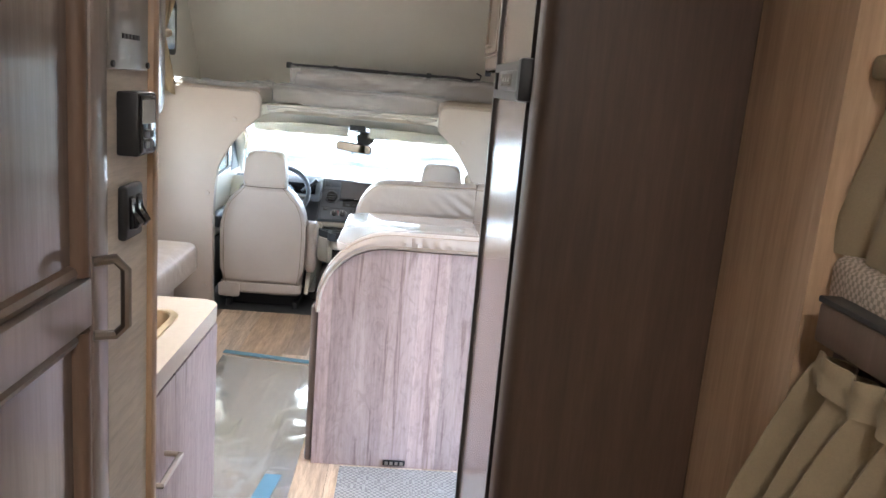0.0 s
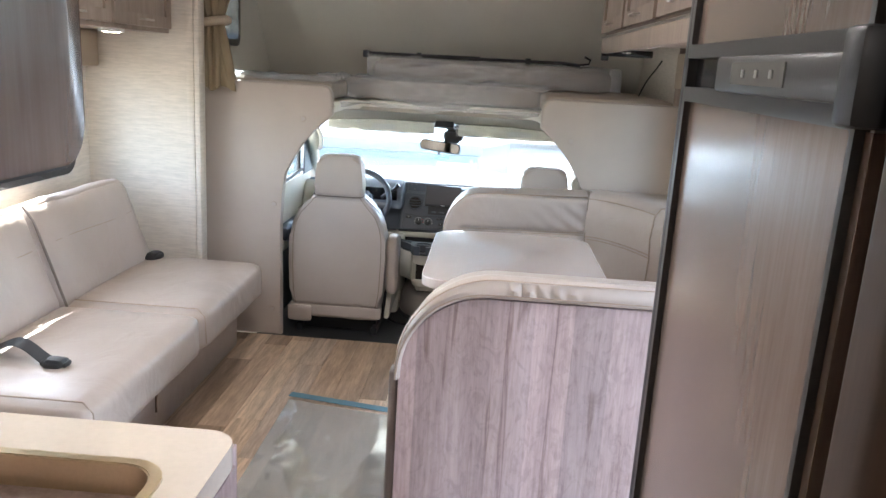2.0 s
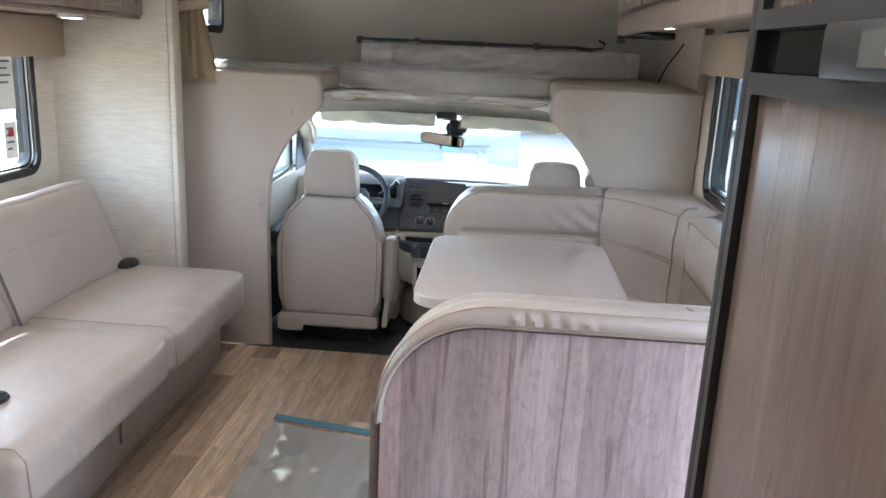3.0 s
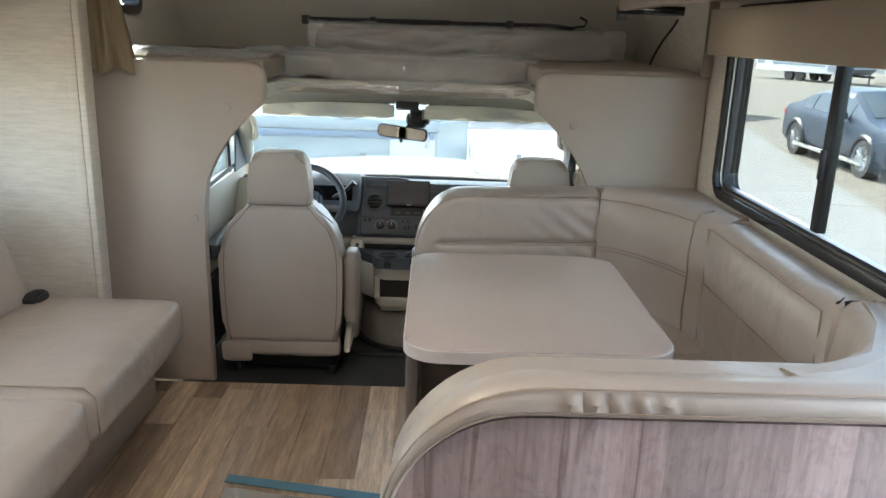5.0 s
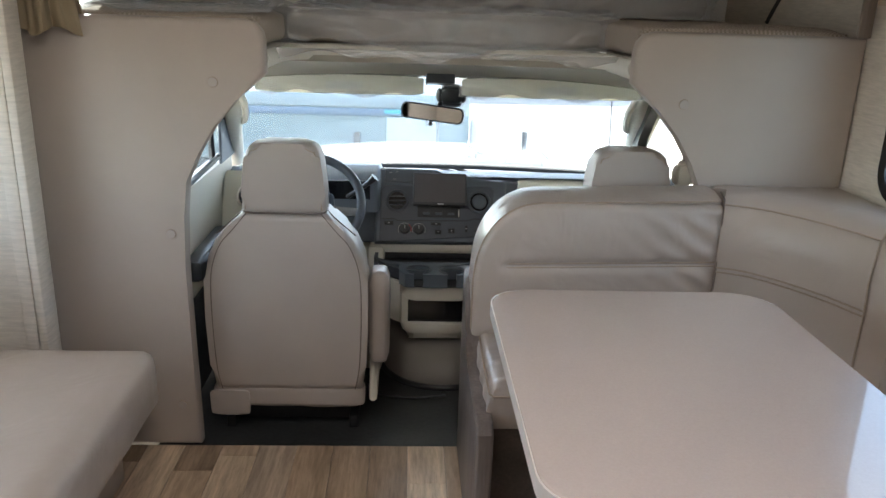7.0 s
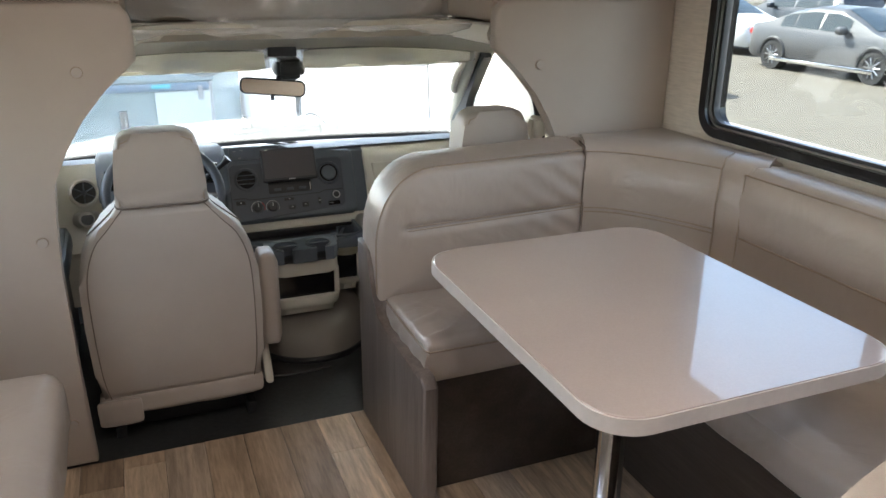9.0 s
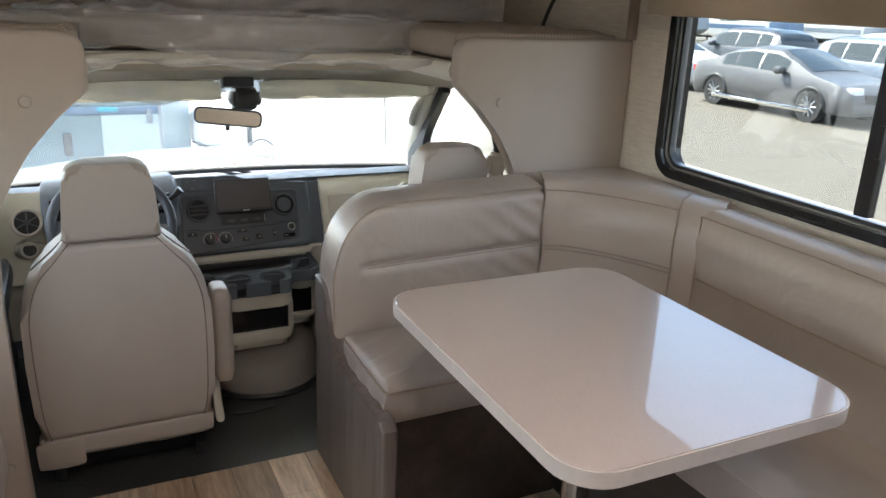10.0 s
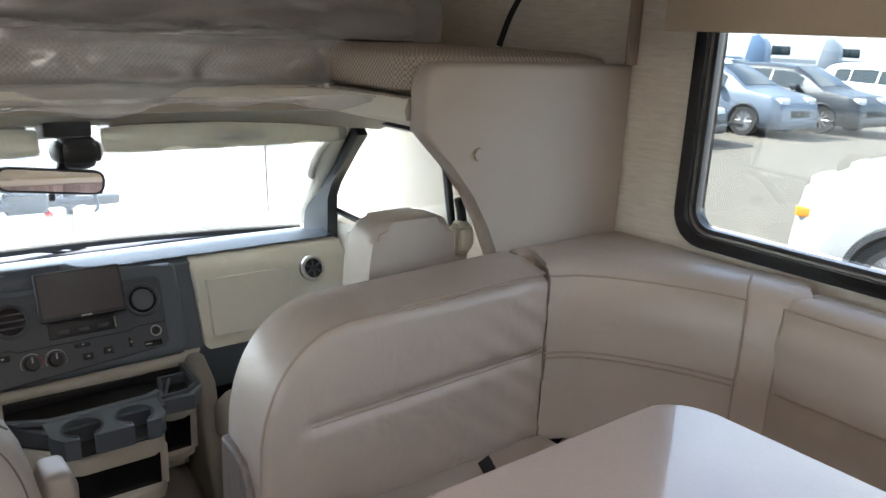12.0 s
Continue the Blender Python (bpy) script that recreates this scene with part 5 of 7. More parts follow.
for name, x, lab in (("window_4", -1.225, "driver's side door glass"), ("window_5", 0.555, "passenger's side door glass")):
    w = thing(name, (x, 5.1, 0.74), lab, "window", kind="structure")
    part("pane", prism([(4.68, 0.73), (5.70, 0.75), (5.38, 1.11), (4.76, 1.11)], "x", x - 0.002, x + 0.002), SCREEN_GLASS, w)
    part("seal", tube([(x + (0.02 if x < 0 else -0.02), y, z) for y, z in ((4.71, 0.742), (5.655, 0.775), (5.355, 1.10), (4.785, 1.10))], 0.012, 6, closed=True), BLACK, w)
    xi = x + (0.03 if x < 0 else -0.03)
    part("front_post", tube([(xi, 5.70, 0.72), (xi, 5.56, 0.90), (xi, 5.37, 1.10), (xi, 5.30, 1.125)], 0.026, 8), DOOR_TRIM, w, "dark door frame edge")
    part("mirror_sail", prism([(5.40, 0.74), (5.66, 0.74), (5.43, 1.02)], "x", xi - 0.006, xi + 0.006, 0.003, 1), DASH, w) if x < 0 else None
    part("mirror_sail", prism([(5.69, 0.50), (5.48, 0.54), (5.50, 0.82), (5.47, 0.88), (5.30, 1.055), (5.33, 1.08), (5.52, 0.93), (5.66, 0.74)], "x", 0.492, 0.53, 0.008, 2), DOOR_TRIM, w, "dark door frame and mirror sail") if x > 0 else None
    part("rear_post", tube([(0.535, 4.865, 0.60), (0.537, 4.875, 0.84), (0.538, 4.92, 1.02), (0.538, 4.98, 1.08)], 0.012, 8), BLACK, w) if x > 0 else None
    part("quarter_post", tube([(x, 5.40, 0.74), (x, 5.36, 1.10)], 0.014, 6), BLACK, w) if x < 0 else None
for x0, x1 in ((-1.57, -1.24), (0.57, 0.90)):
    solo("cab_body_side", box(x0, x1, 4.612, 4.68, -0.12, 1.175), CREAM, "cream body side behind the bulkhead", "wall", "structure")
solo("firewall", box(-1.26, 0.59, 5.64, 5.68, -0.10, 0.50), DOOR_TRIM, "dark footwell bulkhead below the dashboard", "wall", "structure")
# pillars, header and windscreen
for s in (-1, 1):
    k = solo("windscreen_pillar", tube([(CX + s * 0.875, 5.72, 0.70), (CX + s * 0.845, 5.56, 0.88), (CX + s * 0.80, 5.39, 1.07), (CX + s * 0.77, 5.28, 1.15)], 0.042, 10), CREAM, "cream windscreen pillar trim", "pillar", "structure", "windscreen pillars")
    g = thing("grab_handle", (CX + s * 0.80, 5.45, 0.9), "cream grab handle on the windscreen pillar", "handle", "grab handles")
    part("grip", tube(curve_pts([(CX + s * 0.825, 5.56, 0.89), (CX + s * 0.785, 5.53, 0.90), (CX + s * 0.765, 5.44, 0.98), (CX + s * 0.785, 5.39, 1.04)]), 0.014, 8), CREAM, g)
w = thing("window_6", (CX, 5.7, 0.72), "wide raked windscreen of the cab", "windscreen", kind="structure")


def screen_fn(u, v):
    x = CX + (u - 0.5) * (1.80 - 0.14 * v)
    return (x, 5.90 - 0.51 * v - 0.14 * (2 * u - 1) ** 2 * (1 - 0.35 * v), 0.645 + 0.505 * v)


part("pane", sheet(screen_fn, 16, 6, 0.004), SCREEN_GLASS, w)
part("black_border", tube([screen_fn(u, 0.02) for u in np.linspace(0.02, 0.98, 17)], 0.016, 6), BLACK, w)
# headliner curves from the bunk lip down to the windscreen's top
b = sheet(lambda u, v: (CX + (u - 0.5) * 1.80, 4.93 + 0.47 * v - 0.10 * (2 * u - 1) ** 2, 1.203 + 0.012 * math.sin(math.pi * v) - 0.083 * v - 0.03 * (2 * u - 1) ** 2 * v), 20, 8, 0.02)
solo("headliner", b, LINER_SHADED, "beige cab headliner below the bunk, darkened for its shade", "headliner", "structure")


def visor(x0, x1):
    v = thing("sun_visor", ((x0 + x1) / 2, 5.35, 1.1), "cream sun visor in clear plastic film", "sun visor", "sun visors")
    tilt = Matrix.Translation((0, 5.335, 1.104)) @ Matrix.Rotation(radians(-16), 4, "X")
    part("pad", cushion(x0, x1, -0.010, 0.010, -0.066, 0.0, 0.009, 8, 0.003, 0.001), VISOR, v, m=tilt)
    part("label_card", box(x0 + (x1 - x0) * 0.42, x0 + (x1 - x0) * 0.64, -0.0145, -0.0130, -0.055, -0.025), PAPER, v, m=tilt)
    part("film", sheet(lambda u, w: (x0 - 0.015 + (x1 - x0 + 0.03) * u, -0.022 - 0.012 * abs(crumple(u * 6, w * 3, 1.0, 2.0)), 0.004 - (0.078 + 0.014 * math.sin(7 * u) * math.sin(17 * u)) * w), 40, 8, 0.001), WRAP, v, m=tilt)
    part("hinge_rod", tube([(x0 + 0.02, 5.338, 1.106), (x1 - 0.02, 5.338, 1.106)], 0.006, 6), BLACK, v)


visor(-1.03, -0.40)
visor(-0.25, 0.43)
c = thing("roof_console", (CX, 5.33, 1.11), "black sensor housing at the windscreen's top", "console")
part("housing", prism([(5.30, 1.088), (5.40, 1.070), (5.40, 1.115), (5.30, 1.122)], "x", CX - 0.055, CX + 0.055, 0.006, 2), BLACK, c)
m = thing("rear_view_mirror", (-0.355, 5.42, 0.96), "black rear-view mirror on the windscreen", "mirror")
tilt = Matrix.Translation((-0.361, 5.40, 0.962)) @ Matrix.Rotation(radians(6), 4, "Y") @ Matrix.Rotation(radians(-4), 4, "X") @ Matrix.Rotation(radians(-9), 4, "Z")
part("shell", prism(rrect(-0.125, 0.125, -0.032, 0.032, 0.022, 5), "y", 0.0, 0.03, 0.008, 3), BLACK, m, m=tilt)
part("mirror_glass", prism(rrect(-0.118, 0.118, -0.026, 0.026, 0.018, 5), "y", -0.003, 0.0), plain("mirror_glass", (0.8, 0.8, 0.8), 0.02, 1.0, 20, 0.01, 0.0), m, m=tilt)
part("arm", tube([(-0.335, 5.425, 0.975), (-0.32, 5.45, 1.02), (-0.315, 5.49, 1.05)], 0.012, 8), BLACK, m)
part("camera_box", cushion(-0.335, -0.235, 5.41, 5.51, 0.992, 1.062, 0.03, 8), BLACK, m)
part("knob", disc((-0.366, 5.395, 0.922), (0, 0, 1), 0.008, 0.016, 10), BLACK, m)


def cab_seat(name, cx, arm, label):
    """A high-backed captain's seat that faces forward."""
    s = thing(name, (cx, 4.95, 0), label, "seat", "cab seats")
    prof = [(-0.236, 0.148), (-0.250, 0.24), (-0.256, 0.40), (-0.254, 0.53), (-0.241, 0.60), (-0.216, 0.657), (-0.180, 0.698), (-0.127, 0.750)]
    top = [(-0.125, 0.745), (-0.128, 0.760), (-0.126, 0.80), (-0.120, 0.87), (-0.113, 0.920), (-0.108, 0.938), (-0.098, 0.952), (-0.082, 0.960), (-0.060, 0.963)]
    low = prof[:-1] + [(-0.146, 0.729), (-0.129, 0.750)]
    bk = part("backrest", prism([(cx + a, z) for a, z in low] + [(cx - a, z) for a, z in low[::-1]], "y", 4.632, 4.785, 0.028, 6), VINYL_SEAT, s)
    part("headrest", prism([(cx + a, z) for a, z in top] + [(cx - a, z) for a, z in top[::-1]], "y", 4.632, 4.742, 0.026, 6), VINYL_SEAT, s)
    for sd in (1, -1):
        line = [(cx + sd * (a + 0.022), 4.6312, z + (0.010 if z < 0.2 else -0.004)) for a, z in prof[:7]] + [(cx - sd * 0.113, 4.6345, 0.749)]
        part("seam", tube(curve_pts(line, 4), 0.0017, 6), THREAD, bk)
    part("seam", tube([(cx - 0.1285, 4.68, 0.754), (cx - 0.127, 4.652, 0.753), (cx - 0.121, 4.641, 0.752), (cx - 0.111, 4.6345, 0.751), (cx - 0.09, 4.6312, 0.750), (cx + 0.09, 4.6312, 0.750), (cx + 0.111, 4.6345, 0.751), (cx + 0.121, 4.641, 0.752), (cx + 0.127, 4.652, 0.753), (cx + 0.1285, 4.68, 0.754)], 0.003, 6), THREAD, bk)
    part("headrest_seam", tube([(cx + sd * (a + 0.013), 4.6352, z - (0.012 if z > 0.94 else 0)) for sd, run in ((1, top[1:]), (-1, top[:0:-1])) for a, z in run], 0.002, 6), PIPING, bk)
    for sd in (-1, 1):
        part("boxing_seam", tube(curve_pts([(cx + sd * 0.126, 4.68, 0.752), (cx + sd * 0.150, 4.675, 0.728), (cx + sd * 0.215, 4.67, 0.672)], 4), 0.0022, 6), THREAD, bk)
    part("back_skirt", cushion(cx - 0.245, cx + 0.240, 4.645, 4.70, 0.085, 0.160, 0.015, 10, 0.004, 0.007), VINYL_SEAT, s, "loose lower back flap")
    part("flap", cushion(cx - 0.258, cx - 0.132, 4.634, 4.650, 0.060, 0.145, 0.007, 6, 0.002, 0.004), VINYL_SEAT, s)
    part("seat", cushion(cx - 0.26, cx + 0.26, 4.76, 5.24, 0.20, 0.36, 0.05, 10, 0.01, 0.003), VINYL_SEAT, s)
    part("seat_side", prism([(4.68, 0.09), (5.18, 0.12), (5.24, 0.22), (4.80, 0.24)], "x", cx + 0.255, cx + 0.285, 0.01, 2), CREAM, s, "cream plastic seat side")
    part("pedestal", box(cx - 0.21, cx + 0.21, 4.74, 5.18, -0.013, 0.19, 0.01), BLACK, s)
    part("seat_rail", box(cx - 0.22, cx - 0.19, 4.68, 5.2, -0.013, 0.03, 0.004), BLACK, s)
    part("seat_rail", box(cx + 0.19, cx + 0.22, 4.68, 5.2, -0.013, 0.03, 0.004), BLACK, s)
    for a in arm:
        x0 = cx + a * 0.288 - 0.03
        part("armrest", cushion(x0, x0 + 0.062, 4.665, 4.78, 0.235, 0.545, 0.022, 8, 0.004, 0.003), VINYL_SEAT, s, "folded-up armrest")
    return s


cab_seat("driver_seat", -0.826, (1,), "grey-beige vinyl driver's seat with folded armrest")
cab_seat("passenger_seat", 0.23, (), "grey-beige vinyl passenger seat behind the dinette")
for x, k in ((-1.16, "b"), (0.405, "a")):
    s = thing("seat_belt", (x, 4.66, 0.9), "beige cab seat belt hanging from its pillar guide", "seat belt", "cab seat belts")
    part("guide", cushion(x - 0.022, x + 0.022, 4.662, 4.70, 0.855, 0.920, 0.014, 6), CREAM, s)
    part("webbing", box(x - 0.020, x + 0.020, 4.676, 4.680, 0.10, 0.87), plain("belt_beige" + k, (0.42, 0.38, 0.31), 0.7), s)
    part("anchor", tube(curve_pts([(x + 0.004, 4.68, 0.91), (x + 0.002, 4.685, 0.95), (x - 0.006, 4.69, 0.985)]), [0.012] * 16 + [0.009], 8), BLACK, s)

# dashboard
F = Matrix.Translation((-0.29, 5.385, 0.585)) @ Matrix.Rotation(radians(90 - 27), 4, "X")   # the stack's face: x right, y up, z towards the seats
dash = thing("dashboard", (CX, 5.6, 0.4), "dark grey cab dashboard with cream lower trim", "dashboard")
b = prism([(5.42, 0.42), (5.36, 0.44), (5.42, 0.59), (5.46, 0.675), (5.53, 0.695), (5.82, 0.630), (5.82, 0.42)], "x", -1.19, 0.525, 0.012, 2)
part("body", b, DASH, dash)
part("top_pad", prism([(5.47, 0.695), (5.53, 0.706), (5.82, 0.640), (5.82, 0.632), (5.53, 0.698)], "x", -1.18, 0.515, 0.004, 1), DASH, dash, "dark upper pad")
part("glovebox_panel", prism([(5.33, 0.44), (5.36, 0.46), (5.385, 0.57), (5.425, 0.650), (5.465, 0.682), (5.53, 0.688), (5.50, 0.44)], "x", 0.0, 0.525, 0.012, 3), CREAM, dash, "cream passenger-side panel")
part("glovebox_lid", prism([(5.347, 0.47), (5.372, 0.565), (5.403, 0.630), (5.418, 0.628), (5.385, 0.56), (5.362, 0.468)], "x", 0.03, 0.30, 0.003, 1), CREAM, dash)
part("lower_panel", prism([(5.36, 0.30), (5.34, 0.435), (5.45, 0.445), (5.48, 0.30)], "x", -0.02, 0.52, 0.008, 2), DASH, dash)
part("cluster_hood", prism([(5.30, 0.58), (5.36, 0.69), (5.46, 0.735), (5.62, 0.715), (5.62, 0.58)], "x", -1.03, -0.56, 0.02, 3), DASH, dash)
part("cluster_face", box(-1.0, -0.60, 5.325, 5.345, 0.60, 0.70), GLOSS_BLACK, dash)
outline = [(-0.292, -0.150), (-0.285, 0.145), (-0.270, 0.163), (-0.045, 0.160), (-0.015, 0.142), (0.030, 0.124), (0.225, 0.120), (0.243, 0.105), (0.234, -0.130), (0.218, -0.146)]
part("control_panel", prism(outline, "z", -0.10, 0.0, 0.012, 3), DASH, dash, m=F)
part("stack_face", prism([(-0.272, -0.136), (-0.268, 0.070), (-0.250, 0.086), (0.175, 0.086), (0.190, 0.072), (0.182, -0.105), (0.168, -0.118), (-0.258, -0.148)], "z", 0.0, 0.006, 0.003, 1), DASH_TRIM, dash, m=F)
part("face_line", tube([(-0.262, -0.052, 0.006), (-0.215, -0.052, 0.006), (-0.200, -0.060, 0.006), (0.080, -0.056, 0.006), (0.105, -0.048, 0.006), (0.178, -0.048, 0.006)], 0.0018, 5), BLACK, dash, m=F)
for cx, cy, r in ((-0.203, 0.022, 0.041), (0.129, 0.022, 0.042)):
    vt = part("air_vent", disc((cx, cy, 0.005), (0, 0, 1), r, 0.012, 28), GLOSS_BLACK, dash, m=F)
    part("vent_ring", tube([(cx + r * math.cos(a), cy + r * math.sin(a), 0.010) for a in np.linspace(0, 2 * math.pi, 29)[:-1]], 0.006, 8, closed=True), DASH_TRIM, vt, m=F)
    if cx < 0:
        for q in (-0.017, 0.0, 0.017):
            part("vane", box(cx - r * 0.82, cx + r * 0.82, cy + q - 0.002, cy + q + 0.002, 0.009, 0.014), DASH_TRIM, vt, m=F)
    else:
        part("closed_disc", disc((cx, cy, 0.013), (0, 0, 1), r * 0.74, 0.008, 28, r2=r * 0.66), DASH, vt, "closed round vent disc", m=F)
sc = part("touch_screen", prism(rrect(-0.141, 0.075, -0.003, 0.129, 0.007, 3), "z", 0.036, 0.050, 0.003, 1), BLACK, dash, "tablet-like touch screen, switched off", m=F)
part("screen_glass", prism(rrect(-0.134, 0.068, 0.008, 0.122, 0.003, 2), "z", 0.0502, 0.0515), SCREEN, sc, m=F)
part("screen_mark", box(-0.042, -0.016, 0.0005, 0.0035, 0.0502, 0.0512), PAPER, sc, m=F)
part("screen_mount", box(-0.07, 0.01, 0.02, 0.08, 0.0, 0.036), BLACK, dash, m=F)
rs = part("radio_slot", box(-0.120, 0.052, -0.044, 0.030, 0.004, 0.008, 0.002), BLACK, dash, "dark radio recess", m=F)
for cx in (-0.085, -0.035, 0.015):
    part("radio_key", box(cx - 0.014, cx + 0.014, -0.034, -0.024, 0.008, 0.011, 0.001), DASH_TRIM, rs, m=F)
part("radio_edge", box(0.045, 0.048, -0.040, -0.010, 0.008, 0.011), STEEL, rs, m=F)
up = part("upper_pocket", box(-0.254, -0.060, 0.100, 0.152, -0.001, 0.004, 0.004), DASH_TRIM, dash, "dark upper pocket lid", m=F)
for cx, cz in ((-0.232, 0.140), (-0.215, 0.112), (-0.205, 0.143)):
    part("print_mark", box(cx - 0.006, cx + 0.006, cz - 0.001, cz + 0.001, 0.004, 0.0046), plain("print_grey%d" % int(cx * -1000), (0.3, 0.3, 0.3), 0.6), up, m=F)
DIAL_MARK = plain("dial_mark", (0.45, 0.45, 0.46), 0.6)
for cx, cy, r in ((-0.171, -0.095, 0.020), (-0.114, -0.096, 0.020)):
    kn = part("knob", disc((cx, cy, 0.014), (0, 0, 1), r, 0.020, 20, r2=r * 0.8), BLACK, dash, m=F)
    part("dial_ring", tube([(cx + (r + 0.006) * math.cos(a), cy + (r + 0.006) * math.sin(a), 0.0065) for a in np.linspace(-0.5, math.pi + 0.5, 19)], 0.0012, 5), DIAL_MARK, kn, "pale dial scale", m=F)
    part("red_scale", tube([(cx + (r + 0.006) * math.cos(a), cy + (r + 0.006) * math.sin(a), 0.0072) for a in np.linspace(-0.4, 0.9, 8)], 0.0013, 5), RED, kn, m=F) if cx < -0.15 else None
    part("pointer", box(cx - 0.002, cx + 0.002, cy, cy + r * 0.75, 0.0235, 0.0248), DIAL_MARK, kn, m=F)
so = part("power_socket", disc((0.147, -0.071, 0.009), (0, 0, 1), 0.015, 0.010, 20), BLACK, dash, m=F)
part("socket_ring", tube([(0.147 + 0.014 * math.cos(a), -0.071 + 0.014 * math.sin(a), 0.0145) for a in np.linspace(0, 2 * math.pi, 21)[:-1]], 0.0022, 6, closed=True), DIAL_MARK, so, m=F)
us = part("usb_port", box(0.112, 0.160, -0.112, -0.096, 0.005, 0.009, 0.002), GLOSS_BLACK, dash, m=F)
part("print_mark", box(0.114, 0.132, -0.105, -0.102, 0.009, 0.0096), DIAL_MARK, us, m=F)
for cx, cy, w, h in ((-0.235, -0.070, 0.036, 0.016), (-0.045, -0.071, 0.040, 0.012), (-0.036, -0.104, 0.026, 0.018), (0.017, -0.099, 0.026, 0.020), (0.077, -0.089, 0.010, 0.028)):
    sw_ = part("switch", box(cx - w / 2, cx + w / 2, cy - h / 2, cy + h / 2, 0.005, 0.012, 0.003), BLACK, dash, m=F)
    part("print_mark", box(cx - 0.003, cx + 0.003, cy - 0.002, cy + 0.002, 0.012, 0.0126), DIAL_MARK, sw_, m=F)
for x, y, z, r in ((0.358, 5.356, 0.629, 0.037), (-1.076, 5.352, 0.620, 0.046)):
    nrm = Vector((0, -1, 0.40)).normalized()
    up_ = Vector((0, 0.40, 1)).normalized()
    at = Vector((x, y, z))
    vt = part("air_vent", disc(at, nrm, r, 0.024, 28), BLACK, dash)
    part("vent_ring", tube([at + nrm * 0.013 + Vector((r * math.cos(a), 0, 0)) + up_ * (r * math.sin(a)) for a in np.linspace(0, 2 * math.pi, 29)[:-1]], 0.0065, 8, closed=True), STEEL, vt, "bright vent ring")
    for a in (0.5, 1.57, 2.64):
        e = Vector((math.cos(a), 0, 0)) + up_ * math.sin(a)
        part("vane", tube([at + nrm * 0.014 - e * r * 0.85, at + nrm * 0.014 + e * r * 0.85], 0.003, 6), DASH, vt)
    part("vent_hub", disc(at + nrm * 0.014, nrm, 0.009, 0.008, 16), DASH_TRIM, vt)
part("left_trim", prism([(5.33, 0.40), (5.36, 0.46), (5.39, 0.57), (5.44, 0.68), (5.47, 0.70), (5.47, 0.40)], "x", -1.195, -1.020, 0.012, 2), CREAM, dash, "cream driver-side trim")
part("switch_plate", prism(rrect(-1.128, -1.026, 0.496, 0.548, 0.024, 5), "y", 5.335, 5.36, 0.004, 2), STEEL, dash, "bright oval switch plate")
hs = part("headlamp_switch", disc((-1.077, 5.345, 0.523), (0, -1, 0.3), 0.022, 0.03, 18), BLACK, dash)
part("switch_ring", tube([(-1.077 + 0.026 * math.cos(a), 5.332 + 0.007 * math.sin(a), 0.527 + 0.025 * math.sin(a)) for a in np.linspace(0, 2 * math.pi, 21)[:-1]], 0.005, 6, closed=True), STEEL, hs)
part("column_cover", prism([(5.18, 0.50), (5.20, 0.58), (5.40, 0.56), (5.40, 0.42)], "x", -0.84, -0.70, 0.015, 2), DASH, dash)
part("knee_panel", prism([(5.40, 0.16), (5.36, 0.42), (5.46, 0.43), (5.50, 0.16)], "x", -1.19, -0.56, 0.01, 2), CREAM, dash)

# steering wheel
W = Matrix.Translation((-0.808, 5.125, 0.640)) @ Matrix.Rotation(radians(90 - 36), 4, "X")
sw = thing("steering_wheel", (-0.808, 5.125, 0.640), "dark grey three-spoke steering wheel", "steering wheel")
part("rim", tube([(0.188 * math.cos(a), 0.188 * math.sin(a), 0.03) for a in np.linspace(0, 2 * math.pi, 49)[:-1]], 0.0165, 10, closed=True), DASH_TRIM, sw, m=W)
part("hub", cushion(-0.075, 0.075, -0.075, 0.06, -0.02, 0.025, 0.02, 8), DASH, sw, m=W)
for a in (-8, 188, 270):
    t = radians(a)
    part("spoke", tube([(0.05 * math.cos(t), 0.05 * math.sin(t) - 0.005, 0.0), (0.12 * math.cos(t), 0.12 * math.sin(t), 0.012), (0.182 * math.cos(t), 0.182 * math.sin(t), 0.03)], [0.024, 0.018, 0.016], 8, flat=0.5), plain("spoke_grey%d" % a, (0.20, 0.20, 0.205), 0.35, 0.4) if a != 270 else DASH, sw, m=W)
part("stalk", tube([(-0.68, 5.22, 0.66), (-0.60, 5.20, 0.72), (-0.575, 5.195, 0.745)], [0.009, 0.010, 0.016], 8), BLACK, sw, "black shift lever")
part("column", tube([(-0.808, 5.15, 0.625), (-0.808, 5.36, 0.485)], 0.045, 12), DASH, sw)

# engine cover and console
COVER = plain("engine_cover_plastic", (0.24, 0.215, 0.19), 0.45, 0, 300, 0.12, 0.2)
g = thing("engine_cover", (CX, 5.3, 0), "beige-grey moulded engine cover between the seats", "engine cover")


def cover_fn(u, v):
    a = math.pi * u
    k = min(1.0, v / 0.34)
    half = 0.25 - 0.05 * k * k - 0.02 * v
    y_front = 4.965 + 0.11 * k * k if v < 0.34 else 5.22
    x = -0.31 - half * math.cos(a)
    y = 5.46 - (5.46 - y_front) * max(0.0, math.sin(a)) ** 0.55
    z = -0.012 + 0.36 * (v if v > 0.34 else 0.34 * math.sin(v / 0.34 * math.pi / 2))
    return (x, y, z)


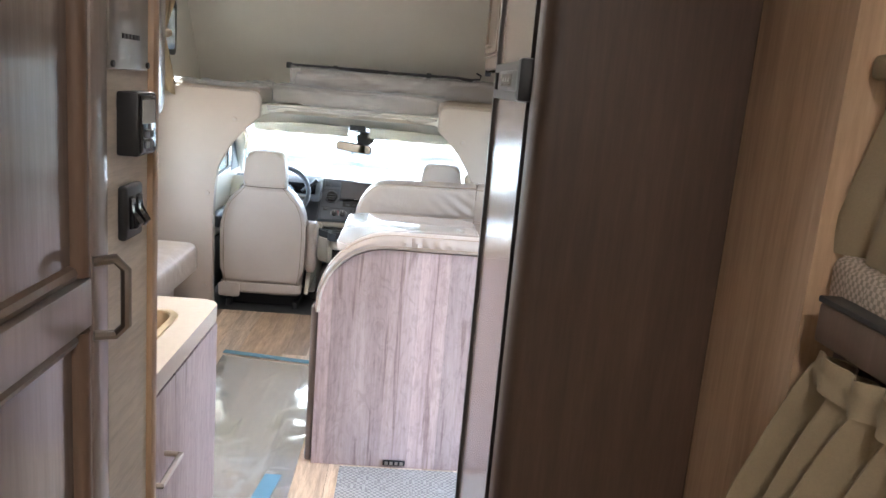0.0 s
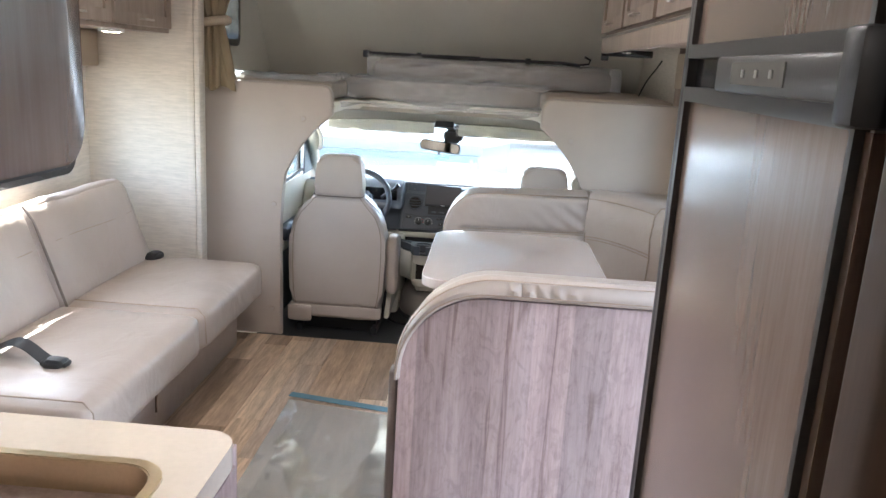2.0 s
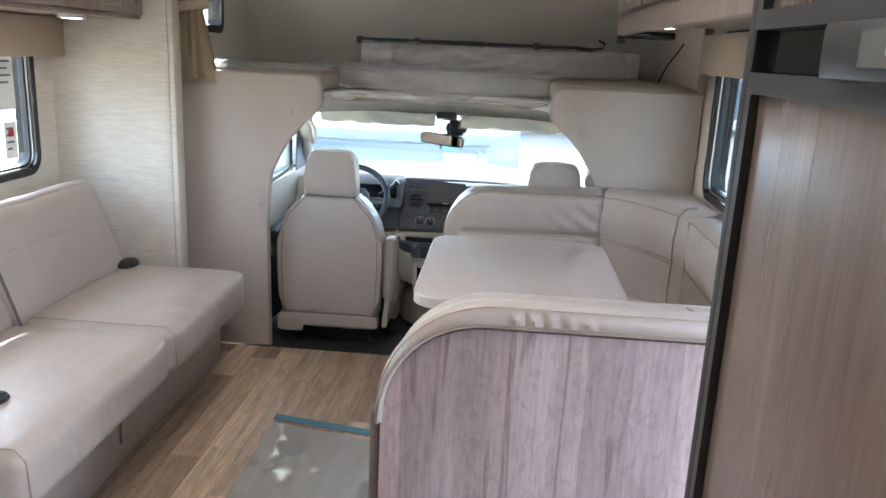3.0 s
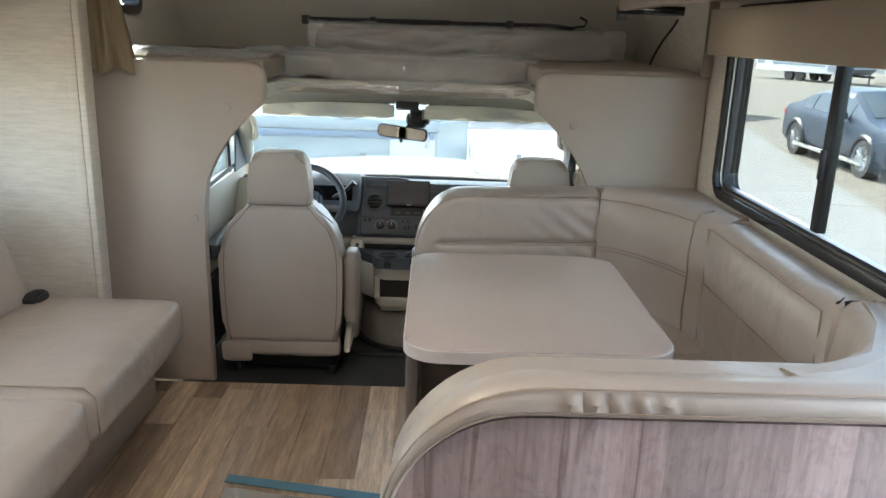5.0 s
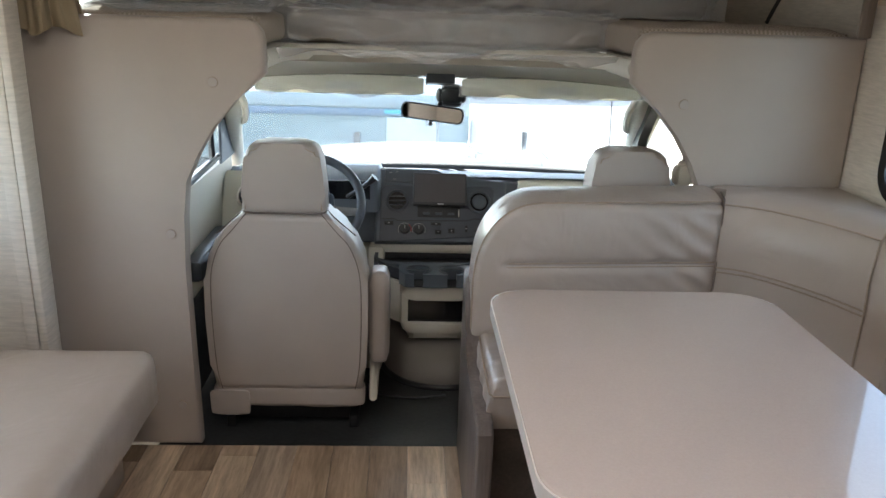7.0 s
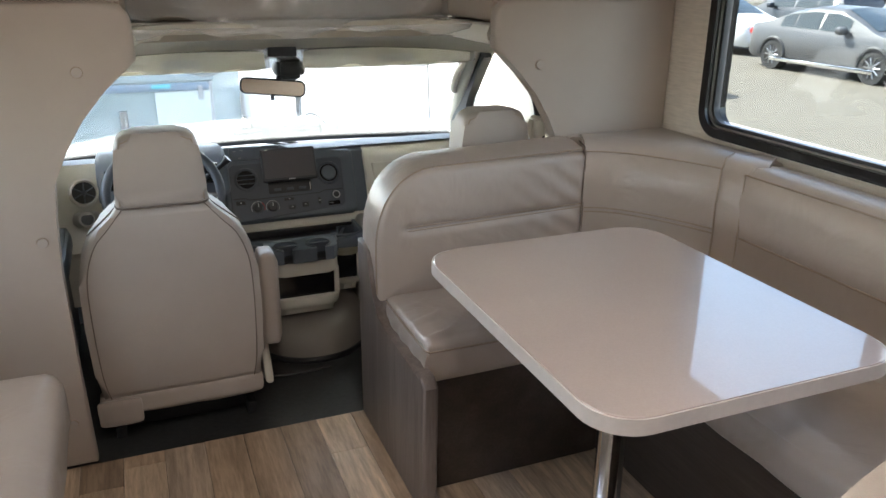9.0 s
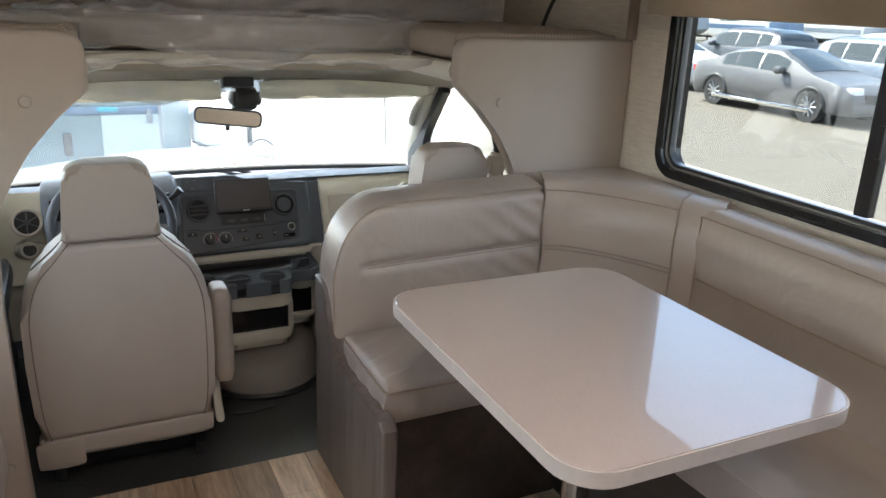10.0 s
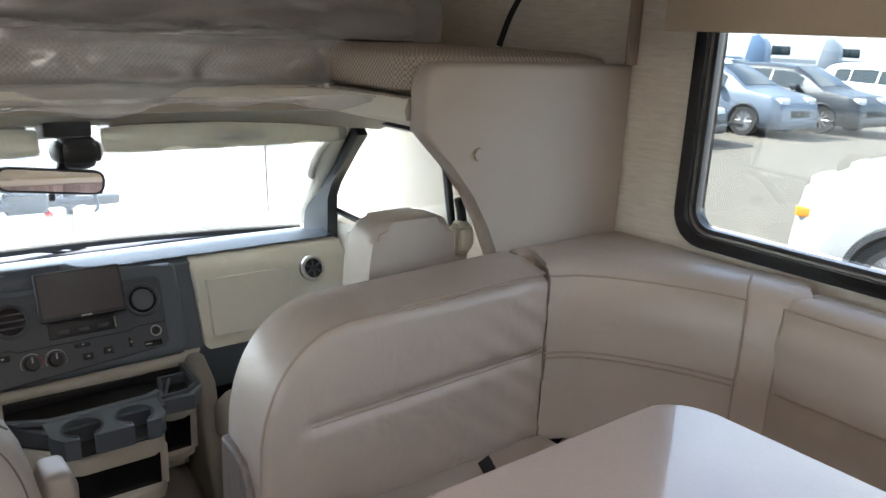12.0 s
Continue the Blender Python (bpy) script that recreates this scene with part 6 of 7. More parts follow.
part("shell", sheet(cover_fn, 36, 12, 0.01), COVER, g)
part("lid", prism([(p[0], p[1]) for p in [cover_fn(u, 1.0) for u in np.linspace(0, 1, 25)]], "z", 0.32, 0.352, 0.008, 2), COVER, g)
part("foot_flange", tube([(cover_fn(u, 0)[0], cover_fn(u, 0)[1] - 0.008, -0.006) for u in np.linspace(0, 1, 33)], 0.012, 6), BLACK, g)
part("side_wedge", prism([(5.10, -0.012), (5.32, 0.43), (5.46, 0.43), (5.46, -0.012)], "x", -0.61, -0.54, 0.02, 2), CREAM, g, "cream left flank")
part("side_wedge", prism([(5.12, -0.012), (5.25, 0.38), (5.34, 0.432), (5.46, 0.432), (5.46, -0.012)], "x", -0.068, -0.005, 0.025, 3), CONSOLE, g, "beige right flank")
c = thing("centre_console", (-0.29, 5.15, 0.1), "cream and black console with two cup holders and bins", "console")


def plan_bin(x0, x1, y0, y1, z0, z1, p0, p1, name):
    """A bin with a rounded front; its pocket opens between the heights p0 and p1."""
    def outline(i):
        return [(x0 - 0.03 + i, y1), (x0 + i, y0 + 0.05), (x0 + 0.015 + i, y0 + 0.018 + i), (x0 + 0.045, y0 + i), (x1 - 0.045, y0 + i), (x1 - 0.015 - i, y0 + 0.018 + i), (x1 - i, y0 + 0.05), (x1 - i, y1)]
    b = prism(outline(0), "z", p1, z1, 0.006, 2)
    prism(outline(0), "z", z0 + 0.03, p0, 0.006, 2, bm=b)
    prism(outline(0.02), "z", z0, z0 + 0.035, 0.012, 3, bm=b)
    box(x0 - 0.002, x0 + 0.022, y0 + 0.03, y1, p0 - 0.01, p1 + 0.01, bm=b)
    box(x1 - 0.022, x1 - 0.001, y0 + 0.03, y1, p0 - 0.01, p1 + 0.01, bm=b)
    o = part("bin", b, CREAM, c)
    part("bin_pocket", box(x0 + 0.022, x1 - 0.022, y0 + 0.024, y1 - 0.01, p0 - 0.008, p1 + 0.008), GLOSS_BLACK, o, "dark bin pocket")


plan_bin(-0.465, -0.205, 5.065, 5.32, 0.136, 0.364, 0.208, 0.300, "a")
plan_bin(-0.20, -0.075, 5.205, 5.36, 0.15, 0.372, 0.203, 0.306, "b")
tray = [(-0.575, 5.38), (-0.580, 5.25), (-0.53, 5.16), (-0.47, 5.10), (-0.20, 5.11), (-0.195, 5.16), (-0.11, 5.17), (-0.075, 5.20), (-0.070, 5.38)]
mid = Vector((-0.31, 5.25))
inset = [((x - mid.x) * 0.95 + mid.x, (y - mid.y) * 0.90 + mid.y) for x, y in tray]
part("tray", prism(tray, "z", 0.366, 0.376, 0.003, 1), BLACK, c, "dark tray")
part("tray_rim", ring(tray, inset, "z", 0.374, 0.412), DASH_TRIM, c)
part("side_flank", prism([(-0.585, 5.38), (-0.588, 5.25), (-0.535, 5.155), (-0.475, 5.09), (-0.465, 5.115), (-0.50, 5.38)], "z", 0.20, 0.366, 0.008, 2), CREAM, c, "cream flank beside the bin")


def keyhole(cx, cy, r, slot, y_front):
    """Outline of a round well that opens through a slot in the front edge."""
    a0 = math.asin(slot / r)
    arc = [(cx + r * math.sin(a), cy - r * math.cos(a)) for a in np.linspace(-a0, a0 - 2 * math.pi, 25)]
    return [(cx - slot, y_front)] + arc + [(cx + slot, y_front)]


cups = [(-0.405, 5.098), (-0.281, 5.098)]
front_edge = [(-0.480, 5.165), (-0.478, 5.085), (-0.455, 5.048)]
for cx, cy in cups:
    front_edge += keyhole(cx, cy, 0.044, 0.017, 5.043)
front_edge += [(-0.232, 5.046), (-0.212, 5.075), (-0.205, 5.165)]
part("cup_holder", prism(front_edge, "z", 0.362, 0.414), DASH, c, "dark double cup holder with open slots")
for cx, cy in cups:
    b = disc((cx, cy, 0.367), (0, 0, 1), 0.0435, 0.006, 24)
    box(cx - 0.0165, cx + 0.0165, 5.046, 5.07, 0.363, 0.369, bm=b)
    part("cup_well", b, BLACK, c)
    part("cup_lip", tube([(cx + 0.0465 * math.sin(a), cy - 0.0465 * math.cos(a), 0.415) for a in np.linspace(0.42, 2 * math.pi - 0.42, 25)], 0.0035, 6), DASH_TRIM, c)
part("divider", tube([(-0.56, 5.24, 0.398), (-0.46, 5.185, 0.402), (-0.22, 5.19, 0.402), (-0.19, 5.21, 0.402)], 0.012, 8), DASH, c)
part("side_tray", ring([(-0.20, 5.15), (-0.112, 5.145), (-0.075, 5.19), (-0.075, 5.30), (-0.16, 5.30)], [(-0.185, 5.165), (-0.12, 5.16), (-0.088, 5.195), (-0.088, 5.29), (-0.155, 5.29)], "z", 0.362, 0.404), DASH, c, "small dark side tray")
part("side_lever", tube([(-0.195, 5.165, 0.392), (-0.165, 5.22, 0.394), (-0.135, 5.285, 0.396)], 0.009, 8, flat=0.6), DASH_TRIM, c)
part("tray_back", box(-0.575, -0.072, 5.34, 5.362, 0.376, 0.402, 0.004), BLACK, c)
part("top_trim", prism([(5.366, 0.385), (5.345, 0.404), (5.342, 0.418), (5.352, 0.436), (5.40, 0.455), (5.42, 0.385)], "x", -0.60, -0.01, 0.006, 2), CREAM, c)
part("cable", tube(curve_pts([(-0.56, 5.10, 0.44), (-0.60, 5.03, 0.20), (-0.62, 4.97, 0.06), (-0.56, 4.92, 0.0), (-0.44, 4.88, -0.005), (-0.30, 4.90, -0.005)]), 0.006, 6), BLACK, c)
part("plug", box(-0.60, -0.575, 4.965, 4.99, 0.0, 0.06, 0.005), BLACK, c)

# ---- things on the living-area floor ----
f = thing("floor_film", (-0.57, 3.0, 0), "clear protective plastic film taped to the floor", "plastic sheet")
part("film", sheet(lambda u, v: (-0.85 + 0.53 * u, 2.15 + 1.62 * v - 0.09 * u * v, 0.003 + 0.006 * abs(noise.noise(Vector((u * 5, v * 9, 0.5)))) + (0.012 * max(0, 1 - abs(u - 0.12) * 14) * abs(noise.noise(Vector((1.0, v * 14, 0)))))), 30, 60, 0.0006), FILM, f)
part("tape", prism([(-0.86, 3.80), (-0.31, 3.70), (-0.31, 3.745), (-0.855, 3.845)], "z", 0.0045, 0.006), TAPE, f, "blue adhesive tape")
part("tape", prism([(-0.44, 2.40), (-0.38, 2.40), (-0.36, 2.58), (-0.42, 2.58)], "z", 0.011, 0.0125), TAPE, f)
r = thing("carpet_mat", (0.06, 2.55, 0), "pale grey tweed carpet offcut on the floor", "mat")
part("weave", sheet(lambda u, v: (-0.16 + 0.45 * u, 2.30 + 0.375 * v, 0.010 + 0.003 * noise.noise(Vector((u * 40, v * 40, 0)))), 40, 34, 0.008), CARPET, r)
v = thing("floor_vent", (0.06, 2.69, 0), "small black grille at the foot of the bench", "vent")
part("grille", box(0.0, 0.085, 2.694, 2.703, 0.012, 0.032, 0.002), BLACK, v)
for q in range(4):
    part("slat", box(0.008 + 0.019 * q, 0.02 + 0.019 * q, 2.6915, 2.695, 0.016, 0.028), STEEL, v)

# ---- outside ----
GZ = -0.80
ground = solo("ground", sheet(lambda u, v: (-2500 + 5000 * u, -2500 + 5000 * v, GZ), 8, 8), plain("asphalt", (0.105, 0.091, 0.070), 0.9, 0, 1.5, 0.12, 0.2), "sunlit tan-grey parking lot", "ground", "structure")
# lighter ground ahead: the glare there is put into its colour
solo("pavement", prism([(-30, 6.6), (5.0, 6.6), (9.0, 26), (9, 60), (-30, 60)], "z", GZ - 0.2, GZ + 0.006), plain("glare_ground", (0.135, 0.130, 0.120), 0.8, 0, 2.0, 0.06, 0.2), "lot ground ahead of the cab, coloured lighter for glare", "pavement", "structure")
GREY_STEEL = plain("grey_steel", (0.12, 0.13, 0.14), 0.5)
RUB, RIM, CARGLASS, LAMP_RED, LAMP_CLEAR, AMBER = plain("tyre", (0.02, 0.02, 0.02), 0.8), plain("alloy", (0.35, 0.35, 0.36), 0.3, 0.9), plain("car_glass", (0.02, 0.03, 0.035), 0.05, 0.0, 10, 0.05, 0.0), plain("tail_lamp", (0.45, 0.02, 0.02), 0.2), plain("head_lamp", (0.6, 0.62, 0.65), 0.1), plain("amber_lamp", (0.8, 0.22, 0.02), 0.3)


def car(name, kind, colour, at, heading, label, dark_rim=False):
    """A parked car: local x forward, y left, z up from the ground."""
    paint = plain(name + "_paint" + str(colour), colour, 0.38, 0.1, 300, 0.04, 0.0, 0.12)
    t = thing(name, (0, 0, 0), label, "car", "parked cars")
    if kind == "sedan":
        L, W, st = 4.75, 0.92, dict(x=(-2.37, -2.30, -1.75, -1.15, -0.5, 0.25, 0.75, 1.35, 2.1, 2.32, 2.37), top=(0.75, 0.98, 1.08, 1.34, 1.46, 1.44, 1.25, 0.98, 0.83, 0.68, 0.55), belt=(0.74, 0.93, 0.97, 0.96, 0.94, 0.92, 0.92, 0.93, 0.80, 0.66, 0.54))
    elif kind == "suv":
        L, W, st = 4.6, 0.94, dict(x=(-2.28, -2.2, -2.0, -1.6, -0.6, 0.3, 0.75, 1.25, 2.0, 2.25, 2.3), top=(0.85, 1.25, 1.55, 1.66, 1.70, 1.66, 1.45, 1.12, 1.0, 0.82, 0.62), belt=(0.84, 1.08, 1.10, 1.10, 1.08, 1.06, 1.05, 1.06, 0.97, 0.80, 0.61))
    else:
        L, W, st = 5.6, 1.0, dict(x=(-2.8, -2.78, -1.0, -0.95, -0.7, 0.5, 0.8, 1.3, 2.5, 2.75, 2.8), top=(1.12, 1.14, 1.14, 1.8, 1.92, 1.9, 1.75, 1.28, 1.2, 1.05, 0.75), belt=(1.11, 1.12, 1.12, 1.18, 1.2, 1.2, 1.2, 1.22, 1.15, 1.0, 0.74))
    xs = np.unique(np.concatenate([np.linspace(-L / 2, L / 2, 44), st["x"]]))

    def sect(x, off=0.0):
        tp, be = np.interp(x, st["x"], st["top"]), np.interp(x, st["x"], st["belt"])
        e = min(1.0, (1 - abs(x) / (L / 2 + 0.02)) * 9)
        w = W * (0.80 + 0.20 * max(0, e) ** 0.5) + off
        gh = max(0.0, tp - be)
        wr = w * (0.95 - 0.34 * min(1, gh / 0.75))
        return [(w * 0.9, 0.24), (w, 0.36), (w + 0.01, 0.60), (w * 0.985, be - 0.10), (w * 0.95, be), (w * 0.945 - (w * 0.945 - wr) * 0.88, be + gh * 0.86), (wr * 0.86, tp - 0.012 + off), (wr * 0.45, tp + 0.012 + off), (0.0, tp + 0.018 + off)]
    b = bmesh.new()
    rows = []
    for x in xs:
        s = sect(x)
        rows.append([b.verts.new((x, y, z)) for y, z in s] + [b.verts.new((x, -y, z)) for y, z in s[-2::-1]])
    for i in range(len(rows) - 1):
        for j in range(len(rows[0]) - 1):
            b.faces.new((rows[i][j], rows[i][j + 1], rows[i + 1][j + 1], rows[i + 1][j]))
    b.faces.new(rows[0])
    b.faces.new(rows[-1][::-1])
    part("body", b, paint, t)
    cab0, cab1 = (-1.55, 0.72) if kind == "sedan" else (-2.0, 0.72) if kind == "suv" else (-0.9, 0.75)

    def glass(x0, x1, side):
        def fn(u, v):
            x = x0 + (x1 - x0) * u
            s = sect(x, 0.006)
            a, c = s[4], s[5]
            f = 0.10 + 0.80 * v
            return (x, side * (a[0] + (c[0] - a[0]) * f + 0.006), a[1] + (c[1] - a[1]) * f)
        return sheet(fn, 6, 2, 0.004)
    mids = {"sedan": ((-1.32, -0.95), (-0.90, -0.22), (-0.14, 0.62)), "suv": ((-1.75, -1.25), (-1.2, -0.35), (-0.27, 0.65)), "pickup": ((-0.75, -0.1), (0.0, 0.75))}[kind]
    for side in (1, -1):
        for a, c in mids:
            part("side_window", glass(a, c, side), CARGLASS, t)
        part("mirror", cushion(0.48, 0.66, side * W - 0.02 if side > 0 else -W - 0.18, side * W + 0.18 if side > 0 else -W + 0.02, st["belt"][5] + 0.02, st["belt"][5] + 0.16, 0.04, 5), paint, t)
        part("headlight", cushion(L / 2 - 0.42, L / 2 - 0.06, side * 0.58 - 0.17, side * 0.58 + 0.17, st["belt"][-3] - 0.16, st["belt"][-3] - 0.01, 0.04, 6), LAMP_CLEAR, t)
        part("tail_light", cushion(-L / 2 - 0.005, -L / 2 + 0.25, side * 0.68 - 0.16, side * 0.68 + 0.16, st["belt"][0] + 0.0, st["belt"][0] + 0.15, 0.03, 5), LAMP_RED, t)
        part("sill", box(-L / 2 + 0.9, L / 2 - 0.9, side * W - 0.03, side * W + 0.015, 0.20, 0.29, 0.01), CHROME if kind == "sedan" else BLACK, t)
        if kind == "pickup":
            part("turn_signal", box(L / 2 - 0.30, L / 2 - 0.03, side * 0.80 - 0.14, side * 0.80 + 0.14, 0.80, 0.88, 0.01), AMBER, t)

    def screen(x0, x1):
        def fn(u, v):
            x = x0 + (x1 - x0) * v
            s = sect(x, 0.0)
            k = (u - 0.5) * 2
            z = s[8][1] - (s[8][1] - s[6][1]) * k * k + 0.012
            return (x, k * s[6][0] * 0.98, z)
        return sheet(fn, 8, 5, 0.004)
    part("windscreen", screen(cab1 - 0.42, cab1 + (0.50 if kind == "sedan" else 0.42)), CARGLASS, t)
    part("rear_window", screen(cab0 - 0.12, cab0 + 0.42), CARGLASS, t) if kind != "pickup" else None
    part("grille", box(L / 2 - 0.10, L / 2 + 0.012, -0.42, 0.42, 0.50, 0.68 if kind != "pickup" else 0.98, 0.02), BLACK, t)
    part("bumper", box(L / 2 - 0.16, L / 2 + 0.03, -W * 0.84, W * 0.84, 0.27, 0.47, 0.04, 3), CHROME if kind == "pickup" else paint, t)
    wb = {"sedan": 1.43, "suv": 1.36, "pickup": 1.85}[kind]
    R = {"sedan": 0.335, "suv": 0.36, "pickup": 0.40}[kind]
    for wx in (-wb, wb):
        for side in (1, -1):
            part("wheel_arch", tube([(wx + (R + 0.045) * math.cos(a), side * (W + 0.004), R + (R + 0.045) * math.sin(a)) for a in np.linspace(0.0, math.pi, 17)], 0.05, 6), BLACK, t)
            wh = part("wheel", disc((wx, side * (W - 0.10), R), (0, 1, 0), R * 0.70, 0.215, 24), RIM if not dark_rim else BLACK, t)
            part("tyre", ring([(wx + R * math.cos(a), R + R * math.sin(a)) for a in np.linspace(0, 2 * math.pi, 29)[:-1]], [(wx + R * 0.69 * math.cos(a), R + R * 0.69 * math.sin(a)) for a in np.linspace(0, 2 * math.pi, 29)[:-1]], "y", side * (W - 0.22), side * (W + 0.022)), RUB, wh)
            b = bmesh.new()
            for q in range(10):
                a = 2 * math.pi * q / 10
                tube([(wx + 0.06 * math.cos(a), side * (W + 0.012), R + 0.06 * math.sin(a)), (wx + R * 0.66 * math.cos(a), side * (W + 0.012), R + R * 0.66 * math.sin(a))], 0.018, 5, bm=b)
            disc((wx, side * (W + 0.012), R), (0, 1, 0), 0.07, 0.03, 14, bm=b)
            part("rim", b, RIM, wh)
    t.location = at
    t.rotation_euler = (0, 0, radians(heading))
    return t


car("sedan_car", "sedan", (0.075, 0.075, 0.078), (14.2, 15.4, GZ), -92, "grey four-door sedan parked in the lot", True)
car("sedan_car", "sedan", (0.022, 0.033, 0.052), (8.35, 16.45, GZ), -92, "dark blue-grey sedan parked in the lot", False)
car("suv_car", "suv", (0.105, 0.128, 0.165), (17.95, 15.2, GZ), -92, "silver-blue SUV parked in the lot")
car("suv_car", "suv", (0.030, 0.033, 0.038), (20.6, 14.6, GZ), -92, "dark grey SUV parked in the lot", True)
car("sedan_car", "sedan", (0.5, 0.5, 0.5), (15.6, 21.6, GZ), -92, "white sedan parked behind the first row")
car("suv_car", "suv", (0.035, 0.04, 0.05), (19.6, 22.0, GZ), 88, "black SUV parked in the second row")
car("suv_car", "suv", (0.5, 0.5, 0.5), (23.6, 18.6, GZ), -92, "white SUV parked in the lot")
car("suv_car", "suv", (0.45, 0.47, 0.45), (27.0, 14.5, GZ), -92, "pale silver SUV parked in the lot")
car("suv_car", "suv", (0.62, 0.62, 0.62), (31.0, 16.5, GZ), -92, "white SUV parked farther off")
car("pickup_car", "pickup", (0.36, 0.36, 0.355), (6.96, 3.88, GZ), 100, "white pickup truck with a chrome bumper and amber signal")


def travel_trailer(at, heading, length, tint, label):
    """A far white travel trailer with a blue-grey end cap."""
    t = thing("travel_trailer", (0, 0, 0), label, "trailer", "travel trailers")
    side = [(-length / 2, 0.55), (length / 2 - 0.5, 0.55), (length / 2, 0.9), (length / 2 - 0.15, 2.3), (length / 2 - 0.7, 3.05), (-length / 2, 3.05)]
    part("body", prism(side, "y", -1.2, 1.2, 0.06, 2), WHITE, t)
    cap = [(length / 2 - 1.5, 0.7), (length / 2 - 0.45, 0.56), (length / 2 + 0.02, 0.9), (length / 2 - 0.13, 2.3), (length / 2 - 0.68, 3.0), (length / 2 - 1.2, 2.8)]
    part("front_cap", prism(cap, "y", -1.215, 1.215, 0.05, 2), tint, t, "blue-grey end cap")
    for sy in (-1, 1):
        part("window", box(-1.2, 0.2, sy * 1.205 - 0.012, sy * 1.205 + 0.012, 1.5, 2.2, 0.01), CARGLASS, t)
        part("door", box(-length / 2 + 0.8, -length / 2 + 1.5, sy * 1.205 - 0.012, sy * 1.205 + 0.012, 0.7, 2.6, 0.01), WHITE, t)
        part("stripe", box(-length / 2 + 0.1, length / 2 - 1.6, sy * 1.21 - 0.006, sy * 1.21 + 0.006, 0.95, 1.25), tint, t)
        for wx in (-0.8, 0.1):
            part("wheel", disc((wx, sy * 1.05, 0.36), (0, 1, 0), 0.36, 0.22, 20), RUB, t)
    part("hitch", tube([(length / 2 - 0.6, 0, 0.5), (length / 2 + 0.9, 0, 0.5)], 0.07, 6), BLACK, t)
    part("jack_foot", tube([(length / 2 + 0.6, 0, 0.0), (length / 2 + 0.6, 0, 0.7)], 0.05, 6), BLACK, t)
    t.location, t.rotation_euler = at, (0, 0, radians(heading))


BLUE_CAP, GREY_CAP = plain("cap_blue", (0.10, 0.16, 0.26), 0.4), plain("cap_grey", (0.22, 0.25, 0.29), 0.4)
for q in range(11):
    travel_trailer((24 + 6.0 * q, 52 - 2.6 * q, GZ), -70, 7.5, BLUE_CAP if q % 2 else GREY_CAP, "white travel trailer with a blue-grey front cap")
travel_trailer((6.0, 30, GZ), -50, 8, GREY_CAP, "white travel trailer standing at the lot's edge")

# box trailer and motorhome ahead of the windscreen
t = thing("cargo_trailer", (-2.6, 10.6, GZ), "pale blue-grey box trailer with drawbar and jack", "trailer")
body = plain("trailer_skin", (0.070, 0.105, 0.115), 0.4, 0.0, 40, 0.10, 0.0)
part("body", box(-5.2, -0.16, 10.0, 12.2, GZ + 0.45, GZ + 1.30, 0.03), body, t, "pale blue-grey box body")
# the sky-lit roof is put into a paler colour than the body's
part("lid", box(-5.23, -0.13, 9.975, 12.225, GZ + 1.19, GZ + 1.33, 0.02), plain("skylit_trailer_lid", (0.13, 0.165, 0.185), 0.4, 0, 30, 0.06, 0.0), t, "flat lid, painted paler for the sky on it")
part("side_panel", box(-0.675, -0.17, 9.985, 10.0, GZ + 0.66, GZ + 1.10, 0.003), plain("trailer_white", (0.19, 0.225, 0.23), 0.4, 0, 30, 0.05, 0.0), t, "paler access panel")
part("nose", prism([(-0.16, 10.0), (0.215, 10.95), (0.215, 11.25), (-0.16, 12.2)], "z", GZ + 0.45, GZ + 1.30, 0.02, 1), body, t)
part("corner_trim", box(-0.185, -0.155, 9.98, 10.0, GZ + 0.45, GZ + 1.19, 0.004), GREY_STEEL, t)
part("roof_rail", box(-5.2, -0.19, 9.98, 10.0, GZ + 1.11, GZ + 1.18, 0.004), plain("trim_blue", (0.05, 0.085, 0.13), 0.4), t)
part("latch", box(-0.29, -0.24, 9.965, 9.985, GZ + 1.02, GZ + 1.15, 0.01), GREY_STEEL, t)
part("drawbar", tube([(0.0, 10.6, GZ + 0.55), (1.15, 11.08, GZ + 0.45)], 0.045, 6), BLACK, t)
part("drawbar", tube([(0.0, 11.6, GZ + 0.42), (1.15, 11.12, GZ + 0.45)], 0.045, 6), BLACK, t)
part("coupler", box(1.0, 1.32, 11.02, 11.18, GZ + 0.40, GZ + 0.50, 0.02), BLACK, t)
part("jack_head", box(0.80, 0.92, 11.0, 11.12, GZ + 0.40, GZ + 0.56, 0.015), BLACK, t)
part("battery_box", box(0.28, 0.62, 10.72, 10.9, GZ + 0.44, GZ + 0.62, 0.02), BLACK, t)
part("cable", tube(curve_pts([(0.2, 10.75, GZ + 0.70), (0.6, 10.8, GZ + 0.55), (0.95, 10.9, GZ + 0.66), (1.15, 11.0, GZ + 0.52)]), 0.014, 5), BLACK, t)
part("marker_lamp", box(-0.70, -0.53, 9.96, 9.98, GZ + 1.135, GZ + 1.175, 0.004), plain("marker_teal", (0.02, 0.20, 0.26), 0.3), t)
part("handle", box(-1.0, -0.93, 9.95, 9.985, GZ + 0.75, GZ + 0.95, 0.01), BLACK, t)
part("jack", tube([(0.86, 11.05, GZ + 0.02), (0.86, 11.05, GZ + 0.83)], 0.035, 8), BLACK, t)
part("propane_tank", cushion(0.25, 0.60, 10.9, 11.3, GZ + 0.56, GZ + 1.0, 0.12, 8), WHITE, t)
part("reflector", disc((0.62, 10.86, GZ + 0.42), (0, -1, 0), 0.035, 0.34, 16), LAMP_RED, t)
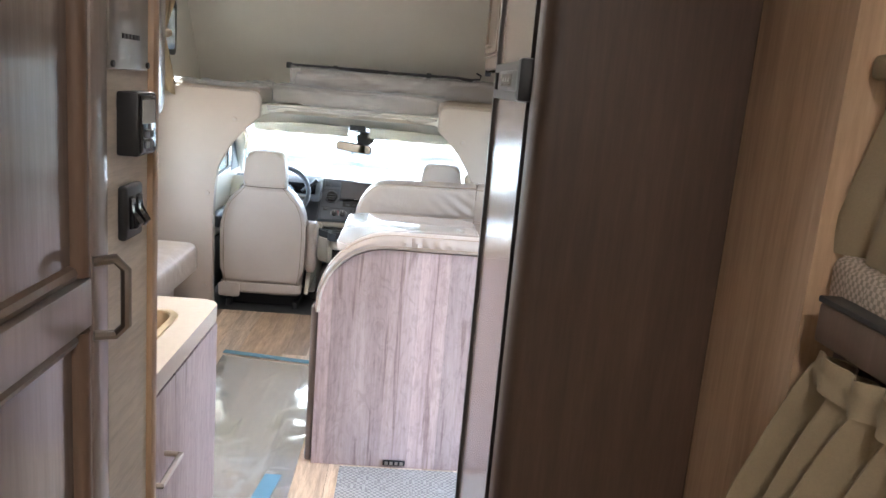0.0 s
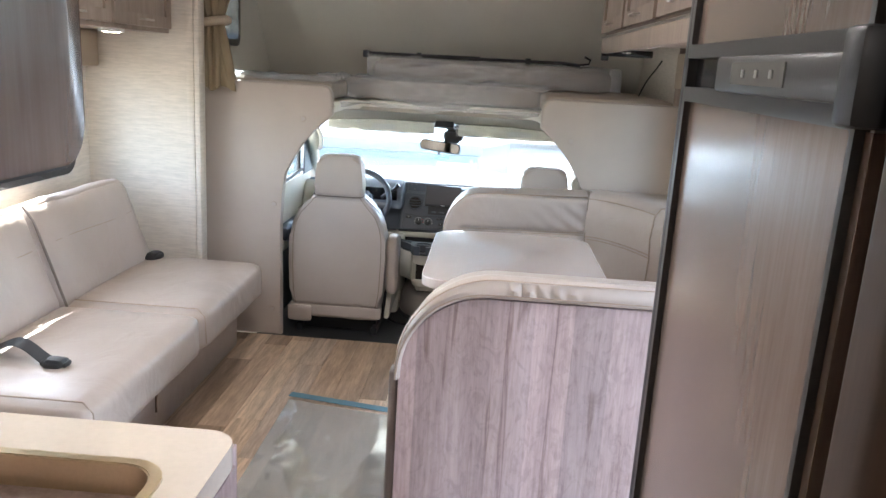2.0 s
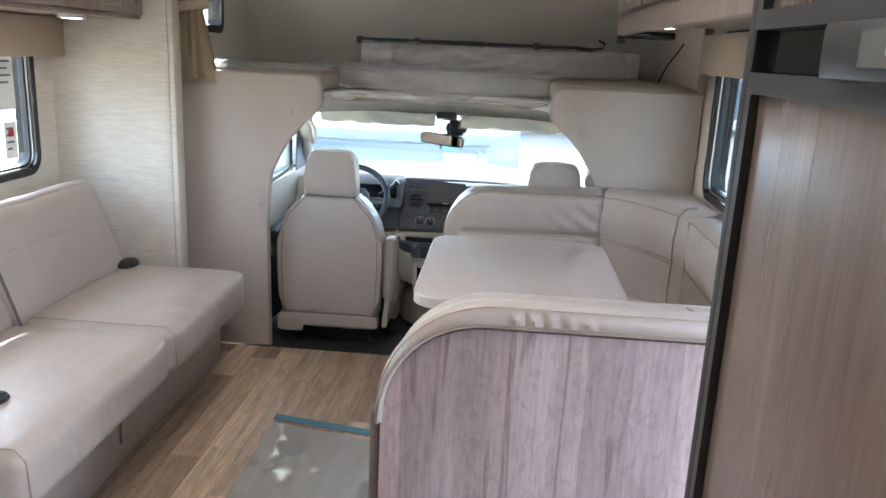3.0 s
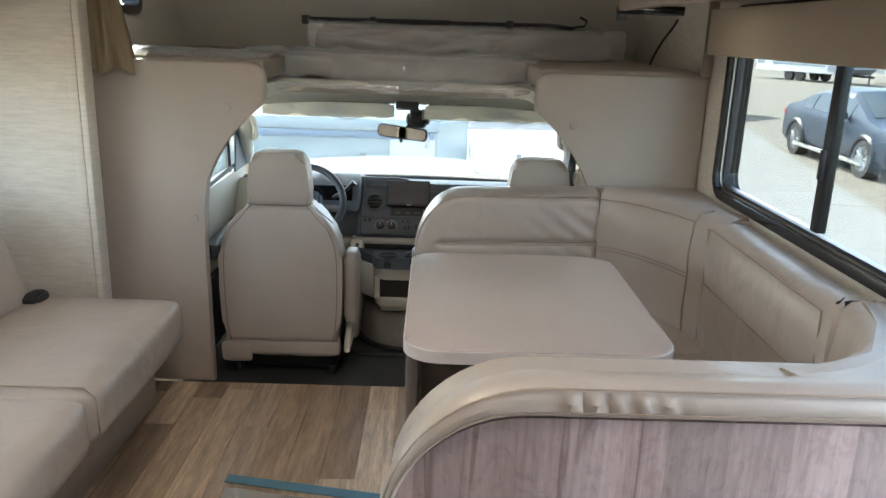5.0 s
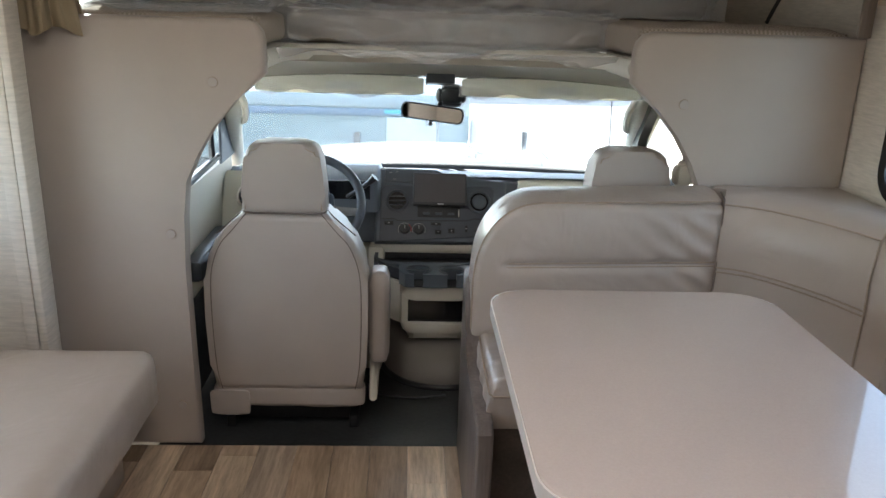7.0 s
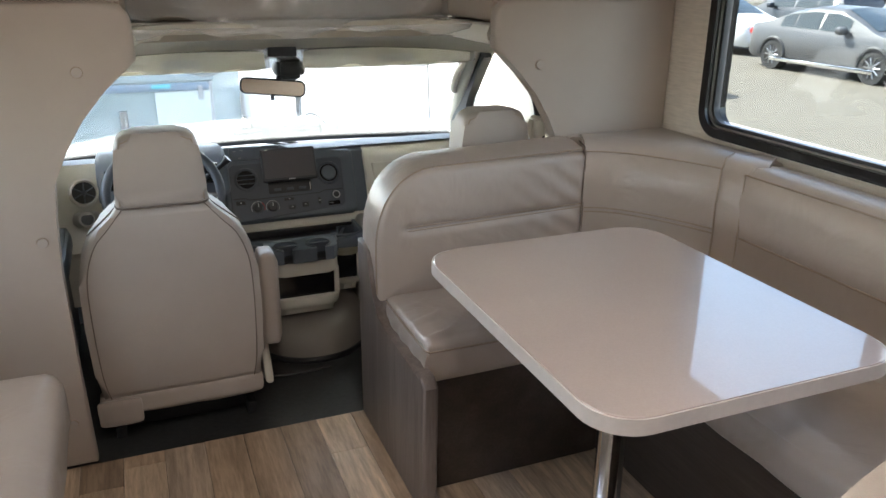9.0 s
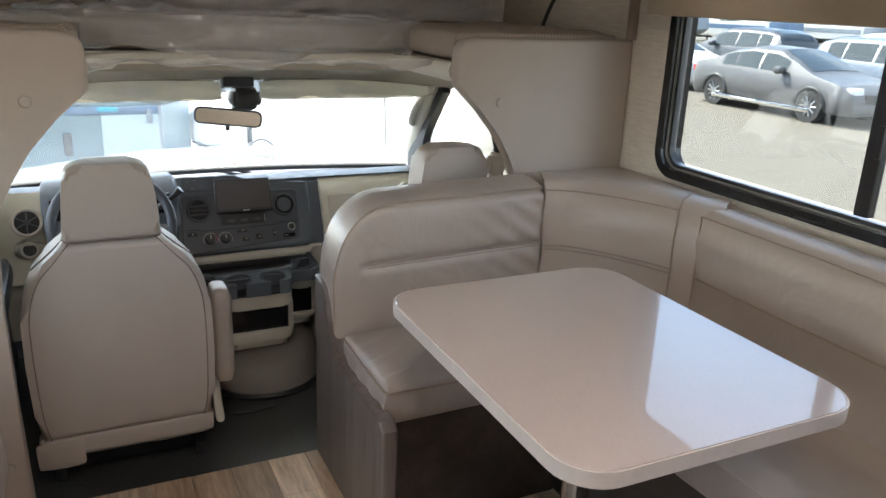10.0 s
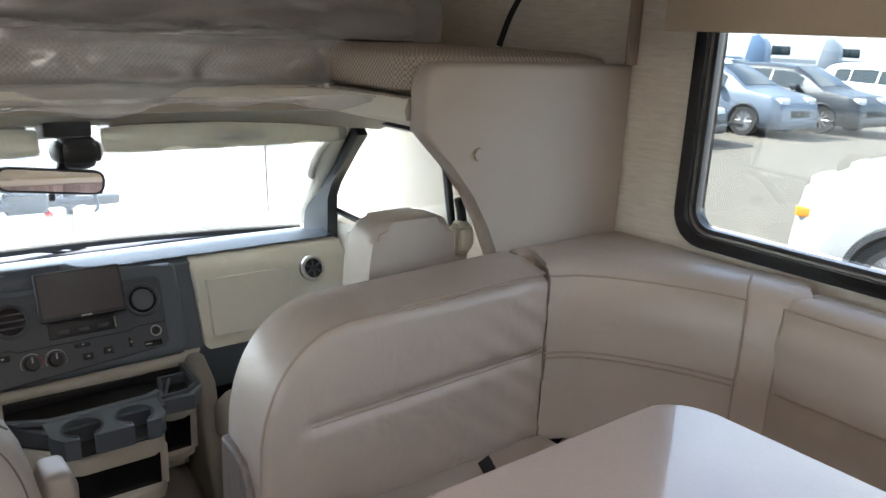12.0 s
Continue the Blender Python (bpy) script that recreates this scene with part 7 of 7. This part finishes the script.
part("chain", tube(curve_pts([(1.02, 10.78, GZ + 0.60), (1.05, 10.77, GZ + 0.45), (1.01, 10.77, GZ + 0.40)]), 0.018, 5), BLACK, t)
for wx in (-3.4, -2.5):
    part("wheel", disc((wx, 10.05, GZ + 0.33), (0, 1, 0), 0.33, 0.2, 20), RUB, t)
travel_trailer((-1.0, 24.0, GZ), 4, 11, BLUE_CAP, "long white trailer beyond the lighter ground")
# the van's own nose
h = thing("van_hood", (CX, 6.4, 0.4), "white van hood with wiper arms below the windscreen", "hood")
part("panel", sheet(lambda u, v: (CX + (u - 0.5) * (1.75 - 0.15 * v), 5.98 + 0.75 * v - 0.14 * (2 * u - 1) ** 2, 0.52 - 0.16 * v - 0.07 * (2 * u - 1) ** 2), 16, 8, 0.01), WHITE, h)
part("cowl", box(CX - 0.85, CX + 0.85, 5.91, 5.99, 0.56, 0.62, 0.01), BLACK, h)
for x0, x1, lift in ((0.60, 0.0, 0.0), (-0.06, -0.66, 0.012)):
    part("wiper_arm", tube(curve_pts([(x0, 5.96, 0.565 + lift), (x0 - 0.18, 5.945, 0.622 + lift), (x0 - 0.38, 5.93, 0.650 + lift)]), 0.008, 6), BLACK, h)
    part("wiper_blade", tube(curve_pts([(x0 - 0.10, 5.935, 0.590 + lift), (x0 - 0.35, 5.93, 0.636 + lift), (x1, 5.925, 0.634 + lift)]), 0.006, 5), BLACK, h)
part("antenna", tube([(0.520, 6.0, 0.58), (0.492, 5.985, 1.15)], 0.0035, 5), BLACK, h)

# ---- floor planks ----
rng = random.Random(4)
W_PL, L_PL = 0.118, 0.92
cache = {}
n = 0
xi = -1.50
while xi < 0.83:
    yj = YF - 0.004 - rng.random() * L_PL
    edges = [YF - 0.004]
    while yj > 1.95:
        edges.append(yj)
        yj -= L_PL
    edges.append(max(yj, 1.0))
    for hi, lo in zip(edges, edges[1:]):
        key = round(hi - lo, 3)
        if key not in cache:
            cache[key] = mesh_of("plank", box(0.0006, W_PL - 0.0006, 0.0006, key - 0.0006, -0.004, 0.0, 0.0008, 1), PLANK)
        o = new("plank", cache[key])
        o.parent = floor
        o.location = (xi, lo, 0.0)
        n += 1
    xi += W_PL
rest = bmesh.new()
xi = -1.50
while xi < 0.83:
    for q in range(4):
        box(xi + 0.0006, xi + W_PL - 0.0006, -1.29 + 0.57 * q, -1.29 + 0.57 * q + 0.5688, -0.004, 0.0, bm=rest)
    xi += W_PL
o = part("planks", rest, PLANK, floor, "vinyl planks of the rear passage")
tagged(o, kind="stuff")
